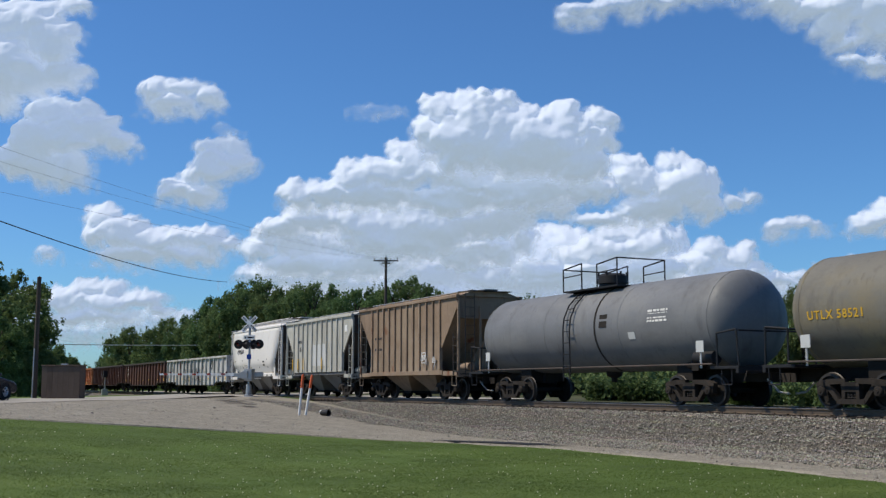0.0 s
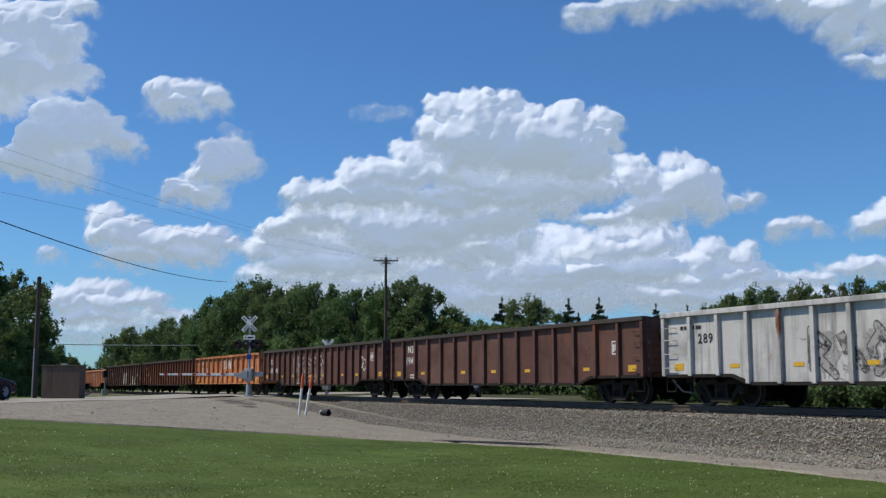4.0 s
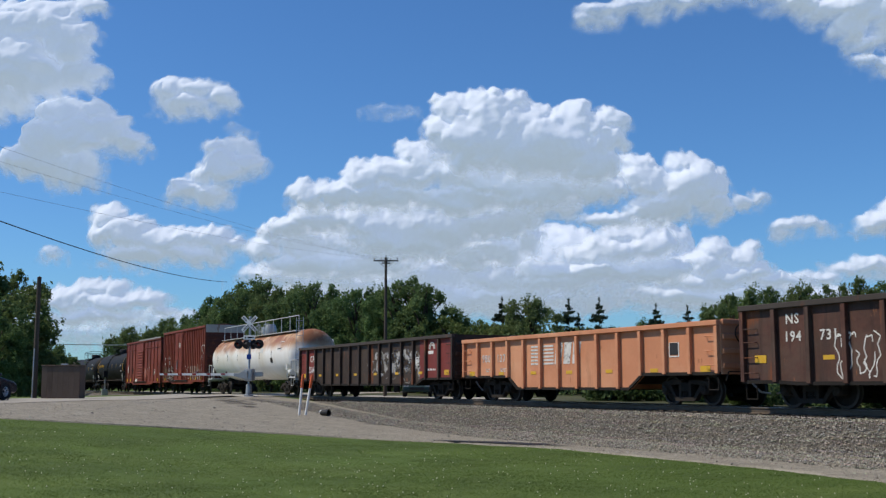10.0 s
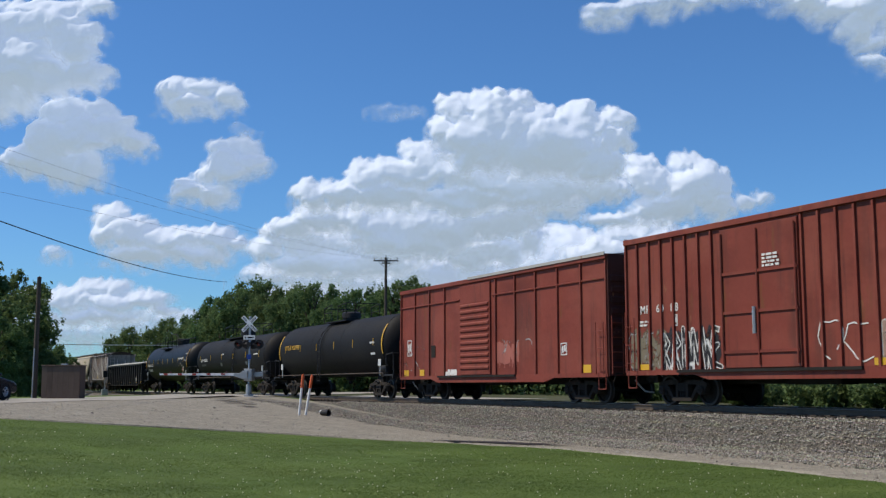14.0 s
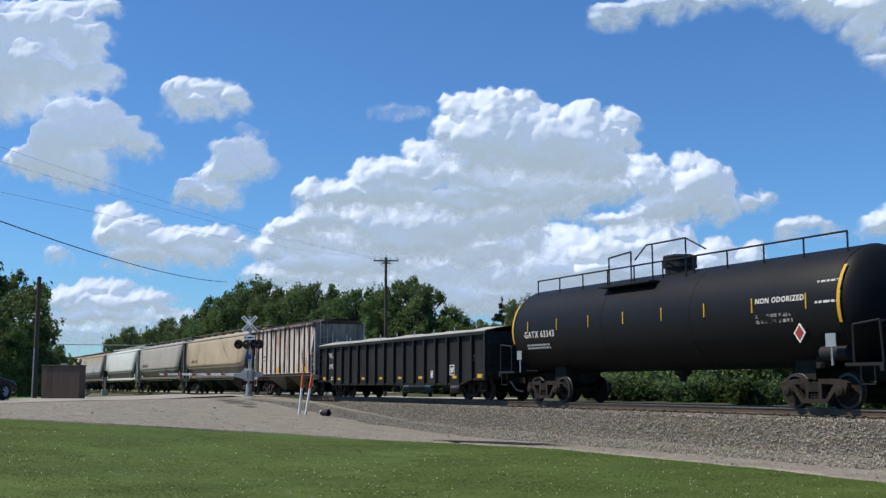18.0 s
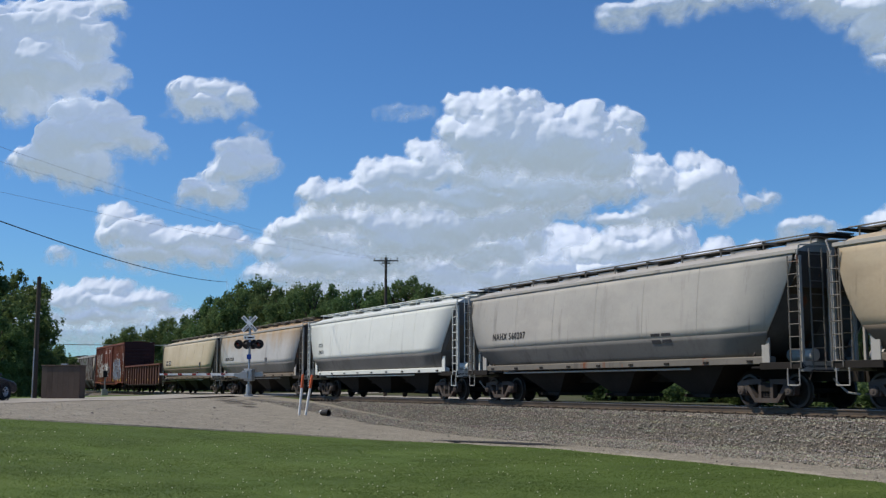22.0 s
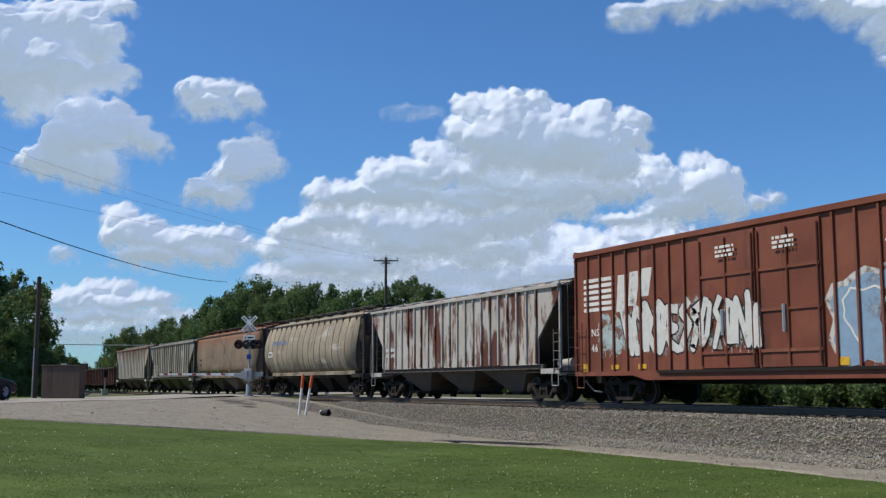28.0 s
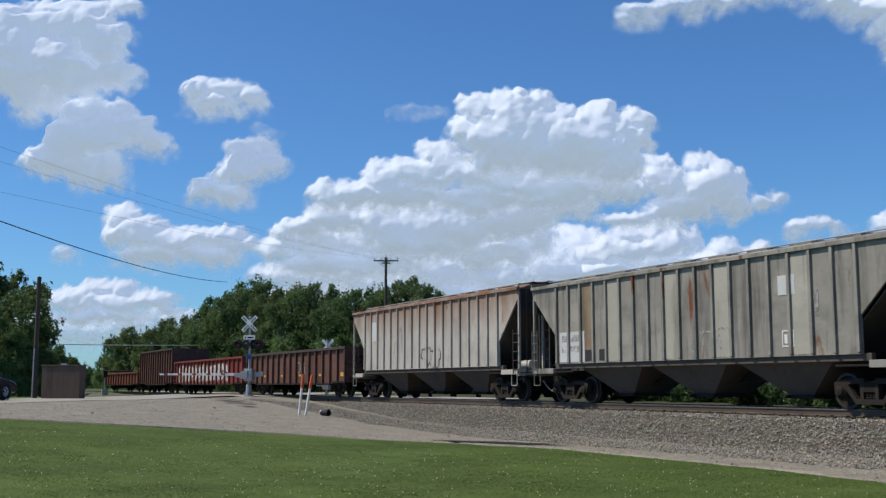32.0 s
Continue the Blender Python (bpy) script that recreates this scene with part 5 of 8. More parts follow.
def hopper_ribbed(label, t0, t1, paint_m, top=4.05, walk=4.42, ribs=14, nbays=3, cut=1.6, corner=0.75, post_m=None, end_m=None, low_m=None, sill_z=1.28, pale=False, roof_m=None, rib_m=None, panel=0.9):
    c, half = freight_car("covered_hopper_car", label, t0, t1)
    lb = half - 0.5
    walk = top + 0.27
    post_m, end_m, low_m, rib_m = post_m or paint_m, end_m or paint_m, low_m or paint_m, rib_m or paint_m
    zc = top - corner
    shape = [(-lb + cut, sill_z), (lb - cut, sill_z), (lb - cut, sill_z + 0.9), (lb - 0.05, zc), (lb - 0.05, top), (-lb + 0.05, top), (-lb + 0.05, zc), (-lb + cut, sill_z + 0.9)]
    for s in (-1, 1):
        side = part("side_wall", Geo().slab(shape, s * 1.42 - 0.03, s * 1.42 + 0.03), paint_m, c)
        for i in range(ribs + 1):
            x = -lb + cut + 0.06 + (2 * (lb - cut) - 0.12) * i / ribs
            part("side_rib", Geo().beam([(s * 1.44, sill_z + 0.02), (s * 1.52, sill_z + 0.05), (s * 1.52, top - 0.06), (s * 1.44, top - 0.02)], x - 0.045, x + 0.045), rib_m, side)
        part("eave_rail", Geo().beam([(s * 1.38, top - 0.06), (s * 1.54, top - 0.06), (s * 1.54, top + 0.05), (s * 1.38, top + 0.07)], -lb, lb), post_m, c, bevel=0.01)
        o = 1.50 if low_m is paint_m else 1.38
        part("side_sill", Geo().beam([(s * (o - 0.14), sill_z - 0.16), (s * o, sill_z - 0.16), (s * o, sill_z + 0.02), (s * (o - 0.14), sill_z + 0.02)], -lb + cut - 0.2, lb - cut + 0.2), low_m, c, bevel=0.01)
        for e in (-1, 1):
            xa, xb = e * (lb - cut + 0.2), e * lb
            part("end_side_sill", Geo().box(min(xa, xb), max(xa, xb), s * 1.42 - 0.06, s * 1.42 + 0.06, 0.98, 1.16), post_m, c, bevel=0.01)
    part("roof", Geo().beam([(-1.44, top), (1.44, top), (0.75, top + 0.22), (-0.75, top + 0.22)], -lb, lb), roof_m or paint_m, c)
    for i in range(10):
        x = -lb + 0.9 + (2 * lb - 1.8) * i / 9
        for y in (-0.7, 0.38):
            part("roof_hatch", Geo().box(x - 0.4, x + 0.4, y, y + 0.32, top + 0.2, top + 0.30), roof_m or paint_m, c)
    part("centre_sill", Geo().box(-lb, lb, -0.2, 0.2, 0.68, 1.02), M_UNDER, c)
    roof_walk(c, lb, walk, M_GALV if roof_m is None else roof_m)
    bays(c, lb, nbays, low_m, cut + 0.9, 0.34, sill_z)
    hopper_ends(c, lb, top, post_m, end_m, cut + 0.9, panel)
    trucks(c, lb - 1.75, pale)
    couplers(c, half, lb)
    return c, lb


def hopper_smooth(label, t0, t1, paint_m, top=3.95, walk=4.40, nbays=3, cut=1.75, bulge=0.17, sill_z=1.30, post_m=None, end_m=None, low_m=None, roof_m=None, pale=True, round_rings=0, sill_m=None, crease=1.95, split=None, curve=1.7):
    """Curved-side covered hopper. split: material of the side below the crease, darker to paint in its shade."""
    c, half = freight_car("covered_hopper_car", label, t0, t1)
    lb = half - 0.5
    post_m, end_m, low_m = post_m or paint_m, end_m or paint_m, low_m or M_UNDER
    walk = top + 0.50
    nz = 14

    def width(z):
        k = (z - sill_z) / (top - sill_z)
        if z < crease:
            q = max(0.0, z - sill_z) / (crease - sill_z)
            if round_rings:
                return 1.52 + bulge * 0.5 - 0.34 * (1 - q) ** 2.0
            return 1.30 + (0.22 + bulge * 0.5) * q ** 0.9
        q = max(0.0, z - crease) / (top - crease)
        if round_rings:
            return 1.52 + bulge * 0.5 - 0.34 * q ** 2.0
        return 1.52 + bulge * 0.5 - (bulge * 0.6 + 0.10) * q ** 1.8

    def reach(z):
        k = (z - sill_z) / (top - sill_z)
        return lb - 0.25 - cut * max(0.0, 1 - k) ** curve if not round_rings else lb - 0.30 - 1.2 * abs(k - 0.62) ** 1.7

    SKINS[c.name] = width
    zs = [sill_z + (crease - sill_z) * i / 5 for i in range(6)] + [crease + (top - crease) * i / (nz - 5) for i in range(1, nz - 4)]
    for s in (-1, 1):
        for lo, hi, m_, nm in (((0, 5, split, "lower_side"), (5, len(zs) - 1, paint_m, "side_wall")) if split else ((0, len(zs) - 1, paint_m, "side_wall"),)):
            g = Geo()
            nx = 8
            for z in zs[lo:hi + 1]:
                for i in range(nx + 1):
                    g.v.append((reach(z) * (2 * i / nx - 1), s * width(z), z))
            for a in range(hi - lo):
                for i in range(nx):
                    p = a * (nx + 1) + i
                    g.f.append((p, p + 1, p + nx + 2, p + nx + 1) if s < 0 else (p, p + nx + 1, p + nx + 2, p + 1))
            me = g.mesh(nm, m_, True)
            w = part(nm, me, None, c)
            md = w.modifiers.new("solid", "SOLIDIFY")
            md.thickness = 0.03
        if round_rings:
            for i in range(round_rings):
                x = (lb - 1.0) * (2 * i / (round_rings - 1) - 1)
                part("ring", Geo().hose([(x, s * (width(z) + 0.004), z) for z in zs[1:]], 0.022, 5), P_GREYRIB, c)
                if s < 0:
                    part("eave_hook", Geo().box(x - 0.05, x + 0.05, -width(top) - 0.10, -width(top) - 0.05, top - 0.22, top + 0.02), P_SHADE, c)
        else:
            for i in range(1, 6):
                x = (lb - cut) * (2 * i / 6 - 1)
                part("seam", Geo().pipe([(x, s * (width(z) + 0.002), z) for z in zs[5:]], 0.005, 5), paint_m, c)
        part("eave_rail", Geo().beam([(s * width(top) - 0.05, top - 0.03), (s * width(top) + 0.05, top - 0.05), (s * width(top) + 0.05, top + 0.05), (s * width(top) - 0.05, top + 0.07)], -lb + 0.1, lb - 0.1), post_m, c, bevel=0.01)
        part("side_sill", Geo().beam([(s * 1.24, sill_z - 0.17), (s * 1.44, sill_z - 0.17), (s * 1.44, sill_z), (s * 1.36, sill_z + 0.03), (s * 1.24, sill_z)], -lb + 1.15, lb - 1.15), sill_m or (P_RUNG if post_m is P_GREYHOP else post_m), c, bevel=0.01)
        for e in (-1, 1):
            xa, xb = e * (lb - 1.5), e * lb
            part("end_side_sill", Geo().box(min(xa, xb), max(xa, xb), s * 1.42 - 0.06, s * 1.42 + 0.06, 0.98, 1.16), M_UNDER if low_m is M_UNDER else post_m, c, bevel=0.01)
            if not round_rings:
                part("corner_gusset", Geo().slab([(e * (lb - 1.15), 1.12), (e * (lb - 1.15), 1.80), (e * (lb - 1.34), 1.80), (e * (lb - 1.42), 1.62), (e * (lb - 1.42), 1.12)][::e], s * 1.44 - 0.02, s * 1.44 + 0.02), post_m, c)
    # slope sheets close both ends
    for e in (-1, 1):
        g = Geo()
        for z in zs:
            for y in (-1, 1):
                g.v.append((e * (reach(z) - 0.02), y * (width(z) - 0.02), z))
        g.f = [(2 * i, 2 * i + 1, 2 * i + 3, 2 * i + 2) for i in range(len(zs) - 1)]
        sh = part("slope_sheet", g.mesh("slope_sheet", end_m, True), None, c)
        md = sh.modifiers.new("solid", "SOLIDIFY")
        md.thickness = 0.03
    roof = []
    for k in range(9):
        y = width(top) * (1 - 2 * k / 8)
        roof.append((y, top + 0.38 * (1 - (y / width(top)) ** 2)))
    part("roof", Geo().beam([(width(top), top - 0.02)] + roof + [(-width(top), top - 0.02)], -lb + 0.25, lb - 0.25), roof_m or paint_m, c)
    for i in range(8):
        x = -lb + 1.1 + (2 * lb - 2.2) * i / 7
        part("roof_hatch", Geo().box(x - 0.55, x + 0.55, -0.26, 0.26, top + 0.3, top + 0.46), roof_m or paint_m, c, bevel=0.02)
    part("centre_sill", Geo().box(-lb, lb, -0.2, 0.2, 0.68, 1.02), M_UNDER, c)
    roof_walk(c, lb, walk, post_m if post_m in (P_BRIGHT, P_WHITEHOP, P_SHADE) else P_RUNG)
    if not round_rings:
        for k in range(9):
            x = (lb - 1.9) * (k / 4 - 1)
            part("tie_hook", Geo().box(x - 0.10, x + 0.10, -1.47, -1.43, sill_z - 0.13, sill_z - 0.07), M_UNDER, c)
    bays(c, lb, nbays, low_m, 2.9, 0.34, sill_z)
    hopper_ends(c, lb, top, post_m, end_m, 1.9, tall=True)
    part("train_line_pipe", Geo().rod((-lb + 2.5, -1.30, 1.04), (lb - 4.5, -1.30, 1.04), 0.03, 6), post_m, c)
    trucks(c, lb - 1.75, pale)
    couplers(c, half, lb)
    return c, lb


# ------------------------------------------------ tank cars
def tank_car(label, t0, t1, paint_m, radius=1.48, centre=2.55, dome="platform", rail_full=False, end_bands=None, sill_bar=True, marks=0, frame_m=None, platform_m=None):
    c, half = freight_car("tank_car", label, t0, t1)
    lb = half - 0.45
    frame_m, platform_m = frame_m or M_UNDER, platform_m or M_BLACKMETAL
    sh = lb - 0.55
    hd = 0.75
    prof = [(-sh, 0.0)] + [(-sh + hd * (1 - math.cos(a)), radius * math.sin(a)) for a in [radians(k * 9) for k in range(2, 11)]]
    n = 8
    for i in range(1, n):
        prof.append((-sh + hd + (2 * sh - 2 * hd) * i / n, radius))
    prof += [(-u, r) for u, r in prof[:10][::-1]]
    SKINS[c.name] = lambda z: math.sqrt(max(0.05, radius ** 2 - (z - centre) ** 2))
    tank = part("tank_shell", Geo().spin(prof, 40, "x", (0, 0, centre)), paint_m, c, smooth=True)
    for x in (-sh + hd, -2.2, 2.2, sh - hd):
        part("weld_band", Geo().spin([(x - 0.03, radius - 0.01), (x - 0.03, radius + 0.006), (x + 0.03, radius + 0.006), (x + 0.03, radius - 0.01)], 40, "x", (0, 0, centre)), paint_m, tank, smooth=True)
    for s in (-1, 1):
        part("stub_sill", Geo().box(min(s * (sh - 3.2), s * lb), max(s * (sh - 3.2), s * lb), -0.24, 0.24, 0.68, centre - radius + 0.12), frame_m, c)
        part("saddle", Geo().slab([(s * (sh - 2.6) - 0.35, 0.72), (s * (sh - 2.6) + 0.35, 0.72), (s * (sh - 2.6) + 0.35, 1.45), (s * (sh - 2.6) - 0.35, 1.45)], -0.72, 0.72), frame_m, c)
        x0, x1 = s * (lb - 1.15), s * lb
        part("end_platform", Geo().box(min(x0, x1), max(x0, x1), -1.45, 1.45, 1.02, 1.10).box(min(x1, x1 - s * 0.12), max(x1, x1 - s * 0.12), -1.45, 1.45, 0.90, 1.10), platform_m, c, bevel=0.01)
        part("end_railing", Geo().pipe([(s * (lb - 0.9), -1.40, 1.1), (s * (lb - 0.9), -1.40, 2.0), (s * (lb - 0.1), -1.40, 2.08), (s * (lb - 0.05), -1.38, 1.1)], 0.028, 6)
             .pipe([(s * (lb - 0.05), -1.38, 2.05), (s * (lb - 0.05), 1.38, 2.05), (s * (lb - 0.05), 1.38, 1.1)], 0.028, 6), platform_m, c)
        stirrup(c, s * (lb - 0.45), -1.46, platform_m, 1.02)
        part("placard_board", Geo().box(s * (lb - 1.55) - 0.16, s * (lb - 1.55) + 0.16, -1.46, -1.44, 1.5, 1.82).rod((s * (lb - 1.55), -1.42, 1.05), (s * (lb - 1.55), -1.42, 1.6), 0.03, 6), M_GALV if frame_m is M_UNDER and dome in ("low", "black") else M_PLACARD, c, "small placard board")
    if sill_bar:
        for s in (-1, 1):
            part("side_handrail", Geo().rod((-lb + 1.0, s * 1.50, 1.16), (lb - 1.0, s * 1.50, 1.16), 0.026, 6), M_GALV if frame_m is not M_UNDER else M_TRUCKPALE, c)
    part("air_reservoir", Geo().spin([(-0.45, 0), (-0.42, 0.19), (0.42, 0.19), (0.45, 0)], 16, "x", (lb - 1.75, -1.05, 1.36)), platform_m, c, smooth=True)
    part("brake_gear", Geo().box(lb - 2.6, lb - 2.3, -0.9, -0.6, 1.0, 1.3).rod((lb - 2.9, -0.75, 1.15), (lb - 2.2, -0.75, 1.15), 0.10, 10), frame_m, c)
    part("bottom_outlet", Geo().spin([(centre - radius + 0.03, 0.28), (centre - radius - 0.12, 0.25), (centre - radius - 0.2, 0.1), (centre - radius - 0.34, 0.1), (centre - radius - 0.34, 0)], 14, "z"), frame_m, c, smooth=True)
    tz = centre + radius
    dm = part("manway_dome", Geo().spin([(tz - 0.12, 0.46), (tz + 0.12, 0.46), (tz + 0.13, 0.52), (tz + 0.38, 0.50), (tz + 0.46, 0.40), (tz + 0.48, 0.0)], 20, "z"), M_BLACKMETAL if dome == "black" else platform_m, c, smooth=True)
    for k in range(6):
        a = k * math.tau / 6
        part("bolt", Geo().rod((0.47 * math.cos(a), 0.47 * math.sin(a), tz + 0.36), (0.47 * math.cos(a), 0.47 * math.sin(a), tz + 0.52), 0.035, 6), platform_m, dm)
    if dome not in ("pipes", "low"):
        pw = 1.6 if dome == "platform" else 2.5
        part("dome_platform", Geo().box(-pw, pw, -0.95, 0.95, tz - 0.10, tz - 0.05), platform_m, c)
        rl = Geo()
        for s in (-1, 1):
            for xa, xb in ((-pw, -0.45), (0.45, pw)):
                rl.pipe([(xa, s * 0.95, tz - 0.1), (xa, s * 0.95, tz + 0.70), (xb, s * 0.95, tz + 0.82), (xb, s * 0.95, tz - 0.1)], 0.024, 6)
                rl.rod((xa, s * 0.95, tz + 0.42), (xb, s * 0.95, tz + 0.45), 0.02, 5)
        for x in (-pw, pw):
            rl.rod((x, -0.95, tz + 0.70 if x < 0 else tz + 0.82), (x, 0.95, tz + 0.70 if x < 0 else tz + 0.82), 0.024, 6)
        part("dome_railing", rl, platform_m, c)
        g = Geo()
        lx = 1.9 if dome == "black" else -0.55
        for x in (lx - 0.2, lx + 0.2):
            g.pipe([(x, -radius * math.cos(radians(a)) - 0.12, centre + radius * math.sin(radians(a))) for a in (75, 55, 35, 15, 0)] + [(x, -radius - 0.12, 0.75)], 0.026, 6)
        for k in range(9):
            z = 0.85 + k * 0.38
            yy = -radius - 0.12 if z < centre else -math.sqrt(max(0.02, radius ** 2 - (z - centre) ** 2)) - 0.12
            g.rod((lx - 0.2, yy, z), (lx + 0.2, yy, z), 0.018, 5)
        part("side_ladder", g, platform_m, c)
    if rail_full:
        g = Geo()
        a, b = -sh + 1.2, sh - 1.0
        up = 0.30 if dome == "low" else 0.78
        g.rod((a, -0.75, tz + up), (b, -0.75, tz + up), 0.026, 6)
        n = 10
        for i in range(n + 1):
            x = a + (b - a) * i / n
            g.rod((x, -0.75, tz - 0.24), (x, -0.75, tz + up), 0.024, 6)
        part("top_railing", g, platform_m, c)
        if dome != "low":
            part("top_walkway", Geo().box(a, b, -0.95, -0.45, tz - 0.14, tz - 0.10), platform_m, c)
        else:
            part("dome_railing", Geo().pipe([(-2.3, -1.05, tz - 0.4), (-2.3, -1.05, tz + 0.62), (-1.1, -1.05, tz + 0.70), (-1.1, -1.05, tz - 0.4)], 0.026, 6)
                 .pipe([(-1.1, -0.9, tz + 0.45), (-0.5, -0.9, tz + 0.85), (1.4, -0.9, tz + 0.85), (2.3, -0.9, tz + 0.42)], 0.026, 6).rod((-0.2, -0.9, tz - 0.3), (-0.2, -0.9, tz + 0.85), 0.024, 6).rod((1.4, -0.9, tz - 0.3), (1.4, -0.9, tz + 0.85), 0.024, 6), platform_m, c)
            part("dome_platform", Geo().box(-2.5, 0.2, -1.35, -0.85, tz - 0.36, tz - 0.31).rod((-2.3, -1.05, tz - 0.62), (-2.3, -1.05, tz - 0.33), 0.02, 5).rod((0.0, -1.05, tz - 0.62), (0.0, -1.05, tz - 0.33), 0.02, 5), platform_m, c)
            part("dome_hood", Geo().spin([(tz + 0.0, 0.34), (tz + 0.20, 0.50), (tz + 0.46, 0.53), (tz + 0.52, 0.45), (tz + 0.52, 0.0)], 18, "z"), M_BLACKMETAL, c, smooth=True)
    for s in (-1, 1):
        if end_bands:
            g = Geo()
            x = s * (sh - hd + 0.1)
            for k in range(14):
                a0, a1 = radians(-18 + k * 4), radians(-14 + k * 4)
                rr = radius + 0.012
                g.add([(x - 0.05, -rr * math.cos(a0), centre + rr * math.sin(a0)), (x + 0.05, -rr * math.cos(a0), centre + rr * math.sin(a0)),
                       (x + 0.05, -rr * math.cos(a1), centre + rr * math.sin(a1)), (x - 0.05, -rr * math.cos(a1), centre + rr * math.sin(a1))], [(0, 1, 2, 3)])
            part("reflective_band", g, end_bands, tank)
    for k in range(marks):
        x = -sh + 1.7 + (2 * sh - 3.4) * k / max(1, marks - 1)
        part("reflective_mark", Geo().box(x - 0.020, x + 0.020, -radius - 0.010, -radius + 0.03, centre - 0.08, centre + 0.30), M_YELLOW, tank)
    trucks(c, sh - 2.0)
    couplers(c, half, lb)
    return c, lb, radius, centre
# ---------------------------------------------------------------- the train, front to rear
GAPS = [0.78, 1.92, 2.90, 3.59, 4.272, 4.978, 6.163, 7.35, 8.523, 9.566, 10.779, 11.963, 12.925, 14.12, 15.356, 16.274, 17.294, 18.41, 19.631,
        20.758, 21.925, 22.649, 23.777, 24.903, 26.042, 27.158, 28.285, 29.324, 30.444, 31.501, 32.501, 33.571, 34.61, 35.643, 36.75, 38.0, 38.87, 40.0]

P_GREYTANK = paint("grey_tank_paint", (0.165, 0.170, 0.178), 0.0, 0.3, 0.55, None, 0.12, (0.205, 0.205, 0.20))
P_YELLOWGREY = paint("ochre_stained_tank_paint", (0.17, 0.16, 0.135), 0.0, 0.4, 0.55, None, 0.12, (0.22, 0.175, 0.09))
P_BROWNHOP = paint("brown_hopper_paint", (0.265, 0.190, 0.130), 0.10, 0.45, 0.7, None, 0.14, (0.31, 0.24, 0.172))
P_PALEHOP = paint("pale_grey_hopper_paint", (0.42, 0.41, 0.36), 0.0, 0.35, 0.6, None, 0.08, (0.49, 0.48, 0.43))
P_WHITEHOP = paint("white_hopper_paint", (0.68, 0.655, 0.62), 0.0, 0.08, 0.5, None, 0.06)
P_WHITEGON = paint("chipped_white_gondola_paint", (0.53, 0.52, 0.51), 0.10, 0.75, 0.65, None, 0.12)
P_BROWNGON = paint("dark_brown_gondola_paint", (0.110, 0.052, 0.041), 0.16, 0.6, 0.65, None, 0.20, (0.14, 0.075, 0.058))
P_REDGON = paint("red_brown_gondola_paint", (0.150, 0.050, 0.034), 0.20, 0.65, 0.6, None, 0.20, (0.175, 0.075, 0.053))
P_SOOTGON = paint("sooty_brown_gondola_paint", (0.105, 0.048, 0.036), 0.28, 0.8, 0.68, None, 0.22, (0.085, 0.062, 0.048))
P_CHORD = paint("sooty_steel", (0.060, 0.050, 0.045), 0.1, 0.3, 0.8)
P_ORANGEGON = mat("rust_streaked_orange_paint", (0.50, 0.185, 0.080), 0.65, 0, 0.14, 2.0, 0.12,
                  [((0.56, 0.25, 0.12), (0.35, 0.35, 0.5), 0.45, 0.7), ((0.30, 0.095, 0.042), (1.2, 1.2, 0.5), 0.5, 0.75), ((0.13, 0.042, 0.024), (5.5, 5.5, 0.55), 0.50, 0.60, (1.45, 1.9)), ((0.16, 0.06, 0.035), (2.2, 2.2, 0.5), 0.60, 0.68)])
P_ORANGECLEAN = paint("faded_orange_paint", (0.55, 0.235, 0.125), 0.03, 0.18, 0.65, None, 0.10, (0.61, 0.32, 0.185))
P_TWOTONE = paint("dirty_olive_brown_paint", (0.046, 0.032, 0.026), 0.22, 0.4, 0.7, None, 0.2, (0.062, 0.045, 0.035))
P_CRRED = paint("oxide_red_paint", (0.19, 0.042, 0.036), 0.05, 0.3, 0.6)
P_RUSTYTANK = mat("white_tank_paint_with_rusted_top", (0.74, 0.735, 0.71), 0.5, 0, 0.06, 2.0, 0.1,
                  [((0.60, 0.56, 0.47), (0.6, 0.6, 0.25), 0.45, 0.75), ((0.50, 0.33, 0.20), (1.0, 1.0, 0.35), 0.20, 0.50, (2.6, 3.1)), ((0.27, 0.115, 0.060), (0.8, 0.8, 0.7), 0.38, 0.54, (2.85, 3.3)), ((0.17, 0.07, 0.04), (2.5, 2.5, 1.2), 0.56, 0.70, (2.9, 3.4))])
P_BOXRED = paint("boxcar_red_paint", (0.205, 0.045, 0.030), 0.03, 0.45, 0.66, None, 0.14, (0.235, 0.065, 0.044))
# darker copy of the boxcar red; the unlit ends' shade is in the colour
P_BOXDARK = paint("shaded_boxcar_end_paint", (0.085, 0.030, 0.025), 0.05, 0.5, 0.7)
P_BOXBROWN = paint("brown_boxcar_paint", (0.19, 0.060, 0.036), 0.05, 0.45, 0.66, None, 0.14, (0.225, 0.085, 0.052))
P_ROOFGREY = paint("galvanised_roof", (0.40, 0.39, 0.37), 0.1, 0.3, 0.6)
P_BLACKTANK = paint("black_tank_paint", (0.006, 0.006, 0.007), 0.0, 0.0, 0.70, None, 0.25, (0.010, 0.0098, 0.0095))
P_BLACKGLOSS = paint("glossy_black_tank_paint", (0.008, 0.008, 0.009), 0.0, 0.0, 0.52, None, 0.2)
P_BLACKGON = paint("black_gondola_paint", (0.015, 0.015, 0.016), 0.0, 0.15, 0.66, None, 0.2, (0.026, 0.026, 0.027))
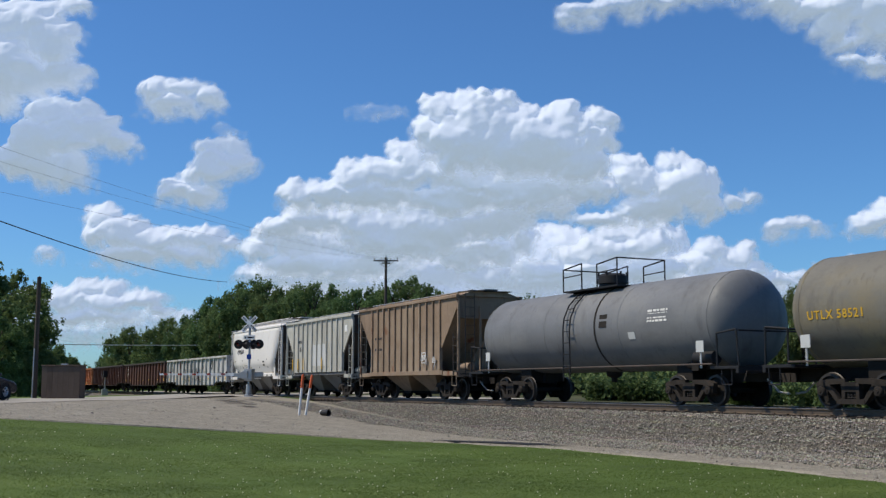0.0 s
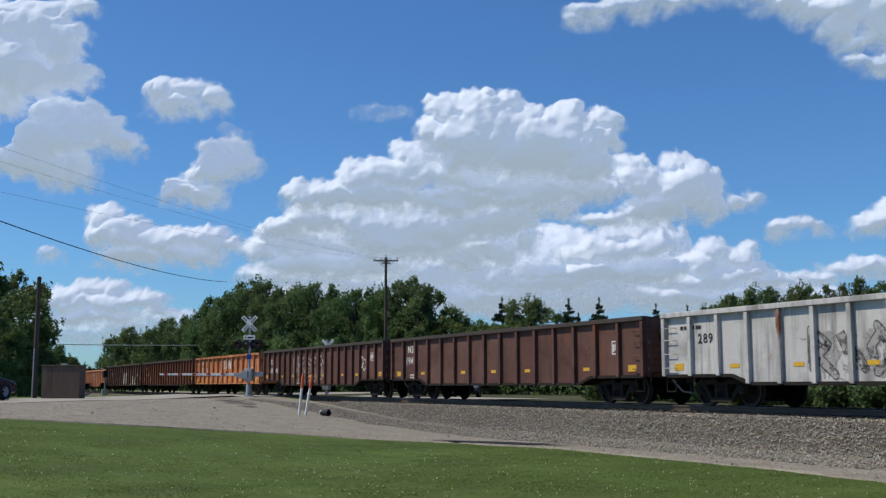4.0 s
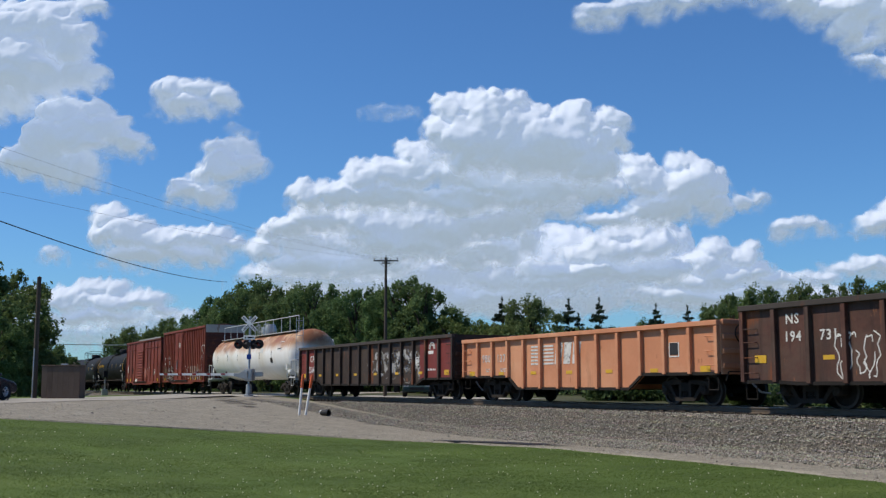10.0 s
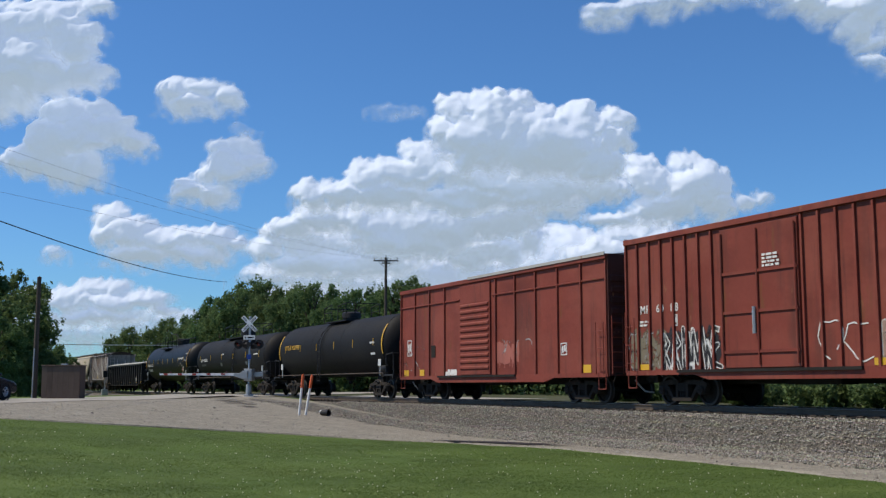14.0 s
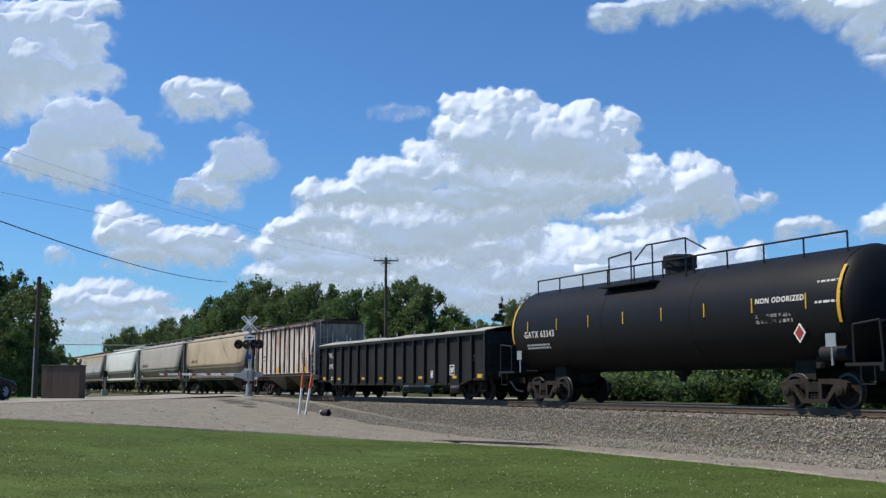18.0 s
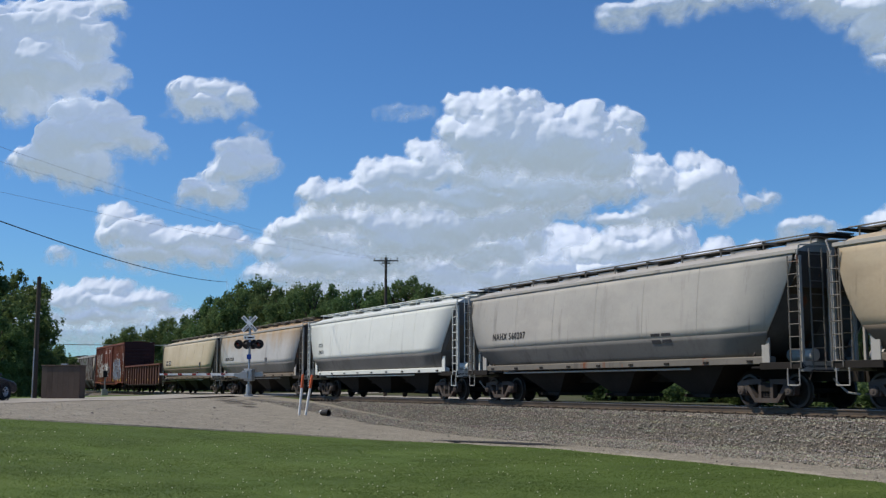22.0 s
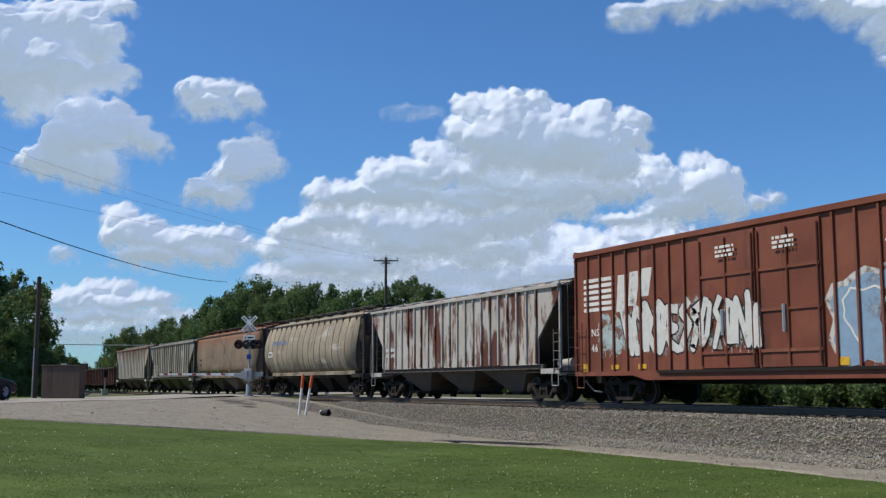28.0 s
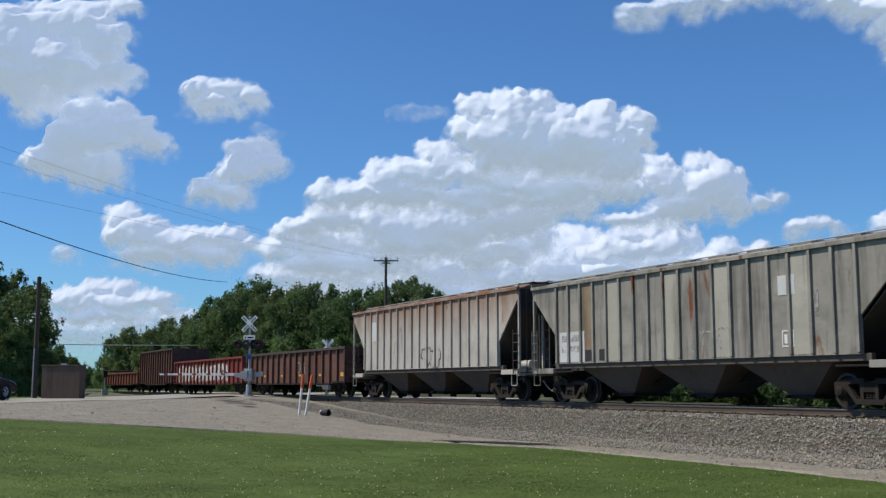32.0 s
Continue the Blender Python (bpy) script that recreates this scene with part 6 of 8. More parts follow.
P_RUSTWHITE = mat("peeling_pinkish_white_paint", (0.54, 0.49, 0.455), 0.7, 0, 0.12, 2.0, 0.12,
                  [((0.34, 0.20, 0.15), (0.6, 0.6, 0.35), 0.52, 0.68), ((0.05, 0.04, 0.036), (2.6, 2.6, 0.35), 0.56, 0.66), ((0.10, 0.045, 0.03), (5.0, 5.0, 0.6), 0.60, 0.68), ((0.06, 0.045, 0.04), (3.2, 3.2, 0.6), 0.38, 0.56, (3.3, 3.9))])
P_TAN = paint("tan_hopper_paint", (0.42, 0.34, 0.24), 0.0, 0.3, 0.6, None, 0.08, (0.47, 0.405, 0.30))
P_GREYHOP = paint("dusty_grey_hopper_paint", (0.375, 0.36, 0.335), 0.0, 0.22, 0.6, None, 0.08, (0.42, 0.395, 0.36))
P_BRIGHT = paint("bright_white_hopper_paint", (0.62, 0.64, 0.61), 0.0, 0.12, 0.5, None, 0.05)
P_GREYRUST = paint("grey_hopper_paint_with_rust_film", (0.42, 0.42, 0.42), 0.0, 0.3, 0.6, (2.7, 4.1), 0.08, None, (0.36, 0.255, 0.15))
P_CREAM = paint("cream_hopper_paint", (0.49, 0.42, 0.305), 0.0, 0.25, 0.6, None, 0.07, (0.53, 0.465, 0.36))
# darker paints for down-facing lower sides and bays: their shade as colour
P_LOWTAN = paint("tan_shade_lower_side", (0.165, 0.135, 0.105), 0.0, 0.35, 0.7)
P_LOWDARK = paint("grey_shade_lower_side", (0.16, 0.155, 0.15), 0.0, 0.4, 0.7)
P_PEEL = mat("white_paint_peeling_to_brown_rust", (0.43, 0.41, 0.375), 0.7, 0, 0.12, 2.0, 0.12,
             [((0.30, 0.27, 0.23), (0.8, 0.8, 0.5), 0.5, 0.75), ((0.095, 0.036, 0.024), (0.75, 0.75, 0.30), 0.50, 0.56), ((0.15, 0.065, 0.04), (2.6, 2.6, 0.5), 0.58, 0.64), ((0.07, 0.05, 0.04), (6, 6, 0.4), 0.60, 0.75)])
P_DUSTTAN = mat("dust_tan_hopper_paint", (0.270, 0.232, 0.172), 0.75, 0, 0.14, 2.0, 0.12,
                [((0.33, 0.29, 0.215), (0.5, 0.5, 0.7), 0.45, 0.7), ((0.10, 0.085, 0.066), (0.9, 0.9, 0.5), 0.40, 0.62, (2.6, 1.7)), ((0.075, 0.063, 0.05), (4.5, 4.5, 0.4), 0.56, 0.70), ((0.40, 0.39, 0.36), (0.35, 0.35, 1.6), 0.60, 0.72)])
P_RUSTTAN = paint("rust_brown_hopper_paint", (0.200, 0.150, 0.108), 0.06, 0.5, 0.75, (3.1, 4.4), 0.12, (0.235, 0.185, 0.135), (0.23, 0.095, 0.048))
P_GREYRIB = paint("weathered_grey_hopper_paint", (0.265, 0.252, 0.220), 0.13, 0.72, 0.65, None, 0.12, (0.32, 0.305, 0.265))
P_TANPATCH = paint("rust_tan_patch_paint", (0.25, 0.19, 0.125), 0.1, 0.4, 0.7)
P_PALEPATCH = paint("pale_primer_patch", (0.38, 0.365, 0.31), 0.0, 0.3, 0.7)
P_RUSTTOP = paint("grey_white_paint_with_rusty_top", (0.44, 0.415, 0.37), 0.10, 0.4, 0.7, (2.7, 4.5), 0.10, None, (0.20, 0.10, 0.055))
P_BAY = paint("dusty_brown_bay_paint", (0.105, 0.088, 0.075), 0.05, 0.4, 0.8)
P_RUNG = paint("dusty_ladder_paint", (0.17, 0.155, 0.135), 0.05, 0.3, 0.7)
# dark paint carrying the shade of recessed ends; also used on dark fittings
P_SHADE = paint("shade_dark_end_paint", (0.075, 0.063, 0.055), 0.1, 0.4, 0.8)

G = GAPS
M_LOWTEXT = mat("grey_stencil", (0.12, 0.13, 0.13), 0.7, 0, 0.15, 4, 0)
# 1, 2: grey tank cars
c, lb, r, z = tank_car("grey tank car with ochre-stained upper shell", G[0], G[1], P_YELLOWGREY, 1.42, 2.42)
lettering("UTLX 58521", 0.30, M_YELLOW, c, -lb + 1.6, -r - 0.02, 2.18)
c, lb, r, z = tank_car("grey tank car with domed platform and side ladder", G[1], G[2], P_GREYTANK, 1.42, 2.44)
plate(c, "repair_patch", 1.4, 2.62, 0.42, 0.42, -r - 0.01, M_UNDER, "dark square patch")
bars(c, 4.2, 2.65, 0.95, 0.42, 4, -r - 0.01, M_CHALK)
plate(c, "stencil_panel", 2.9, 2.1, 0.34, 0.22, -r + 0.02, M_PLACARD)
part("dark_seam", Geo().spin([(0.9, r + 0.004), (0.9, r + 0.014), (0.98, r + 0.014), (0.98, r + 0.004)], 40, "x", (0, 0, z)), M_UNDER, c, smooth=True)
# 3: brown ribbed hopper
c, lb = hopper_ribbed("brown dusty covered hopper car with ribbed sides", G[2], G[3], P_BROWNHOP, 4.18, 4.55, 11, 2, 1.55, 0.4, P_BROWNHOP, P_BROWNHOP, None, 1.18)
bars(c, -lb + 2.35, 2.75, 0.9, 0.16, 1, -1.46, M_DARKTEXT)
bars(c, -lb + 2.35, 2.25, 0.9, 0.16, 1, -1.46, M_DARKTEXT)
tag_lines(c, 1.6, 3.2, 1.35, 1.85, -1.53, M_SPRAYGREY, 4, 0.10, 31)
plate(c, "stencil_panel", lb - 3.1, 1.75, 0.42, 0.46, -1.525, M_CHALK)
plate(c, "stencil_panel", lb - 2.1, 1.62, 0.3, 0.18, -1.525, M_CHALK)
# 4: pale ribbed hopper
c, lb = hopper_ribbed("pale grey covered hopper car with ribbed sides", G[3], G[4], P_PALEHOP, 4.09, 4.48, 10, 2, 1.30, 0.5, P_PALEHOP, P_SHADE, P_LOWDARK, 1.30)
lettering("011", 0.36, M_DARKTEXT, c, -lb + 2.35, -1.46, 2.45)
bars(c, -lb + 2.4, 3.0, 0.9, 0.22, 1, -1.46, M_DARKTEXT)
plate(c, "repaint_panel", 0.2, 2.2, 2.2, 1.15, -1.452, M_PLACARD, "lighter repainted square")
for x in (-lb + 1.35, -lb + 2.25, -lb + 3.15, 0.9):
    plate(c, "reflector", x, 1.75, 0.10, 0.62, -1.53, M_YELLOW)
plate(c, "stencil_panel", lb - 0.9, 3.45, 0.32, 0.34, -1.46, M_WHITE)
# 5: white smooth hopper
c, lb = hopper_smooth("clean white covered hopper car with smooth sides and roof railing", G[4], G[5], P_WHITEHOP, 4.1, 4.55, 2, 1.05, 0.10, 1.32, P_WHITEHOP, P_SHADE, P_LOWDARK, None, False)
lettering("AOKX", 0.42, M_DARKTEXT, c, -lb + 1.75, -1.62, 3.15)
lettering("499034", 0.42, M_DARKTEXT, c, -lb + 1.75, -1.64, 2.62)
tag_lines(c, -lb + 2.6, -lb + 4.2, 1.45, 1.9, -1.60, M_SPRAYGREY, 5, 0.05, 5)
for k in range(6):
    x = -lb + 1.25 + k * 1.75
    plate(c, "tie_slot", x, 1.95, 0.07, 0.55, -1.64, M_DARKTEXT)
plate(c, "stencil_panel", lb - 3.2, 1.95, 0.35, 0.30, -1.63, M_DARKTEXT)
# 6: chipped white gondola
c, lb, tx = gondola("chipped white gondola car with faded graffiti on its ribbed side", G[5], G[6], P_WHITEGON, 2.66, 0.60, 0.82, 16)
lettering("289", 0.34, M_DARKTEXT, c, -lb + 1.55, -1.44, 1.75)
bars(c, -lb + 1.2, 2.2, 0.9, 0.16, 1, -1.44, M_DARKTEXT)
reflectors(c, lb, -1.436, 1.10, 8)
tag_fill(c, -3.6, 0.3, 0.85, 1.9, -1.434, M_SPRAYGREY, 5, 61)
tag_piece(c, -3.8, 2.6, 0.8, 1.95, -1.437, M_SPRAYGREY, M_SPRAYBLACK, 7, 63, 0.20, 0.03)
tag_lines(c, -4.2, 4.2, 0.85, 1.9, -1.441, M_SPRAYGREY, 14, 0.04, 64)
tag_fill(c, 0.6, 4.0, 0.85, 1.5, -1.4345, M_SPRAYGREY, 5, 65)
part("dark_ring", Geo().pipe([(5.0 + 0.22 * math.cos(k * math.tau / 14), -1.44, 2.05 + 0.3 * math.sin(k * math.tau / 14)) for k in range(15)], 0.035, 5), M_DARKTEXT, c)
plate(c, "stencil_panel", lb - 1.9, 1.35, 0.62, 0.32, -1.437, M_DARKTEXT)
# 7: brown gondola
c, lb, tx = gondola("dark brown gondola car with white stencilled number", G[6], G[7], P_BROWNGON, 2.66, 0.60, 0.82, 15, chord=P_CHORD)
lettering("NS", 0.40, M_CHALK, c, -lb + 1.65, -1.44, 2.0)
lettering("1949", 0.40, M_CHALK, c, -lb + 1.65, -1.44, 1.5)
bars(c, -lb + 2.1, 0.98, 0.35, 0.22, 2, -1.44, M_CHALK)
reflectors(c, lb, -1.436, 1.10, 7)
plate(c, "stencil_panel", lb - 1.6, 1.75, 0.30, 0.42, -1.437, M_CHALK)
# 8: brown gondola with white tag
c, lb, tx = gondola("dark brown gondola car with white outline graffiti", G[7], G[8], P_BROWNGON, 2.68, 0.60, 0.84, 19, chord=P_CHORD)
lettering("CR", 0.38, M_CHALK, c, -lb + 1.35, -1.44, 1.85)
lettering("598989", 0.36, M_CHALK, c, -lb + 1.35, -1.44, 1.32)
reflectors(c, lb, -1.436, 1.12, 8)
tag_piece(c, -3.9, 1.2, 0.78, 2.05, -1.434, P_BROWNGON, M_CHALK, 5, 82, 0.20, 0.035)
plate(c, "stencil_panel", lb - 1.55, 1.95, 0.42, 0.38, -1.437, M_CHALK)
tag_lines(c, lb - 3.1, lb - 2.3, 1.35, 2.05, -1.438, M_CHALK, 2, 0.06, 84)
# 9: streaked orange gondola
c, lb, tx = gondola("orange gondola car streaked with rust, with a mid-side rail", G[8], G[9], P_ORANGEGON, 2.63, 0.72, 0.72, 13, chord=P_ORANGEGON, lower_band=P_ORANGEGON)
lettering("NS", 0.32, M_CHALK, c, -lb + 1.75, -1.44, 2.1)
lettering("998121", 0.34, M_CHALK, c, -lb + 1.75, -1.44, 1.6)
for k in range(5):
    plate(c, "logo_bar", -0.6, 1.75 + 0.13 * k, 0.9, 0.07, -1.436, M_FADED)
for k in range(3):
    x = 0.1 + 0.5 * k
    part("faded_logo", Geo().slab([(x, 1.72), (x + 0.34, 1.72), (x + 0.46, 2.38), (x + 0.08, 2.38)], -1.438, -1.434), M_FADED, c)
plate(c, "stencil_panel", lb - 1.9, 1.55, 0.34, 0.36, -1.437, M_CHALK)
reflectors(c, lb, -1.505, 0.95, 8)
# 10: red-brown gondola
c, lb, tx = gondola("red-brown gondola car with worn paint", G[9], G[10], P_REDGON, 2.66, 0.62, 0.70, 20, chord=P_CHORD, taper=7.0)
lettering("NS", 0.36, M_CHALK, c, -lb + 1.4, -1.44, 1.95)
lettering("194902", 0.34, M_CHALK, c, -lb + 1.4, -1.44, 1.5)
reflectors(c, lb, -1.436, 1.15, 7)
tag_lines(c, -lb + 0.2, -lb + 0.9, 1.5, 2.1, -1.438, M_SPRAYGREY, 2, 0.05, 101)
tag_fill(c, -lb + 2.9, -lb + 3.3, 0.9, 1.4, -1.436, M_SPRAYGREY, 1, 103)
tag_lines(c, lb - 2.1, lb - 0.9, 1.15, 2.0, -1.438, M_SPRAYGREY, 2, 0.06, 102)
# 11: brown gondola with white and grey graffiti
c, lb, tx = gondola("brown gondola car with runny white graffiti", G[10], G[11], P_SOOTGON, 2.66, 0.60, 0.64, 16, chord=P_CHORD, taper=7.5)
lettering("NS", 0.32, M_CHALK, c, -lb + 1.35, -1.44, 2.12)
lettering("194731", 0.32, M_CHALK, c, -lb + 1.35, -1.44, 1.68)
reflectors(c, lb, -1.436, 1.25, 8)
tag_fill(c, 0.0, 2.3, 0.68, 1.95, -1.434, M_SPRAYWHITE, 4, 111)
tag_piece(c, 0.1, 2.3, 0.72, 1.9, -1.4375, M_SPRAYWHITE, M_SPRAYGREY, 4, 116, 0.2, 0.04)
tag_fill(c, 3.9, 6.2, 0.68, 1.5, -1.434, M_SPRAYGREY, 4, 112)
tag_piece(c, 3.9, 6.2, 0.70, 1.5, -1.437, M_SPRAYGREY, M_CHALK, 4, 113, 0.22, 0.03)
tag_lines(c, -6.2, -4.9, 0.85, 1.95, -1.438, M_CHALK, 6, 0.030, 114)
tag_lines(c, -2.4, -1.6, 1.0, 1.6, -1.438, M_SPRAYGREY, 1, 0.07, 115)
plate(c, "stencil_panel", lb - 2.3, 1.55, 0.36, 0.36, -1.437, M_CHALK)
# 12: faded orange fishbelly gondola
c, lb, tx = gondola("faded orange gondola car with deep fishbelly sides and a white logo", G[11], G[12], P_ORANGECLEAN, 2.36, 0.45, 0.88, 13, taper=3.4, chord=P_ORANGECLEAN)
for k in range(6):
    plate(c, "logo_bar", -1.7, 1.33 + 0.12 * k, 1.5, 0.065, -1.436, M_FADED)
for k in range(3):
    x = -0.9 + 0.55 * k
    part("faded_logo", Geo().slab([(x, 1.30), (x + 0.40, 1.30), (x + 0.55, 2.02), (x + 0.10, 2.02)], -1.438, -1.434), M_FADED, c)
lettering("980137", 0.36, M_FADED, c, -lb + 1.75, -1.44, 1.45)
bars(c, -lb + 2.1, 1.15, 0.6, 0.16, 2, -1.436, M_FADED)
bars(c, -lb + 3.2, 1.15, 0.6, 0.16, 2, -1.436, M_FADED)
plate(c, "stencil_panel", lb - 2.0, 1.6, 0.46, 0.42, -1.437, M_CHALK)
plate(c, "stencil_mark", lb - 2.0, 1.63, 0.36, 0.34, -1.441, M_DARKTEXT)
reflectors(c, lb, -1.437, 1.02, 7)
# 13: red gondola with dirty olive middle
c, lb, tx = gondola("oxide-red gondola car with dirty brown middle panels and grey graffiti", G[12], G[13], P_TWOTONE, 2.66, 0.60, 0.84, 15, chord=P_CHORD)
for xa, xb in ((-lb + 0.04, -lb + 2.55), (lb - 3.3, lb - 0.04)):
    part("red_panel", Geo().box(xa, xb, -1.437, -1.431, 0.86, 2.52), P_CRRED, c, "cleaner oxide-red end panel")
lettering("CR", 0.42, M_CHALK, c, -lb + 1.05, -1.445, 1.85)
lettering("55648", 0.40, M_CHALK, c, -lb + 1.05, -1.445, 1.28)
reflectors(c, lb, -1.442, 1.12, 8)
tag_fill(c, 1.1, 6.2, 1.15, 2.15, -1.436, M_SPRAYGREY, 5, 131)
tag_lines(c, 0.2, 1.2, 1.20, 1.75, -1.440, M_SPRAYGREY, 2, 0.05, 132)
tag_lines(c, 1.3, 6.2, 0.85, 1.35, -1.442, M_SPRAYGREY, 6, 0.03, 134)
tag_piece(c, 1.6, 6.2, 1.1, 2.1, -1.4385, M_SPRAYGREY, M_SPRAYBLACK, 5, 136, 0.26, 0.025)
g = Geo()
for rad in (0.18, 0.28):
    pts = [(lb - 2.05 + rad * math.cos(radians(k * 15)), -1.445, 2.10 + rad * math.sin(radians(k * 15))) for k in range(13)]
    for p, q in zip(pts[:-1], pts[1:]):
        g.rod(p, q, 0.028, 4)
part("white_logo", g, M_CHALK, c)
part("logo_bar", Geo().box(lb - 2.42, lb - 1.95, -1.445, -1.438, 1.90, 2.04), M_CHALK, c)
bars(c, lb - 2.2, 1.25, 0.9, 0.12, 1, -1.438, M_CHALK)
plate(c, "stencil_panel", lb - 3.55, 1.62, 0.36, 0.34, -1.438, M_CHALK)
tag_lines(c, lb - 3.75, lb - 3.35, 0.85, 1.3, -1.440, M_SPRAYGREY, 2, 0.03, 135)
# 14: white tank with rusted top
c, lb, r, z = tank_car("white tank car with heavily rusted top and full-length railing", G[13], G[14], P_RUSTYTANK, 1.47, 2.43, "pipes", True, None, False, 0, None, paint("pale_platform_paint", (0.50, 0.51, 0.51), 0.1, 0.3))
for k in range(6):
    plate(c, "stay_tab", -lb + 2.7 + k * 2.5, 2.45, 0.06, 0.42, -r - 0.006, M_UNDER)
plate(c, "label", 3.3, 2.75, 0.6, 0.28, -r + 0.04, M_PLACARD)
plate(c, "repair_patch", 5.3, 2.1, 0.45, 0.3, -r + 0.03, M_UNDER)
plate(c, "stencil_panel", lb - 3.0, 2.95, 0.9, 0.55, -r + 0.07, M_PLACARD)
bars(c, lb - 3.0, 2.95, 0.8, 0.45, 4, -r + 0.06, M_DARKTEXT)
part("valve_housing", Geo().spin([(z + r, 0.35), (z + r + 0.35, 0.42), (z + r + 0.65, 0.30), (z + r + 0.66, 0)], 16, "z", (0.4, 0, 0)), M_GALV, c, smooth=True)
part("loading_arch", Geo().pipe([(-1.0, -0.6, z + r - 0.1), (-1.0, -0.6, z + r + 0.55), (0.0, -0.6, z + r + 0.62), (0.0, -0.6, z + r)], 0.035, 6).pipe([(0.9, -0.6, z + r - 0.1), (0.9, -0.6, z + r + 0.6), (1.9, -0.6, z + r + 0.6), (1.9, -0.6, z + r)], 0.035, 6), M_GALV, c)
ladder(c, "end_ladder", lb - 0.35, -1.1, 1.1, z + r + 0.6, 0.42, M_GALV, "y", 8)
# 15: tall red boxcar
c, lb = boxcar("tall red boxcar with plug door, graffiti and white end cap", G[14], G[15], P_BOXRED, 5.03, 0.92, 25, (-2.75, 0.2), P_BOXDARK, P_BOXRED, end_cap=P_ROOFGREY)
lettering("MR", 0.34, M_CHALK, c, -lb + 0.70, -1.46, 2.72)
lettering("60", 0.34, M_CHALK, c, -lb + 1.48, -1.46, 2.72)
lettering("88", 0.34, M_CHALK, c, -lb + 2.15, -1.46, 2.72)
bars(c, -lb + 0.9, 2.42, 0.45, 0.2, 2, -1.46, M_CHALK)
plate(c, "stencil_panel", -lb + 2.35, 2.45, 0.24, 0.34, -1.46, M_CHALK)
tag_fill(c, -lb + 0.2, -5.2, 0.95, 2.25, -1.453, spray("spray_olive_grey", (0.20, 0.17, 0.12), 0.8), 3, 151)
tag_lines(c, -lb + 0.2, -5.3, 1.0, 2.2, -1.462, M_SPRAYGREY, 4, 0.035, 158)
tag_fill(c, -5.3, -2.9, 0.95, 2.2, -1.4535, M_SPRAYBLACK, 4, 156)
tag_piece(c, -5.4, -2.85, 0.98, 2.2, -1.456, M_SPRAYBLACK, M_CHALK, 6, 152, 0.09, 0.035)
tag_lines(c, 0.5, 2.6, 1.1, 2.2, -1.462, M_CHALK, 2, 0.035, 153)
tag_piece(c, 2.6, lb - 1.5, 1.0, 2.1, -1.456, spray("spray_dusty_pink", (0.36, 0.24, 0.19), 0.9), M_SPRAYWHITE, 6, 154, 0.16, 0.035)
tag_lines(c, lb - 1.0, lb - 0.3, 3.0, 3.6, -1.462, M_CHALK, 1, 0.07, 155)
plate(c, "stencil_panel", lb - 1.15, 1.7, 0.42, 0.46, -1.46, M_CHALK)
bars(c, lb - 1.15, 2.45, 0.4, 0.8, 6, -1.46, M_CHALK)
bars(c, -0.75, 3.8, 0.62, 0.38, 4, -1.565, M_CHALK)
for x in (-lb + 0.9, 2.6, 4.3, lb - 1.15):
    plate(c, "reflector", x, 1.12, 0.45, 0.17, -1.465, M_YELLOW)
# 16: shorter red boxcar
c, lb = boxcar("red boxcar with ribbed sliding door and pale roof edge", G[15], G[16], P_BOXRED, 4.76, 0.88, 11, (-2.2, 0.35), P_BOXDARK, P_ROOFGREY, True, 3.95)
plate(c, "stencil_panel", -lb + 0.9, 2.2, 0.42, 0.7, -1.46, M_CHALK)
part("roof_edge", Geo().box(-1.4, lb, -1.57, -1.545, 4.72, 4.82), P_ROOFGREY, c, "bright metal roof edge")
plate(c, "notice_board", -lb + 3.3, 2.0, 0.4, 0.5, -1.465, M_UNDER)
tag_fill(c, 0.7, 2.4, 1.35, 2.2, -1.456, paint("spray_pink", (0.36, 0.12, 0.09), 0, 0.2), 3, 161)
tag_lines(c, -lb + 0.6, -lb + 2.4, 1.3, 2.2, -1.462, M_SPRAYGREY, 2, 0.05, 162)
tag_lines(c, 0.5, 3.2, 1.5, 2.35, -1.462, M_SPRAYGREY, 3, 0.04, 163)
tag_fill(c, -3.6, -2.5, 0.95, 1.2, -1.458, M_CHALK, 4, 164)
plate(c, "stencil_panel", lb - 2.6, 1.8, 0.38, 0.42, -1.46, M_CHALK)
for x in (-lb + 0.6, -lb + 2.2, lb - 1.2):
    plate(c, "reflector", x, 1.12, 0.45, 0.26, -1.465, M_YELLOW)
# 17, 18, 19: black tank cars
c, lb, r, z = tank_car("dusty black tank car with yellow end bands", G[16], G[17], P_BLACKTANK, 1.50, 2.53, "platform", False, M_YELLOW, True, 6)
lettering("UTLX 950795", 0.36, M_YELLOW, c, -lb + 2.3, -r - 0.02, 2.60)
plate(c, "placard", lb - 2.4, 2.35, 0.55, 0.62, -r + 0.02, M_PLACARD)
c, lb, r, z = tank_car("matt black tank car with white stencils and dome platform", G[17], G[18], P_BLACKTANK, 1.47, 2.47, "black", False, None, True, 6)
lettering("GATX 200055", 0.28, M_CHALK, c, -lb + 2.5, -r - 0.02, 2.32)
bars(c, lb - 2.9, 2.8, 1.0, 0.55, 5, -r + 0.08, M_CHALK)
bars(c, -1.2, 2.75, 0.5, 0.14, 1, -r + 0.03, M_CHALK)
plate(c, "label", -1.6, 2.05, 0.42, 0.20, -r + 0.03, M_LOWTEXT)
plate(c, "label", 4.6, 2.05, 0.42, 0.22, -r + 0.03, M_LOWTEXT)
bars(c, -lb + 3.2, 2.08, 1.2, 0.16, 2, -r + 0.03, M_LOWTEXT)
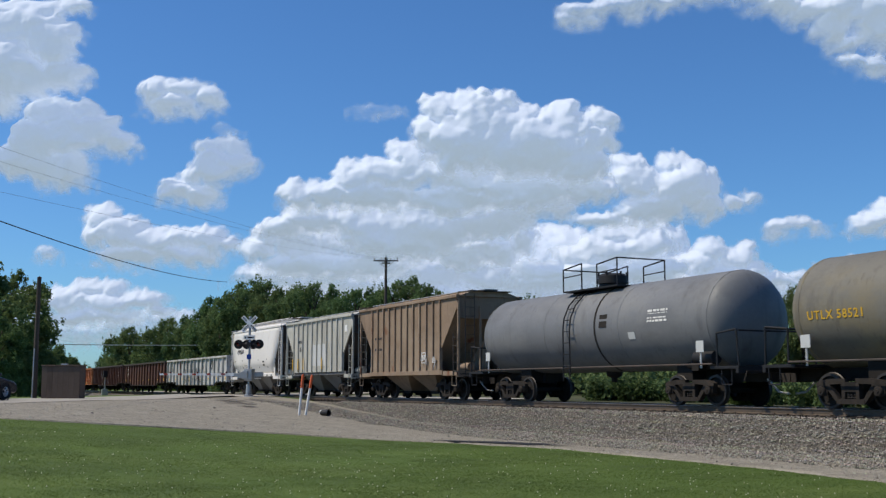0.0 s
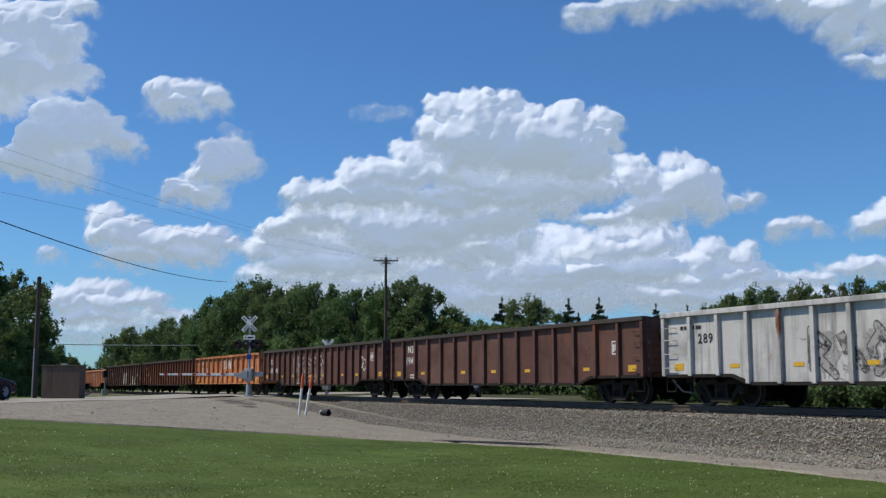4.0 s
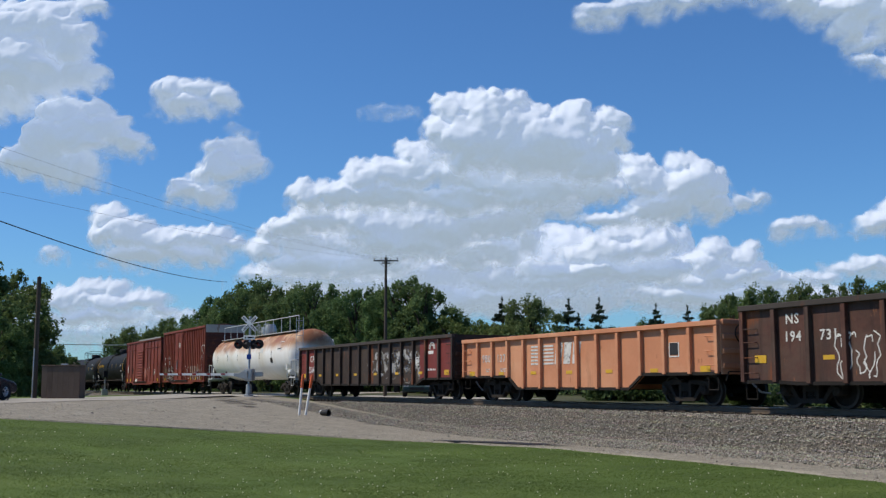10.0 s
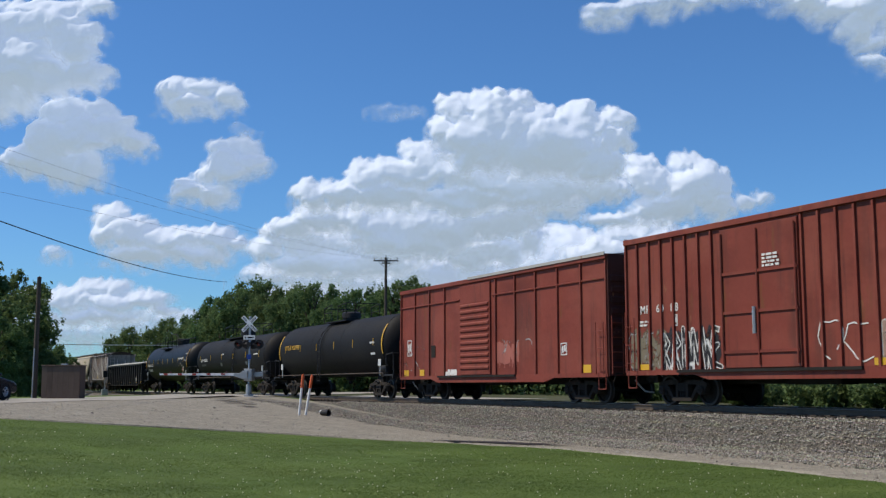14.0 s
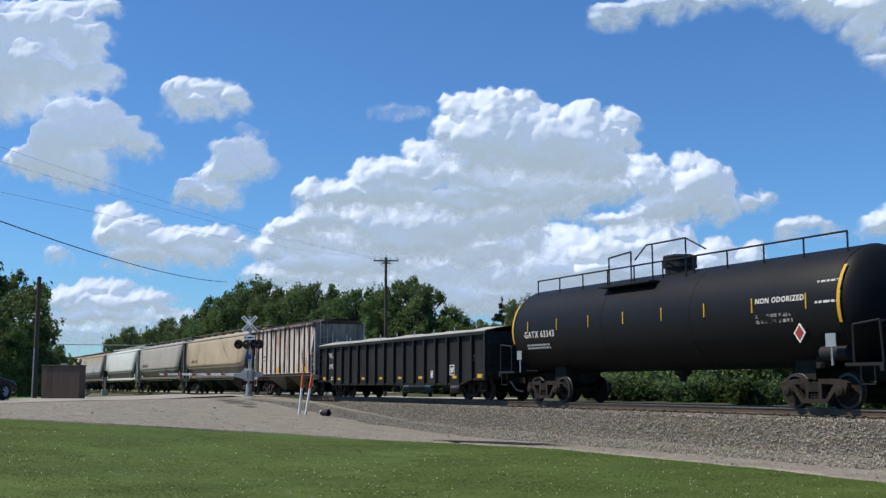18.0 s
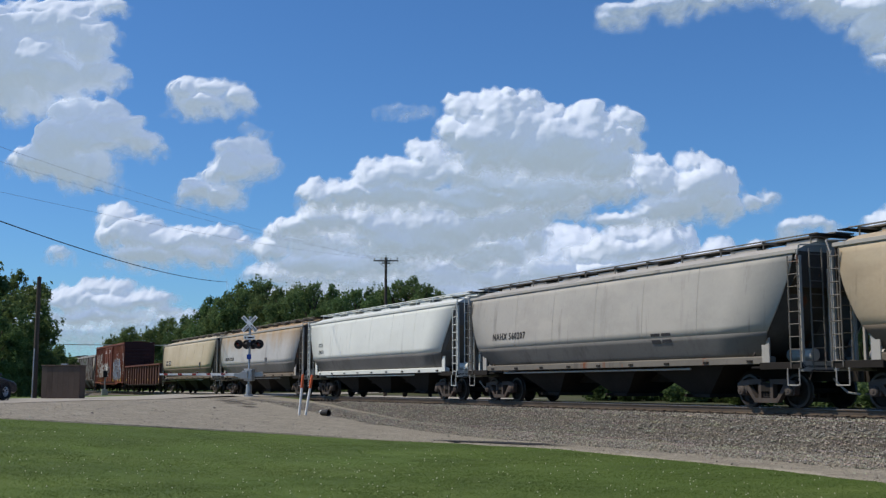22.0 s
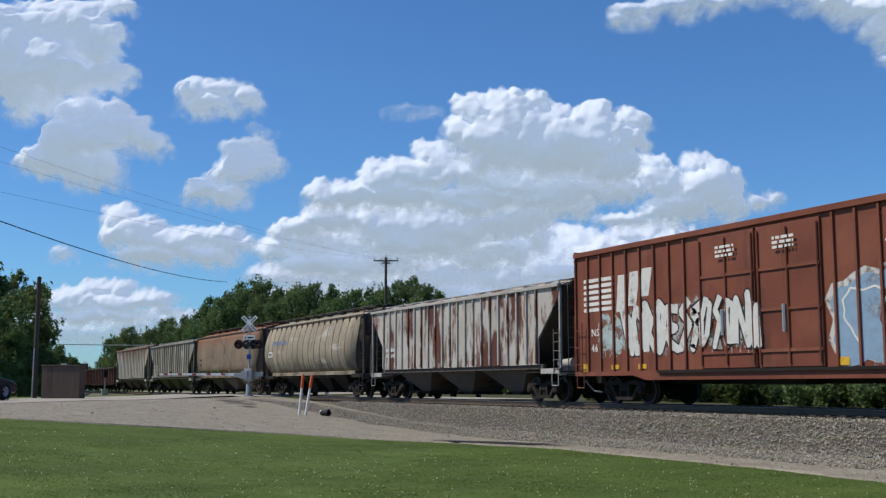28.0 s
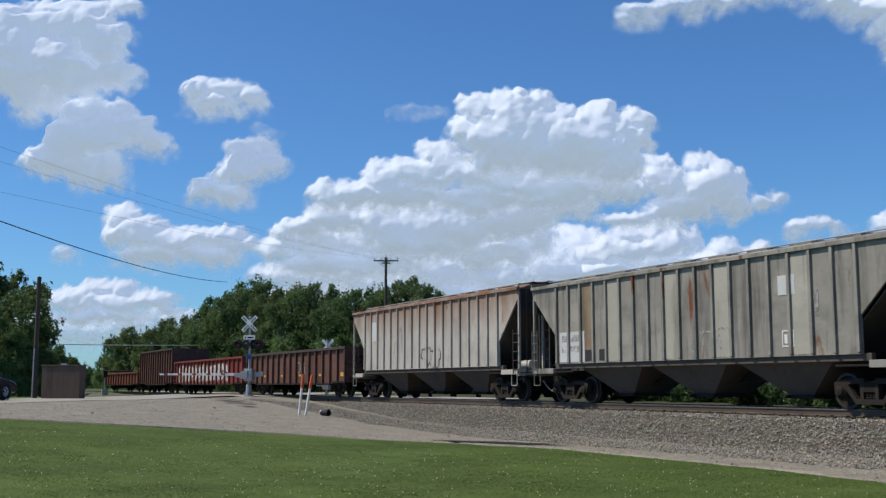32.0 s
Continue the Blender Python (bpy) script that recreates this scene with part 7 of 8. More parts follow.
c, lb, r, z = tank_car("glossy black tank car with yellow marks and white stencils", G[18], G[19], P_BLACKGLOSS, 1.51, 2.54, "low", True, M_YELLOW, False, 8)
lettering("GATX 63343", 0.32, M_CHALK, c, -lb + 2.0, -r - 0.02, 2.25)
bars(c, -lb + 2.8, 1.95, 1.5, 0.22, 2, -r + 0.04, M_PLACARD)
lettering("NON ODORIZED", 0.20, M_CHALK, c, -lb + 2.25 + (2 * lb - 4.5) * 6 / 7 + 0.12, -r - 0.01, 2.68)
bars(c, lb - 3.4, 2.28, 1.3, 0.3, 2, -r + 0.02, M_SPRAYGREY)
bars(c, lb - 1.55, 2.85, 0.8, 0.62, 6, -r + 0.06, M_PLACARD)
part("danger_placard", Geo().slab([(lb - 2.55, 1.62), (lb - 2.35, 1.87), (lb - 2.55, 2.12), (lb - 2.75, 1.87)], -1.46, -1.44), M_WHITE, c)
part("placard_mark", Geo().slab([(lb - 2.55, 1.68), (lb - 2.40, 1.87), (lb - 2.55, 2.06), (lb - 2.70, 1.87)], -1.466, -1.462), M_RED, c)
# 20: black gondola with tarpaulin
c, lb, tx = gondola("black gondola car covered by a grey tarpaulin", G[19], G[20], P_BLACKGON, 2.66, 0.62, 0.80, 17, tarp=True, taper=7.2)
lettering("TILX", 0.30, M_CHALK, c, -lb + 1.45, -1.44, 2.0)
lettering("3901", 0.30, M_CHALK, c, -lb + 1.45, -1.44, 1.45)
bars(c, -lb + 1.9, 0.95, 0.6, 0.22, 2, -1.436, M_PLACARD)
reflectors(c, lb, -1.436, 0.92, 8)
plate(c, "stencil_panel", lb - 3.0, 1.2, 0.42, 0.42, -1.437, M_CHALK)
bars(c, lb - 1.2, 1.8, 0.3, 0.6, 4, -1.436, M_CHALK)
plate(c, "stencil_panel", 4.4, 1.05, 0.22, 0.3, -1.437, M_CHALK)
# 21: short rust-streaked hopper
c, lb = hopper_ribbed("short pinkish-white covered hopper car with rusted ribs", G[20], G[21], P_RUSTWHITE, 3.95, 4.30, 11, 2, 0.7, 0.4, P_RUSTWHITE, P_GREYRIB, P_BAY, 1.28, False, P_CHORD, P_SHADE, 2.5)
for x in (-lb + 1.4, -0.9, 2.9, lb - 1.5):
    plate(c, "reflector", x, 1.5, 0.42, 0.30, -1.46, M_YELLOW)
bars(c, -lb + 1.9, 2.2, 0.9, 0.5, 2, -1.455, M_SPRAYGREY)
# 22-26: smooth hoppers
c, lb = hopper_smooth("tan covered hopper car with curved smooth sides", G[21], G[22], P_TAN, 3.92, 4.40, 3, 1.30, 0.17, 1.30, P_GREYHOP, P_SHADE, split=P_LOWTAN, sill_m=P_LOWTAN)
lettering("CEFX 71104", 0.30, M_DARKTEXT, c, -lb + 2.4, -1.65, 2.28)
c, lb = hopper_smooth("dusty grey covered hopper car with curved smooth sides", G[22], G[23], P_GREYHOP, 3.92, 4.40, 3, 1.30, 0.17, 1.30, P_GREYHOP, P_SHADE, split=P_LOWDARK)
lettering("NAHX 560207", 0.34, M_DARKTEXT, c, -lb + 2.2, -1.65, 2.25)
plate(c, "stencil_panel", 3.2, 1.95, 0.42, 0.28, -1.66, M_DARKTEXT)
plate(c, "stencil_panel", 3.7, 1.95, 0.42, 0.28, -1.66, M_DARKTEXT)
c, lb = hopper_smooth("bright white covered hopper car, lower sides greyed as shade", G[23], G[24], P_BRIGHT, 3.90, 4.42, 3, 1.45, 0.17, 1.30, P_BRIGHT, P_LOWDARK, split=P_LOWDARK, curve=1.2)
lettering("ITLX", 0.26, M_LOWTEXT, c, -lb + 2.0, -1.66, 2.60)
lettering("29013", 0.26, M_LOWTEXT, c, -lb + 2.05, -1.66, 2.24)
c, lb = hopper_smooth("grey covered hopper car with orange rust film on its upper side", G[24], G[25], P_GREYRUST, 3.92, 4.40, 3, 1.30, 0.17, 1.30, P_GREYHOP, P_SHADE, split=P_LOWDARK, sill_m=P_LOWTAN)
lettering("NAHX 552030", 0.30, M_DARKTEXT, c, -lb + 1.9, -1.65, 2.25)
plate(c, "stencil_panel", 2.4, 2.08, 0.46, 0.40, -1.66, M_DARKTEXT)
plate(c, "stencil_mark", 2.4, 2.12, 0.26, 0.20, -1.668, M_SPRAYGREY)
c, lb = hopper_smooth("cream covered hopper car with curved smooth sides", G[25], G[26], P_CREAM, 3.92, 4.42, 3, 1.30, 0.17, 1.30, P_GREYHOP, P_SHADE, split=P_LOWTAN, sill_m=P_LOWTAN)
for x, w in ((-lb + 2.3, 0.62), (-lb + 3.3, 0.72)):
    plate(c, "number_panel", x, 2.42, w, 0.36, -1.655, M_DARKTEXT)
lettering("75109", 0.26, M_CHALK, c, -lb + 3.0, -2.3, 2.32)
lettering("CEFX", 0.24, M_CHALK, c, -lb + 2.02, -2.3, 2.32)
plate(c, "stencil_panel", lb - 4.3, 2.10, 0.5, 0.42, -1.66, M_DARKTEXT)
plate(c, "stencil_mark", lb - 4.3, 2.15, 0.26, 0.20, -1.668, M_SPRAYGREY)
# 27: brown gondola
c, lb, tx = gondola("brown gondola car with rust-worn sides", G[26], G[27], P_BROWNGON, 2.52, 0.66, 0.74, 14, chord=P_REDGON, taper=6.5)
lettering("CR", 0.34, M_CHALK, c, -lb + 1.6, -1.44, 1.85)
lettering("502", 0.34, M_CHALK, c, -lb + 1.6, -1.44, 1.35)
reflectors(c, lb, -1.436, 1.15, 7)
plate(c, "stencil_panel", lb - 1.55, 1.55, 0.3, 0.4, -1.437, M_CHALK)
# 28: tall brown boxcar covered in graffiti
c, lb = boxcar("tall brown boxcar with double doors and white and blue graffiti", G[27], G[28], P_BOXBROWN, 4.93, 0.92, 25, (-2.5, 2.1), P_BOXDARK, P_BOXBROWN, double=True, end_cap=P_BOXDARK)
for k in range(6):
    plate(c, "logo_bar", -lb + 1.35, 3.0 + 0.19 * k, 1.7, 0.115, -1.46, M_CHALK)
for k, (za, zb) in enumerate(((2.85, 4.0), (3.0, 4.05), (3.25, 4.1))):
    x = -lb + 2.3 + 0.62 * k
    part("white_logo", Geo().slab([(x, za), (x + 0.42, za), (x + 0.62, zb), (x + 0.12, zb)], -1.460, -1.456), M_PIECEWHITE, c)
lettering("46", 0.34, M_CHALK, c, -lb + 0.9, -1.462, 1.65)
lettering("NS", 0.34, M_CHALK, c, -lb + 0.9, -1.462, 2.15)
tag_fill(c, -lb + 1.3, -lb + 3.3, 1.55, 2.85, -1.452, spray("spray_ice_blue", (0.42, 0.50, 0.50), 0.7), 3, 291)
tag_fill(c, -lb + 3.0, -2.5, 1.5, 3.05, -1.4535, M_SPRAYGREY, 5, 282)
tag_piece(c, -lb + 2.6, -2.4, 1.55, 3.0, -1.456, M_PIECEWHITE, M_SPRAYBLACK, 7, 283, 0.20, 0.06)
tag_fill(c, -2.4, 0.0, 1.55, 2.9, -1.562, M_SPRAYGREY, 3, 289)
tag_piece(c, -2.45, 0.0, 1.6, 3.0, -1.566, M_PIECEWHITE, M_SPRAYBLACK, 5, 290, 0.15, 0.06)
tag_fill(c, 2.25, lb - 1.9, 0.98, 3.35, -1.453, M_SPRAYWHITE, 3, 284)
tag_fill(c, 2.4, lb - 2.0, 1.0, 3.2, -1.459, spray("spray_sky_blue", (0.26, 0.38, 0.52), 1.1, 1.2), 3, 284)
tag_lines(c, 2.6, lb - 2.0, 1.5, 3.0, -1.464, M_CHALK, 3, 0.05, 285)
tag_lines(c, 3.9, 5.9, 3.3, 4.0, -1.464, M_CHALK, 3, 0.05, 286)
tag_lines(c, lb - 1.2, lb - 0.3, 3.0, 4.0, -1.464, M_CHALK, 3, 0.05, 287)
tag_lines(c, lb - 1.1, lb - 0.3, 1.5, 2.8, -1.464, M_CHALK, 3, 0.05, 288)
plate(c, "stencil_panel", lb - 1.75, 1.85, 0.44, 0.42, -1.466, M_CHALK)
for x, w, h in ((-lb + 0.6, 0.35, 0.24), (-lb + 2.2, 0.4, 0.14), (-lb + 3.6, 0.4, 0.14), (2.6, 0.4, 0.2), (lb - 3.4, 0.4, 0.2), (lb - 1.75, 0.6, 0.30)):
    plate(c, "reflector", x, 1.15, w, h, -1.467, M_YELLOW)
for x in (-1.3, 0.9):
    bars(c, x, 4.2, 0.75, 0.36, 3, -1.60, M_CHALK)
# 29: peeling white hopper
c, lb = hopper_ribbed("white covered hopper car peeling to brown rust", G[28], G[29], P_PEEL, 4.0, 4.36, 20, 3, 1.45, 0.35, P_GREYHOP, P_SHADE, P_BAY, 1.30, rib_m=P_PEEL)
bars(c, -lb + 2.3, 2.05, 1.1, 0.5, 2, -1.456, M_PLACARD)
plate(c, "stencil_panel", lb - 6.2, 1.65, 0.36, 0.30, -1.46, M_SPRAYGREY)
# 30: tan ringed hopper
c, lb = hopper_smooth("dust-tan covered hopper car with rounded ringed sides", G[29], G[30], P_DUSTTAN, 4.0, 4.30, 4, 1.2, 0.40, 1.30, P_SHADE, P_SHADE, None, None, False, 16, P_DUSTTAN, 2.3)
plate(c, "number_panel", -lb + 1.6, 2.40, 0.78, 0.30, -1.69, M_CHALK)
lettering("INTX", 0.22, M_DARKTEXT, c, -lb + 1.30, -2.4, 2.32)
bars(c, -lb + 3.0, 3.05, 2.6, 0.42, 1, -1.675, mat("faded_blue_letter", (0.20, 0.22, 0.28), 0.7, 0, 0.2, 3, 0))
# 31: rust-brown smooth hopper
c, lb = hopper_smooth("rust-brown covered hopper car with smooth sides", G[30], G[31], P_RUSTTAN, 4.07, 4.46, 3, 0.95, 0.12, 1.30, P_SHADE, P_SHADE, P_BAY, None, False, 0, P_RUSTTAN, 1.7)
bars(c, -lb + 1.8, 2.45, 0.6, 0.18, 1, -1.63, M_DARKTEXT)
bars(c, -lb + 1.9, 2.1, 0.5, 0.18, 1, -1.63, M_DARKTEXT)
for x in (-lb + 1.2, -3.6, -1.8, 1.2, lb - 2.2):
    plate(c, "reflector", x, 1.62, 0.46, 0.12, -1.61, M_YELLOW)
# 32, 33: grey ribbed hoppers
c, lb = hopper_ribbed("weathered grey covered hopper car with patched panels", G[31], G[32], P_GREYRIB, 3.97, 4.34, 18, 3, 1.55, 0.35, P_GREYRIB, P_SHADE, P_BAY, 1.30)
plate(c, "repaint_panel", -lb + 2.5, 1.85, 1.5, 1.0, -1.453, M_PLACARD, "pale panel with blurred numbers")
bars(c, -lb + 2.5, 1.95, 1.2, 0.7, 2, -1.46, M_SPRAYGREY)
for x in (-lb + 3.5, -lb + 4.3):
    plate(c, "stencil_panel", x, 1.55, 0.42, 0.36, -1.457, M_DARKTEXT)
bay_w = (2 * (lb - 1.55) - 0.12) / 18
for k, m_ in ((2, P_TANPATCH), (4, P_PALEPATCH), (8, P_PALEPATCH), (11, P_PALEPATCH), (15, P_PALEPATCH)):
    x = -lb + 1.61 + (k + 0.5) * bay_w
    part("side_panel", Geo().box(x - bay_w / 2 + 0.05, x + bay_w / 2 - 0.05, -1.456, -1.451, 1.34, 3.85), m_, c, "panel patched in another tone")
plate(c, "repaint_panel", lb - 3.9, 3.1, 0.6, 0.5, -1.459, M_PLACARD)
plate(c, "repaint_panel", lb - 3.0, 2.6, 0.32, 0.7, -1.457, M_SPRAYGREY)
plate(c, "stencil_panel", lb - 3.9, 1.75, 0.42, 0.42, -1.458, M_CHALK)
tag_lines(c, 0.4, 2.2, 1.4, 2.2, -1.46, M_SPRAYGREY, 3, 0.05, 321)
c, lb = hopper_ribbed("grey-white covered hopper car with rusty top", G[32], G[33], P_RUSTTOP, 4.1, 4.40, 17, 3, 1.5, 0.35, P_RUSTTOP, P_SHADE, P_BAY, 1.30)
tag_lines(c, -0.2, 1.6, 1.4, 2.2, -1.46, M_SPRAYBLACK, 4, 0.06, 331)
plate(c, "repaint_panel", -lb + 2.7, 3.1, 0.6, 0.9, -1.457, M_PLACARD)
# 34-37: gondolas at the rear of the view
c, lb, tx = gondola("brown gondola car with dark streaked ribs", G[33], G[34], P_BROWNGON, 2.55, 0.66, 0.74, 16, chord=P_CHORD, taper=6.5)
reflectors(c, lb, -1.436, 1.15, 6)
tag_lines(c, 1.0, 3.0, 1.2, 2.0, -1.44, M_SPRAYGREY, 3, 0.06, 341)
c, lb, tx = gondola("red gondola car with chalky white graffiti along its side", G[34], G[35], P_CRRED, 2.50, 0.66, 0.74, 18, chord=P_CRRED, taper=7.2)
tag_fill(c, -lb + 0.9, lb - 3.8, 0.85, 2.1, -1.436, M_SPRAYWHITE, 14, 351)
c, lb, tx = gondola("tall brown gondola car with high sides", G[35], G[36], P_BROWNGON, 3.67, 0.66, 0.80, 14, chord=P_CHORD, taper=4.0)
c, lb, tx = gondola("low brown gondola car", G[36], G[37], P_REDGON, 1.9, 0.66, 0.74, 12, chord=P_REDGON, taper=5.5)
# ---------------------------------------------------------------- trees and shrubs
def leaf_cloud(points, normals, size, rs):
    """Small leaf sprays, one bent pair of triangles each, about the given points."""
    n = len(points)
    d = normals + 0.9 * rs.standard_normal((n, 3))
    d /= np.linalg.norm(d, axis=1)[:, None]
    a = np.cross(d, rs.standard_normal((n, 3)))
    a /= np.linalg.norm(a, axis=1)[:, None]
    b = np.cross(d, a)
    s = size * (0.6 + 0.8 * rs.random((n, 1)))
    p0, p1, p2, p3 = points - a * s, points + b * s * 0.6 + d * s * 0.2, points + a * s, points - b * s * 0.6 + d * s * 0.15
    v = np.stack([p0, p1, p2, p3], 1).reshape(-1, 3)
    f = (np.array([[0, 1, 2], [0, 2, 3]])[None] + 4 * np.arange(n)[:, None, None]).reshape(-1, 3)
    return v, f


def leaf_mesh(name, v, f, material):
    me = bpy.data.meshes.new(name)
    me.from_pydata(v.tolist(), [], f.tolist())
    me.materials.append(material)
    return me


def limbs(rs, height, spread, base_r, start, count):
    g = Geo()
    pts = [(0, 0, -0.4)]
    for k in range(1, 6):
        pts.append((0.12 * rs.standard_normal() * k * 0.3, 0.12 * rs.standard_normal() * k * 0.3, height * 0.8 * k / 5))
    for k in range(5):
        g.rod(pts[k], pts[k + 1], base_r * (1 - 0.17 * k), 8, base_r * (1 - 0.17 * (k + 1)))
    for k in range(count):
        t = start + (0.95 - start) * k / count
        z = height * 0.8 * t
        a = k * 2.4 + rs.random()
        ln = spread * (0.55 + 0.4 * rs.random()) * (1.15 - 0.75 * t)
        p = (0, 0, z)
        q = (0.5 * ln * math.cos(a), 0.5 * ln * math.sin(a), min(z + 0.18 * height, 0.80 * height))
        e = (ln * math.cos(a), ln * math.sin(a), min(z + 0.26 * height, 0.86 * height))
        g.rod(p, q, base_r * 0.36, 6, base_r * 0.2).rod(q, e, base_r * 0.2, 5, base_r * 0.06)
    return g


def broad_tree_meshes(seed, height, width, leaf_m, n_leaf, lobes=30, low=0.02, leaf=0.11, column=0.0, gap=0.0):
    """Limbs and a crown of leafy lobes, each with clumps on its outer side and upright sprigs at its top."""
    rs = np.random.default_rng(seed)
    trunk = tidy(limbs(rs, height, width * 0.45, 0.026 * height, 0.2, 11).mesh("trunk", M_BARK, True))
    cen, rad, tall = [], [], []
    for k in range(lobes):
        z = low + 0.04 + (0.78 - low) * (k + rs.random()) / lobes if k < lobes - 2 else 0.76 + 0.07 * (k - lobes + 2)
        env = math.sqrt(max(0.05, 1 - ((z - 0.36) / 0.62) ** 2)) * (1 - 0.35 * column)
        a = k * 2.39996 + 0.5 * rs.standard_normal()
        q = 0.95 * math.sqrt(rs.random()) if k < lobes - 2 else 0.3 * rs.random()
        lr = width * rs.uniform(0.13, 0.22) * (1.15 - 0.45 * z) * (1 - gap * 0.35)
        c = np.array([0.5 * width * env * q * math.cos(a), 0.5 * width * env * q * math.sin(a), min(z * height, height * 0.94 - lr)])
        for _ in range(22):
            d = rs.standard_normal(3) + np.array([0.5 * math.cos(a), 0.5 * math.sin(a), 0.7])
            d /= np.linalg.norm(d)
            cen.append(c + d * lr * rs.uniform(0.45, 1.0))
            rad.append(lr * rs.uniform(0.22, 0.42))
            tall.append(1.0)
        for _ in range(7):
            u = rs.standard_normal(2) * lr * 0.45
            cen.append(c + np.array([u[0], u[1], lr * rs.uniform(0.7, 1.2)]))
            rad.append(lr * rs.uniform(0.06, 0.13))
            tall.append(rs.uniform(1.6, 3.4))
    cen, rad, tall = np.array(cen), np.array(rad), np.array(tall)
    cen[:, 2] = np.minimum(cen[:, 2], height - rad * tall * 0.8)
    share = rad ** 1.9 * tall ** 0.6
    pick = rs.choice(len(rad), n_leaf, p=share / share.sum())
    d = rs.standard_normal((n_leaf, 3))
    d /= np.linalg.norm(d, axis=1)[:, None]
    stretch = np.stack([np.ones(n_leaf), np.ones(n_leaf), tall[pick]], 1)
    pts = cen[pick] + d * stretch * rad[pick][:, None] * (0.45 + 0.32 * np.abs(rs.standard_normal((n_leaf, 1))))
    v, f = leaf_cloud(pts, d + np.array([0, 0, 0.25]), leaf, rs)
    return trunk, leaf_mesh("crown", v, f, leaf_m)


def spruce_meshes(seed, height, width, n_leaf):
    """A spire with whorls of separate drooping branches whose tips turn up."""
    rs = np.random.default_rng(seed)
    g = Geo().rod((0, 0, -0.3), (0, 0, height), 0.018 * height, 8, 0.01)
    pts, nor = [], []
    tiers = 17
    for k in range(tiers):
        z0 = height * (0.08 + 0.89 * k / tiers)
        ln = width * 0.5 * (1 - k / tiers) ** 0.85 + 0.10
        nb = 6 if k < 11 else 4
        for b in range(nb):
            a = b * math.tau / nb + k * 0.9 + 0.3 * rs.standard_normal()
            l = ln * rs.uniform(0.55, 1.2)
            z = z0 + 0.02 * height * rs.standard_normal()
            tip = z - 0.10 * l + 0.10 * l
            g.rod((0, 0, z), (0.6 * l * math.cos(a), 0.6 * l * math.sin(a), z - 0.12 * l), 0.03, 4, 0.015)
            g.rod((0.6 * l * math.cos(a), 0.6 * l * math.sin(a), z - 0.12 * l), (l * math.cos(a), l * math.sin(a), tip), 0.015, 4, 0.006)
            m = max(10, int(n_leaf / (tiers * nb) * l / (width * 0.32)))
            t = rs.random(m) ** 0.75
            off = rs.standard_normal((m, 3)) * np.array([0.10, 0.10, 0.075]) * (0.6 + 0.5 * l)
            dz = np.where(t < 0.6, -0.2 * t, -0.12 + 0.3 * (t - 0.6)) * l
            pts.append(np.stack([l * t * math.cos(a), l * t * math.sin(a), z + dz - 0.10 * rs.random(m)], 1) + off)
            nor.append(np.tile((math.cos(a) * 0.4, math.sin(a) * 0.4, 0.6), (m, 1)))
    m = 90
    t = rs.random(m)
    pts.append(np.stack([0.05 * rs.standard_normal(m), 0.05 * rs.standard_normal(m), height * (0.90 + 0.11 * t)], 1))
    nor.append(np.tile((0, 0, 1.0), (m, 1)))
    v, f = leaf_cloud(np.concatenate(pts), np.concatenate(nor), 0.09, rs)
    return tidy(g.mesh("trunk", M_BARK)), leaf_mesh("crown", v, f, M_NEEDLE)


KINDS = {
    "broad": (broad_tree_meshes(11, 10, 7.5, M_LEAF, 27000), "broad green-leaved tree with an uneven crown"),
    "dark": (broad_tree_meshes(12, 10, 7.0, M_LEAF2, 27000), "dense dark-leaved tree at the edge of the wood"),
    "round": (broad_tree_meshes(17, 10, 8.0, M_LEAF, 27000, 26), "round-crowned green tree with leafy lobes"),
    "tall": (broad_tree_meshes(13, 10, 6.0, M_LEAF, 22000, 24, 0.05, 0.095, 0.3), "tall narrow-crowned tree with feathery top"),
    "light": (broad_tree_meshes(14, 10, 7.0, M_LEAF3, 24000), "light green young tree"),
    "open": (broad_tree_meshes(15, 10, 6.5, M_LEAF, 20000, 20, 0.10, 0.09, 0.1, 0.5), "open-crowned tree with gaps of sky between its leaves"),
    "spruce": (spruce_meshes(16, 10, 7.0, 30000), "dark pointed spruce with drooping branches"),
}


def tree(kind, x, y, height, wide=1.0, turn=0.0):
    (trunk, crown), label = KINDS[kind]
    k = height / 10
    c = thing("spruce_tree" if kind == "spruce" else "tree", label, "tree", pose(x, y, ground_z(x, y) if abs(x) < 400 else 0.5, 0, 0, turn) @ Matrix.Diagonal((k * wide, k * wide, k, 1)), "trees along the track")
    part("trunk", trunk, None, c)
    part("crown", crown, None, c)
    return c


LEFT_WOOD = [('dark', -237.6, 40, 12.0, 0.85),
    ('round', -209.7, 38, 12.9, 0.85),
    ('dark', -214.0, 42, 12.4, 0.85),
    ('round', -185.9, 40, 13.3, 0.94),
    ('dark', -180.2, 42, 13.3, 0.85),
    ('round', -160.0, 40, 13.9, 0.85),
    ('dark', -154.3, 41, 15.2, 0.85),
    ('round', -139.2, 39, 14.6, 0.77),
    ('broad', -141.7, 42, 16.2, 0.98),
    ('dark', -127.5, 40, 13.7, 0.77),
    ('broad', -126.2, 42, 13.7, 0.94),
    ('round', -113.2, 40, 12.9, 0.94),
    ('dark', -114.8, 43, 12.8, 0.85),
    ('round', -103.3, 41, 11.3, 0.94),
    ('dark', -105.4, 44, 11.7, 0.77),
    ('open', -95.0, 42, 11.8, 1.04),
    ('tall', -94.1, 43, 12.0, 1.04),
    ('open', -91.3, 43, 11.2, 1.04),
    ('broad', -106.1, 46, 11.3, 0.85)]
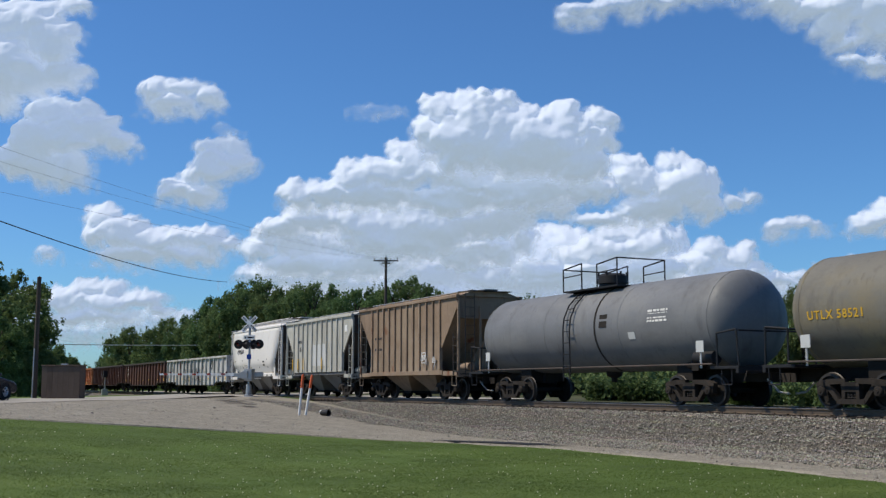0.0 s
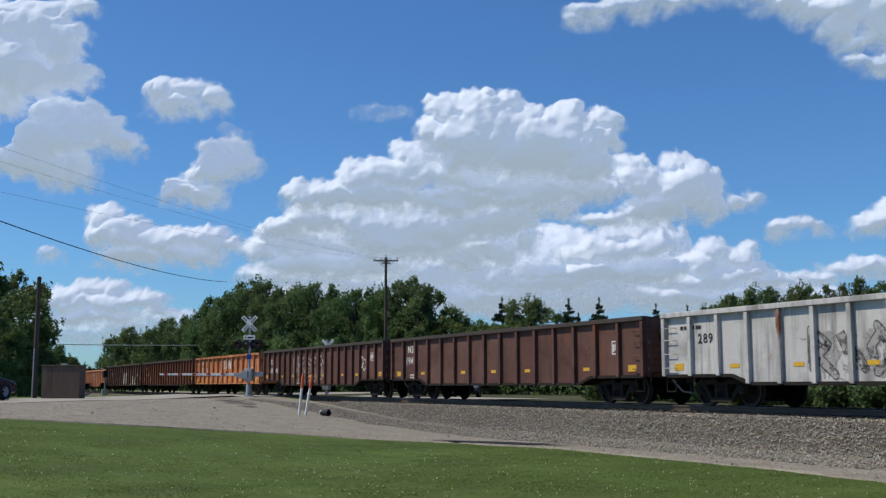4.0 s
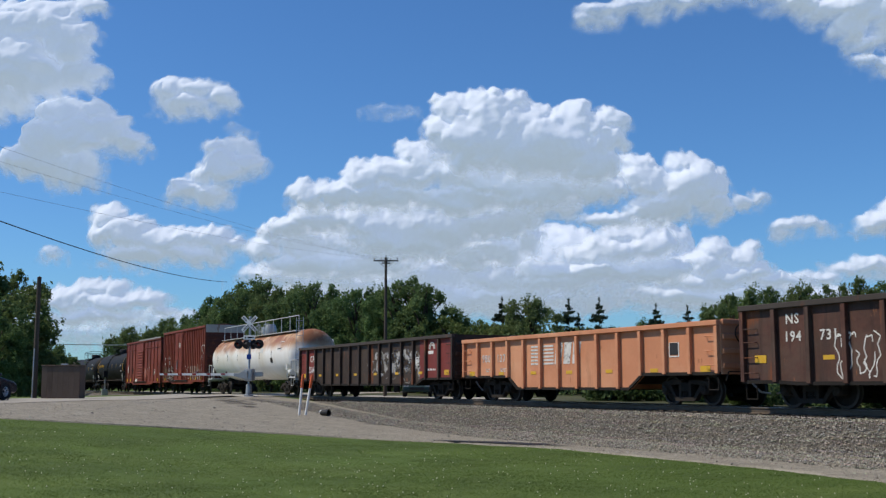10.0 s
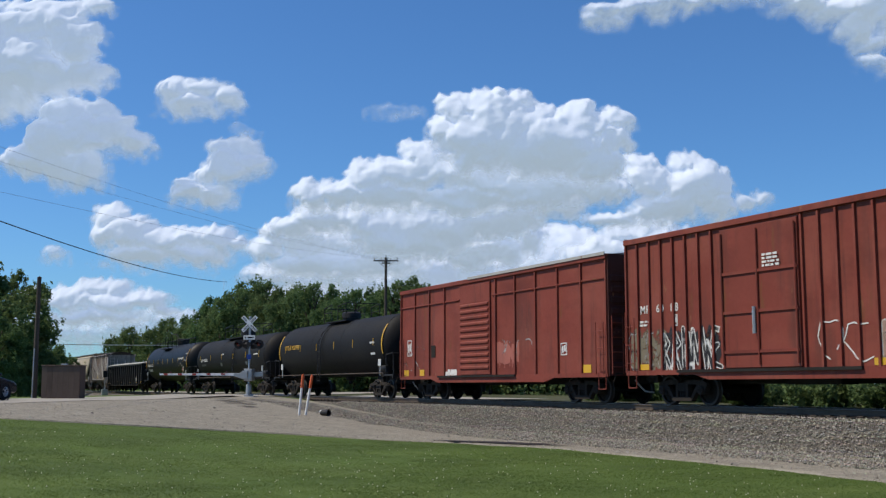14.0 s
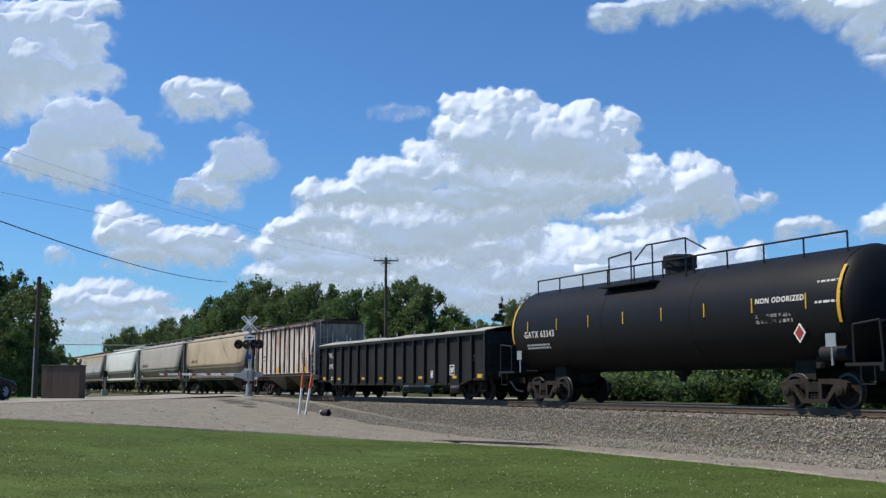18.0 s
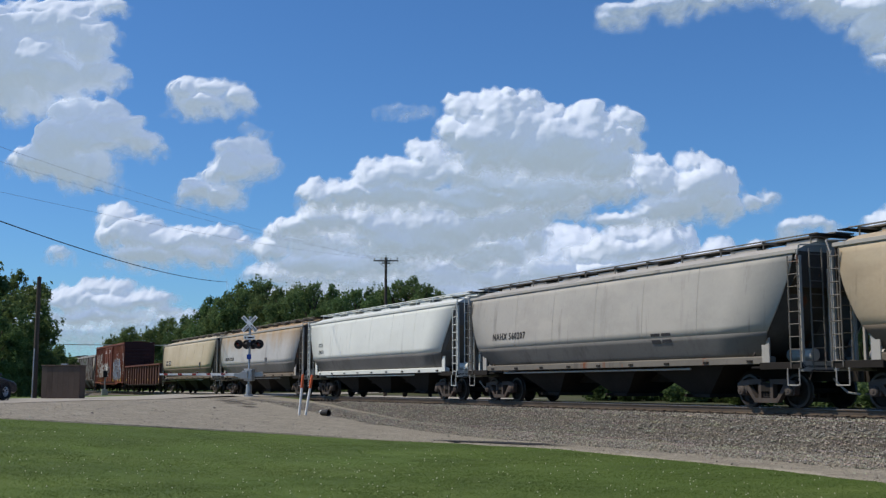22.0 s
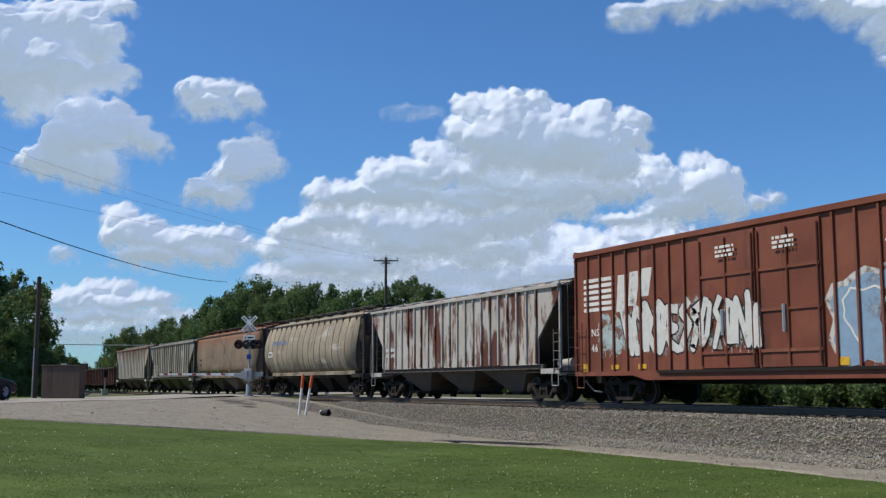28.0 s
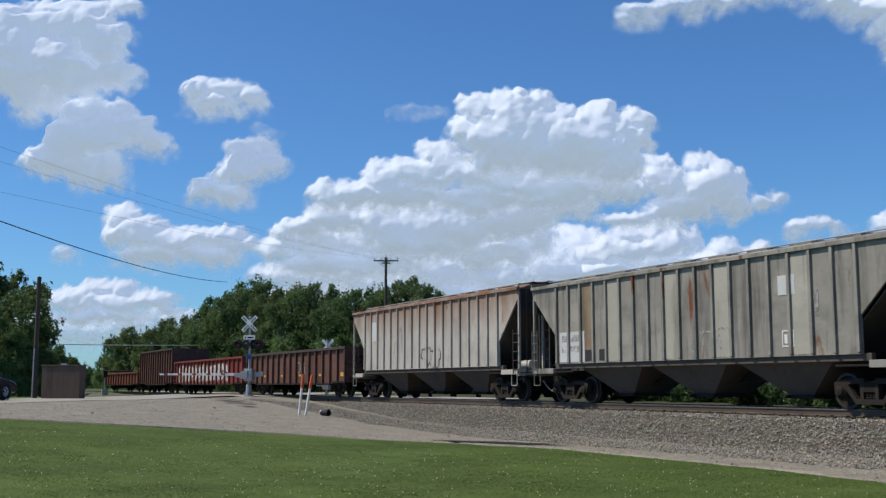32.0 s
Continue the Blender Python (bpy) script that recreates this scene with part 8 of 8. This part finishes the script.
MIDDLE_TREES = [('light', -88.6, 44, 7.7, 1.0),
    ('broad', -92.0, 47, 8.0, 1.0),
    ('light', -86.6, 46, 7.3, 1.0),
    ('spruce', -92.5, 52, 9.3, 0.95),
    ('broad', -86.7, 50, 7.8, 0.8),
    ('broad', -83.8, 50, 9.3, 1.0),
    ('light', -83.9, 46, 6.8, 0.9),
    ('spruce', -86.8, 56, 8.9, 0.95),
    ('spruce', -86.7, 57, 7.6, 0.95),
    ('spruce', -84.7, 58, 8.9, 0.95),
    ('dark', -92.2, 58, 7.0, 1.0),
    ('spruce', -84.0, 64, 8.5, 0.95),
    ('broad', -86.3, 64, 7.6, 0.8),
    ('spruce', -84.3, 68, 8.5, 0.95),
    ('dark', -87.7, 62, 6.9, 0.9)]
RIGHT_TREES = [('tall', -72.4, 62, 9.1, 0.96),
    ('open', -68.9, 60, 9.1, 0.8),
    ('broad', -66.4, 60, 9.2, 0.72),
    ('tall', -66.3, 62, 9.3, 0.88),
    ('broad', -61.2, 60, 9.0, 0.72),
    ('tall', -60.9, 62, 9.0, 0.88),
    ('open', -57.1, 60, 8.9, 0.72),
    ('open', -55.4, 60, 9.3, 0.8),
    ('open', -55.4, 62, 9.0, 0.8),
    ('open', -53.3, 62, 9.1, 0.8),
    ('broad', -74.5, 66, 8.8, 0.8),
    ('broad', -69.0, 66, 8.4, 0.8),
    ('broad', -64.0, 66, 8.0, 0.8)]
ROADSIDE_TREES = [('broad', -94.8, 5.6, 12.3, 1.05),
    ('tall', -97.7, 7.8, 11.6, 1.0),
    ('dark', -84.8, 5.8, 7.4, 1.0),
    ('dark', -104.6, 9.4, 6.9, 0.9),
    ('broad', -111.4, 11.2, 6.3, 0.8),
    ('dark', -124.2, 14.0, 6.3, 0.9),
    ('dark', -89.7, 7.3, 4.3, 0.9),
    ('dark', -218.1, 29.0, 6.4, 0.9),
    ('broad', -134.1, 15.8, 5.8, 1.2),
    ('dark', -119.3, 12.8, 6.0, 1.2),
    ('dark', -158.7, 20.2, 5.4, 1.2),
    ('dark', -297.0, 42.4, 6.7, 0.9)]
TREES = LEFT_WOOD + MIDDLE_TREES + RIGHT_TREES + ROADSIDE_TREES

r = random.Random(3)
for row in TREES:
    tree(*row, r.uniform(0, 360))


def shrub_mesh(seed, w, h, n_leaf, material):
    rs = np.random.default_rng(seed)
    cen = np.stack([rs.uniform(-w / 2, w / 2, 12), rs.uniform(-w / 3, w / 3, 12), rs.uniform(0.1, h * 0.75, 12)], 1)
    pick = rs.integers(0, 12, n_leaf)
    d = rs.standard_normal((n_leaf, 3))
    d /= np.linalg.norm(d, axis=1)[:, None]
    v, f = leaf_cloud(cen[pick] + d * h * 0.30 * (0.5 + 0.6 * rs.random((n_leaf, 1))), d, 0.09, rs)
    v[:, 2] = np.maximum(v[:, 2], 0.0)
    return leaf_mesh("foliage", v, f, material)


SHRUBS = [shrub_mesh(21, 1.8, 1.1, 900, M_SHRUB), shrub_mesh(22, 1.5, 0.8, 800, M_SHRUB), shrub_mesh(23, 2.0, 1.15, 1000, M_LEAF2), shrub_mesh(24, 1.4, 0.9, 700, M_SHRUB)]
STEM = tidy(Geo().rod((0, 0, -0.1), (0.05, 0, 0.5), 0.025, 5, 0.012).rod((0, 0, 0), (-0.3, 0.1, 0.6), 0.018, 5, 0.008).rod((0, 0, 0), (0.3, -0.1, 0.55), 0.018, 5, 0.008).mesh("stem", M_BARK))
for i in range(84):
    x = -48 + 0.60 * i + r.uniform(-0.4, 0.4)
    y = r.uniform(26.5, 33.5) if x > -34 else r.uniform(31.5, 34)
    k = r.uniform(0.7, 1.25)
    c = thing("shrub", "leafy green shrub on the far bank of the track", "shrub", pose(x, y, ground_z(x, y) - 0.03, 0, 0, r.uniform(0, 360)) @ Matrix.Diagonal((k, k, k, 1)), "shrubs behind the track")
    part("stem", STEM, None, c)
    part("foliage", SHRUBS[i % 4], None, c)

# far woods that close the distance
rs = np.random.default_rng(77)
for name_, leaf_, strips in (("far_woods", 0.9, ((-1100, -520, 30, 120, 11, 14000), (-1100, -520, -90, 6, 11, 9000))),
                             ("hedgerow", 0.20, ((-120, 60, 66, 80, 3.6, 30000), (-330, -60, 45, 58, 6.0, 80000)))):
    pts, nor = [], []
    for x0, x1, y0, y1, h, n in strips:
        x = rs.uniform(x0, x1, n)
        y = rs.uniform(y0, y1, n)
        top = h * (0.75 + 0.25 * np.sin(x * 0.21 + y * 0.13) + 0.12 * np.sin(x * 0.57))
        pts.append(np.stack([x, y, 0.5 + top * rs.random(n) ** 0.7], 1))
        nor.append(np.tile((0.2, -0.6, 0.6), (n, 1)))
    v, f = leaf_cloud(np.concatenate(pts), np.concatenate(nor), leaf_, rs)
    tagged(new(name_, leaf_mesh(name_, v, f, M_LEAF2)), "dark woods and hedges closing the view", "woods", kind="stuff")

# ---------------------------------------------------------------- lawn blades and clover
rs = np.random.default_rng(9)
n = 300000
th = rs.uniform(-0.46, 0.46, n)
dist = 12.5 + 22 * rs.random(n) ** 1.4
ang = math.pi - HEADING + th
bx, by = dist * np.cos(ang), dist * np.sin(ang)
edge = np.interp(bx, [k[0] for k in LAWN_EDGE], [k[1] for k in LAWN_EDGE])
keep = (by < edge + 0.1 + 0.7 * rs.random(n) ** 3) & (bx > -34)
bx, by = bx[keep], by[keep]
bz = np.array([ground_z(a, b) for a, b in zip(bx, by)])
tuft = value_noise(bx * 1.1 + 200, by * 1.1 + 200, 5) * 0.6 + value_noise(bx * 4.5 + 200, by * 4.5 + 200, 6) * 0.8
hgt = (0.006 + 0.012 * rs.random(len(bx))) * (0.35 + tuft)
lean = rs.standard_normal((len(bx), 2)) * 0.025
wd = rs.standard_normal((len(bx), 2))
wd = wd / np.linalg.norm(wd, axis=1)[:, None] * (0.003 + 0.0002 * np.hypot(bx, by))[:, None]
v = np.stack([np.stack([bx - wd[:, 0], by - wd[:, 1], bz], 1), np.stack([bx + wd[:, 0], by + wd[:, 1], bz], 1), np.stack([bx + lean[:, 0], by + lean[:, 1], bz + hgt], 1)], 1).reshape(-1, 3)
f = np.arange(len(v)).reshape(-1, 3)
tagged(new("lawn_grass", leaf_mesh("lawn_grass", v, f, leaf_mat("grass_blades", (0.080, 0.126, 0.026), (0.145, 0.196, 0.055)))), "short mown grass blades of the lawn", "grass", kind="stuff")
n = 800
th = rs.uniform(-0.46, 0.46, n)
dist = 13 + 15 * rs.random(n) ** 1.3
ang = math.pi - HEADING + th
cx_, cy_ = dist * np.cos(ang), dist * np.sin(ang)
keep = cy_ < np.interp(cx_, [k[0] for k in LAWN_EDGE], [k[1] for k in LAWN_EDGE]) - 0.4
cx_, cy_ = cx_[keep], cy_[keep]
m = len(cx_)
cz_ = np.array([ground_z(a, b) for a, b in zip(cx_, cy_)]) + 0.018 + 0.02 * rs.random(m)
sz = 0.009 + 0.007 * rs.random(m)
v = (base[None] * sz[:, None, None] + np.stack([cx_, cy_, cz_], 1)[:, None]).reshape(-1, 3)
f = (tri[None] + 6 * np.arange(m)[:, None, None]).reshape(-1, 3)
tagged(new("clover_flowers", leaf_mesh("clover_flowers", v, f, M_FLOWER)), "white clover heads scattered over the lawn", "flowers", kind="stuff")

# ---------------------------------------------------------------- clouds
def billow(xs, ys, scale, seed, octaves=5):
    out, amp, tot = 0, 1.0, 0
    for o in range(octaves):
        out = out + amp * np.abs(2 * value_noise(xs / scale + 17 * o, ys / scale + 5 * o, seed + o) - 1)
        tot, amp, scale = tot + amp, amp * 0.62, scale / 2.03
    return out / tot


CLOUDS = []


def soften(a, times):
    for _ in range(times):
        p = np.pad(a, 1, mode="edge")
        a = (p[:-2, 1:-1] + p[2:, 1:-1] + p[1:-1, :-2] + p[1:-1, 2:] + 2 * a) / 6
    return a


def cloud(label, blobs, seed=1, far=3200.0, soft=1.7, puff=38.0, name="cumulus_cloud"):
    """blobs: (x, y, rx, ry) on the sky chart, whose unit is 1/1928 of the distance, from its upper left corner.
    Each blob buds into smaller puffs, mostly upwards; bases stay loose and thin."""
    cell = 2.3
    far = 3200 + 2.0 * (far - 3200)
    x0, x1 = min(b[0] - b[2] for b in blobs) - 34, max(b[0] + b[2] for b in blobs) + 34
    y0, y1 = min(b[1] - b[3] for b in blobs) - 30, max(b[1] + b[3] for b in blobs) + 34
    nx, ny = int((x1 - x0) / cell) + 1, int((y1 - y0) / cell) + 1
    gx, gy = x0 + cell * np.arange(nx), y0 + cell * np.arange(ny)
    X, Y = np.meshgrid(gx, gy, indexing="ij")
    wx, wy = 0, 0
    for sc, am in ((46, 12), (21, 9), (9, 6.5), (4.6, 3.5)):
        wx, wy = wx + am * (value_noise(X / sc, Y / sc, seed + 40 + int(sc)) - 0.5), wy + am * (value_noise(X / sc, Y / sc, seed + 60 + int(sc)) - 0.5)
    rs = np.random.default_rng(seed)
    puffs = []
    for bx_, by_, rx, ry in blobs:
        puffs.append((bx_, by_, 0.98 * rx, 0.98 * ry, 0.0))
        m = min(rx, ry)
        for _ in range(int(5 + (rx + ry) / 7)):
            a = rs.uniform(0, math.tau)
            if math.sin(a) < -0.2 and rs.random() < 0.55:
                continue
            q = rs.uniform(0.35, 0.86)
            r1 = m * rs.uniform(0.24, 0.46)
            px, py = bx_ + rx * q * math.cos(a), by_ - ry * q * math.sin(a)
            lift = m * math.sqrt(1 - q * q) * 0.8
            puffs.append((px, py, r1, r1 * 0.92, lift))
            for _ in range(4):
                a2 = rs.uniform(-0.5, math.pi + 0.5)
                r2 = r1 * rs.uniform(0.3, 0.5)
                puffs.append((px + r1 * 0.75 * math.cos(a2), py - r1 * 0.75 * math.sin(a2), r2, r2, lift + r1 * 0.4))
    S, bumps, broad = np.full_like(X, -40.0), np.zeros_like(X), np.zeros_like(X)
    for px, py, rx, ry, lift in puffs:
        i0, i1 = max(0, int((px - rx * 1.9 - 12 - x0) / cell)), min(nx, int((px + rx * 1.9 + 12 - x0) / cell) + 2)
        j0, j1 = max(0, int((py - ry * 1.9 - 12 - y0) / cell)), min(ny, int((py + ry * 1.9 + 12 - y0) / cell) + 2)
        w = (slice(i0, i1), slice(j0, j1))
        d2 = ((X[w] + wx[w] - px) / rx) ** 2 + ((Y[w] + wy[w] - py) / ry) ** 2
        m = min(rx, ry)
        S[w] = np.maximum(S[w], m * (1 - np.sqrt(d2)))
        bumps[w] = np.maximum(bumps[w], (lift + m * 0.9 * (1 - d2)) * (d2 < 1))
        if lift == 0.0:
            broad[w] = np.maximum(broad[w], np.sqrt((1 - d2 / 2.4).clip(0)) * m * 1.6)
    mass = soften(S, 10)
    crest = soften(0.5 + 0.5 * np.tanh(2.2 * np.gradient(mass, axis=1) / cell), 6)
    bumps = soften(bumps, 2)
    # flanks lean back towards the crest, the base is undercut
    inside = S > 0
    some = inside.any(1)
    y_top = np.interp(gx, gx[some], np.where(inside, Y, 1e9).min(1)[some])
    y_low = np.interp(gx, gx[some], np.where(inside, Y, -1e9).max(1)[some])
    win = np.hanning(29) / np.hanning(29).sum()
    y_top, y_low = [np.convolve(np.pad(q, 14, mode="edge"), win, mode="valid") for q in (y_top, y_low)]
    deep = (y_low - y_top).clip(12)[:, None]
    u = (Y - y_top[:, None]) / deep + 0.55 * (value_noise(X / 62, Y / 45, seed + 3) - 0.5) + 0.22 * (value_noise(X / 24, Y / 20, seed + 4) - 0.5)
    flank = deep.clip(12, 90) * (0.60 * u - 0.75 * (np.sqrt((u - 0.62) ** 2 + 0.03) + u - 0.62))
    H = 0.75 * soften(broad, 6) + 0.46 * bumps + (billow(X + wx, Y + wy, puff * 0.6, seed, 5) - 0.3) * puff * 0.15 + soften(flank, 8)
    H = soften(H * ((S + 10) / 22).clip(0, 1), 2)
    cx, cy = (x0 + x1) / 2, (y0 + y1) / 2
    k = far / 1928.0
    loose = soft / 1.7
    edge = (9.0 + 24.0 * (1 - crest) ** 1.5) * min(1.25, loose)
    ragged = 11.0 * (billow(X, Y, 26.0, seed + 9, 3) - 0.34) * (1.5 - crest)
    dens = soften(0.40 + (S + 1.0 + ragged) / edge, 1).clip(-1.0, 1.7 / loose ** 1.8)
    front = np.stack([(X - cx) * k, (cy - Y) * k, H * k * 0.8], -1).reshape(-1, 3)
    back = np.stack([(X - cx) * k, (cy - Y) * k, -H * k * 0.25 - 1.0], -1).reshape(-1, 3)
    idx = np.arange(nx * ny).reshape(nx, ny)
    quads = np.stack([idx[:-1, :-1], idx[1:, :-1], idx[1:, 1:], idx[:-1, 1:]], -1).reshape(-1, 4)
    quads = quads[(dens.reshape(-1)[quads] > -0.35).any(1)]
    used = np.unique(quads)
    back_map = np.zeros(nx * ny, int)
    back_map[used] = np.arange(len(used))
    q = back_map[quads]
    v = np.concatenate([front[used], back[used]])
    f = np.concatenate([q[:, ::-1], q + len(used)])
    me = bpy.data.meshes.new(name)
    me.from_pydata(v.tolist(), [], f.tolist())
    me.polygons.foreach_set("use_smooth", [True] * len(me.polygons))
    at = me.attributes.new("vapour", "FLOAT", "POINT")
    dens = dens.reshape(-1)[used]
    at.data.foreach_set("value", np.concatenate([dens, dens - 0.8]).astype(np.float32))
    me.materials.append(M_CLOUD)
    ob = tagged(new(name, me), label, "cloud", "drifting cumulus clouds")
    CLOUDS.append((ob, cx, cy, far))
    return ob


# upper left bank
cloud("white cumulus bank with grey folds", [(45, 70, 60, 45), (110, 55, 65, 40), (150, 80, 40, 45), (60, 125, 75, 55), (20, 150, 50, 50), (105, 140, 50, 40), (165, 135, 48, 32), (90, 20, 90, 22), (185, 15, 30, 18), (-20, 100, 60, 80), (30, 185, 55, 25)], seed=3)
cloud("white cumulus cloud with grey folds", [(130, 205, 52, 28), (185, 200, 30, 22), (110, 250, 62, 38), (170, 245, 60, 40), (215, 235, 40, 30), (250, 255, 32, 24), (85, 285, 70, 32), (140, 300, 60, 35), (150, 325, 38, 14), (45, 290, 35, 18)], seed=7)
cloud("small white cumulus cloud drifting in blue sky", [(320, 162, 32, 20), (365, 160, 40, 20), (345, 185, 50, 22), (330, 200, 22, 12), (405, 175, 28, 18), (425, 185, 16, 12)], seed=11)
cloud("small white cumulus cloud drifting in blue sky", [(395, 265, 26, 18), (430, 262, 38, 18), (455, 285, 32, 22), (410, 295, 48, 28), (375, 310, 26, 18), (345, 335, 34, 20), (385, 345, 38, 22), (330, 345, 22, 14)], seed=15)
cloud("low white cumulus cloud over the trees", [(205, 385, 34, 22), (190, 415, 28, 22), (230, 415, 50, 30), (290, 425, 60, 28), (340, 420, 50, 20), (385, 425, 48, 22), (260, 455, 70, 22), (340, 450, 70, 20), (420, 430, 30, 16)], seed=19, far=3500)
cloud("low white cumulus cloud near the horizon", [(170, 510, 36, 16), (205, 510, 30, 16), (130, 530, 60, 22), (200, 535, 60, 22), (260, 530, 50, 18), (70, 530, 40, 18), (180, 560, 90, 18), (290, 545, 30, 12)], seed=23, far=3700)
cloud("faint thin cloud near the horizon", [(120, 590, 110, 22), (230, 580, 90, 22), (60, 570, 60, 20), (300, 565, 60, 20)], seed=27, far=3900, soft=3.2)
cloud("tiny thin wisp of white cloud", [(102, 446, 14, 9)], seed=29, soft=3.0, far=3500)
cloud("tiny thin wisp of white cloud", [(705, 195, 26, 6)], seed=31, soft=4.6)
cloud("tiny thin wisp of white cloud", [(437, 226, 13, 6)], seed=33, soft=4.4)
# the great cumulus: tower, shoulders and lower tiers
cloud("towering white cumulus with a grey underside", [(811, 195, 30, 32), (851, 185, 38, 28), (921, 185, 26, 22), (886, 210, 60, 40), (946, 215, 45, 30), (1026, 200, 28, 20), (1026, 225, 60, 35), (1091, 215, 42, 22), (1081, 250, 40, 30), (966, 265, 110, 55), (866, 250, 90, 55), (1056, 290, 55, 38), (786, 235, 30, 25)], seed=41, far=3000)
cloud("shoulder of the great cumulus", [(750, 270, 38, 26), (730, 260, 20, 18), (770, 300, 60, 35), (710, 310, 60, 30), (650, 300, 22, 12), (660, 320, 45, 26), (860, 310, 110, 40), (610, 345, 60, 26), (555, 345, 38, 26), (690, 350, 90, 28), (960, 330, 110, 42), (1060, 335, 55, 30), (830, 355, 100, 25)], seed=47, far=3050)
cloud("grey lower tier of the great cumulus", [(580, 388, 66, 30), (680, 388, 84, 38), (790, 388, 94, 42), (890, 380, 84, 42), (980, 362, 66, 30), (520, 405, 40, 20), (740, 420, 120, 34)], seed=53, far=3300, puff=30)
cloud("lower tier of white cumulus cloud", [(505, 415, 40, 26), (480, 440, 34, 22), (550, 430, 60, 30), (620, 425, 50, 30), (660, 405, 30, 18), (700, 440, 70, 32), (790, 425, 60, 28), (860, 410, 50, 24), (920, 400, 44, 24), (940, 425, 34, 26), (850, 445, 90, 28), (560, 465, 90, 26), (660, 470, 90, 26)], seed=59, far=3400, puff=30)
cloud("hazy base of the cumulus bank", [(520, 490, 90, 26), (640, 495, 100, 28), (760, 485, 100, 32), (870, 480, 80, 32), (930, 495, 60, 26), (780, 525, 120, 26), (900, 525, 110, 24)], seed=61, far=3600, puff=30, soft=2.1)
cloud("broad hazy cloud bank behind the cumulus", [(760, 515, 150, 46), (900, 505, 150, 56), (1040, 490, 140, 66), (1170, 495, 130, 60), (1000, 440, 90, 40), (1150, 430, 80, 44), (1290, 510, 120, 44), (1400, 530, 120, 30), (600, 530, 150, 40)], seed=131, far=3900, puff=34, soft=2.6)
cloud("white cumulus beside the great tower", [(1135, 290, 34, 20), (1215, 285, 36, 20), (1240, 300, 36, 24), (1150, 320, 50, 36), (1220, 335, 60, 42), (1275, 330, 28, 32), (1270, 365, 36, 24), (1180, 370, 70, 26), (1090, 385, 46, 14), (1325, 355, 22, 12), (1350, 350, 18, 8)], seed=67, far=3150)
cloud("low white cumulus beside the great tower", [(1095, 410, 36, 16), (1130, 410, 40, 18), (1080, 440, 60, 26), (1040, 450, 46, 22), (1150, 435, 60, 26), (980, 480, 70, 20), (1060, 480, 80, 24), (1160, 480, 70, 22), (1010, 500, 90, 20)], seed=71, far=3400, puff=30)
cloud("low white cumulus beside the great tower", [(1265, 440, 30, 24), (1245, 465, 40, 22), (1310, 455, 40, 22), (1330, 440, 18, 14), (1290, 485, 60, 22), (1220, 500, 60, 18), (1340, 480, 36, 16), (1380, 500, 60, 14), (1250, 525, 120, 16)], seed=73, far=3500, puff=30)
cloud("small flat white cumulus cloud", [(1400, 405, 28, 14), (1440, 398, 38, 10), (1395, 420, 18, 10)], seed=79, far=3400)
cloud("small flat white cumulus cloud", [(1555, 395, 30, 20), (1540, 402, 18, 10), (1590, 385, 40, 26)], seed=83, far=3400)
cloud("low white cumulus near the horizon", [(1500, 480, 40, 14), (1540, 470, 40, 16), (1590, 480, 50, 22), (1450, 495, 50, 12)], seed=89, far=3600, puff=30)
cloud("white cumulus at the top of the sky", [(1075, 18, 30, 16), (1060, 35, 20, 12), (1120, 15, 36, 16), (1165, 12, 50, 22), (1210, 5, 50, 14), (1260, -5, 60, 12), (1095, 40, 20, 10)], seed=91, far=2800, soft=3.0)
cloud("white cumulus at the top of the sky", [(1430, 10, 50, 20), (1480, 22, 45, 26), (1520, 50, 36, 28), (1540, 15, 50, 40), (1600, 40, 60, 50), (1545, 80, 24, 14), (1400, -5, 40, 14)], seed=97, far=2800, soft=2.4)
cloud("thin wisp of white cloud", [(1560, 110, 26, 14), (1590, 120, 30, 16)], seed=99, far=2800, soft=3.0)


# ---------------------------------------------------------------- what moves
def motions():
    for car, t_mid in CARS:
        walk(car, [(t, pose(TRAIN_X + TRAIN_V * (t - t_mid), TRACK_Y, RAIL_Z)) for t in (0, 16, 32)])
    mid_of = dict((c.name, t) for c, t in CARS)
    turn = TRAIN_V / 0.44
    for w, car, ax in WHEELSETS:
        near = mid_of[car.name]
        a, b = max(0.0, near - 11.5), min(32.0, near + 0.6)
        rows = [(0, 0.0)]
        i0, i1 = int(a * FPS) + 1, int(b * FPS)
        rows += [(i / FPS, (i / FPS - a) * turn) for i in range(max(1, i0), i1 + 1)]
        if rows[-1][0] < 31.9:
            rows.append((32, rows[-1][1]))
        walk(w, [(t, pose(ax, 0, 0.44, 0, math.degrees(q), 0)) for t, q in rows])
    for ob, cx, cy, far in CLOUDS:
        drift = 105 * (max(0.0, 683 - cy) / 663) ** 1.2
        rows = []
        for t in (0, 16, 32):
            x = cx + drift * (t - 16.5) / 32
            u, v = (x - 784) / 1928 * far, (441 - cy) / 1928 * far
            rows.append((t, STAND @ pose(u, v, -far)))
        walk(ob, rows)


motions()
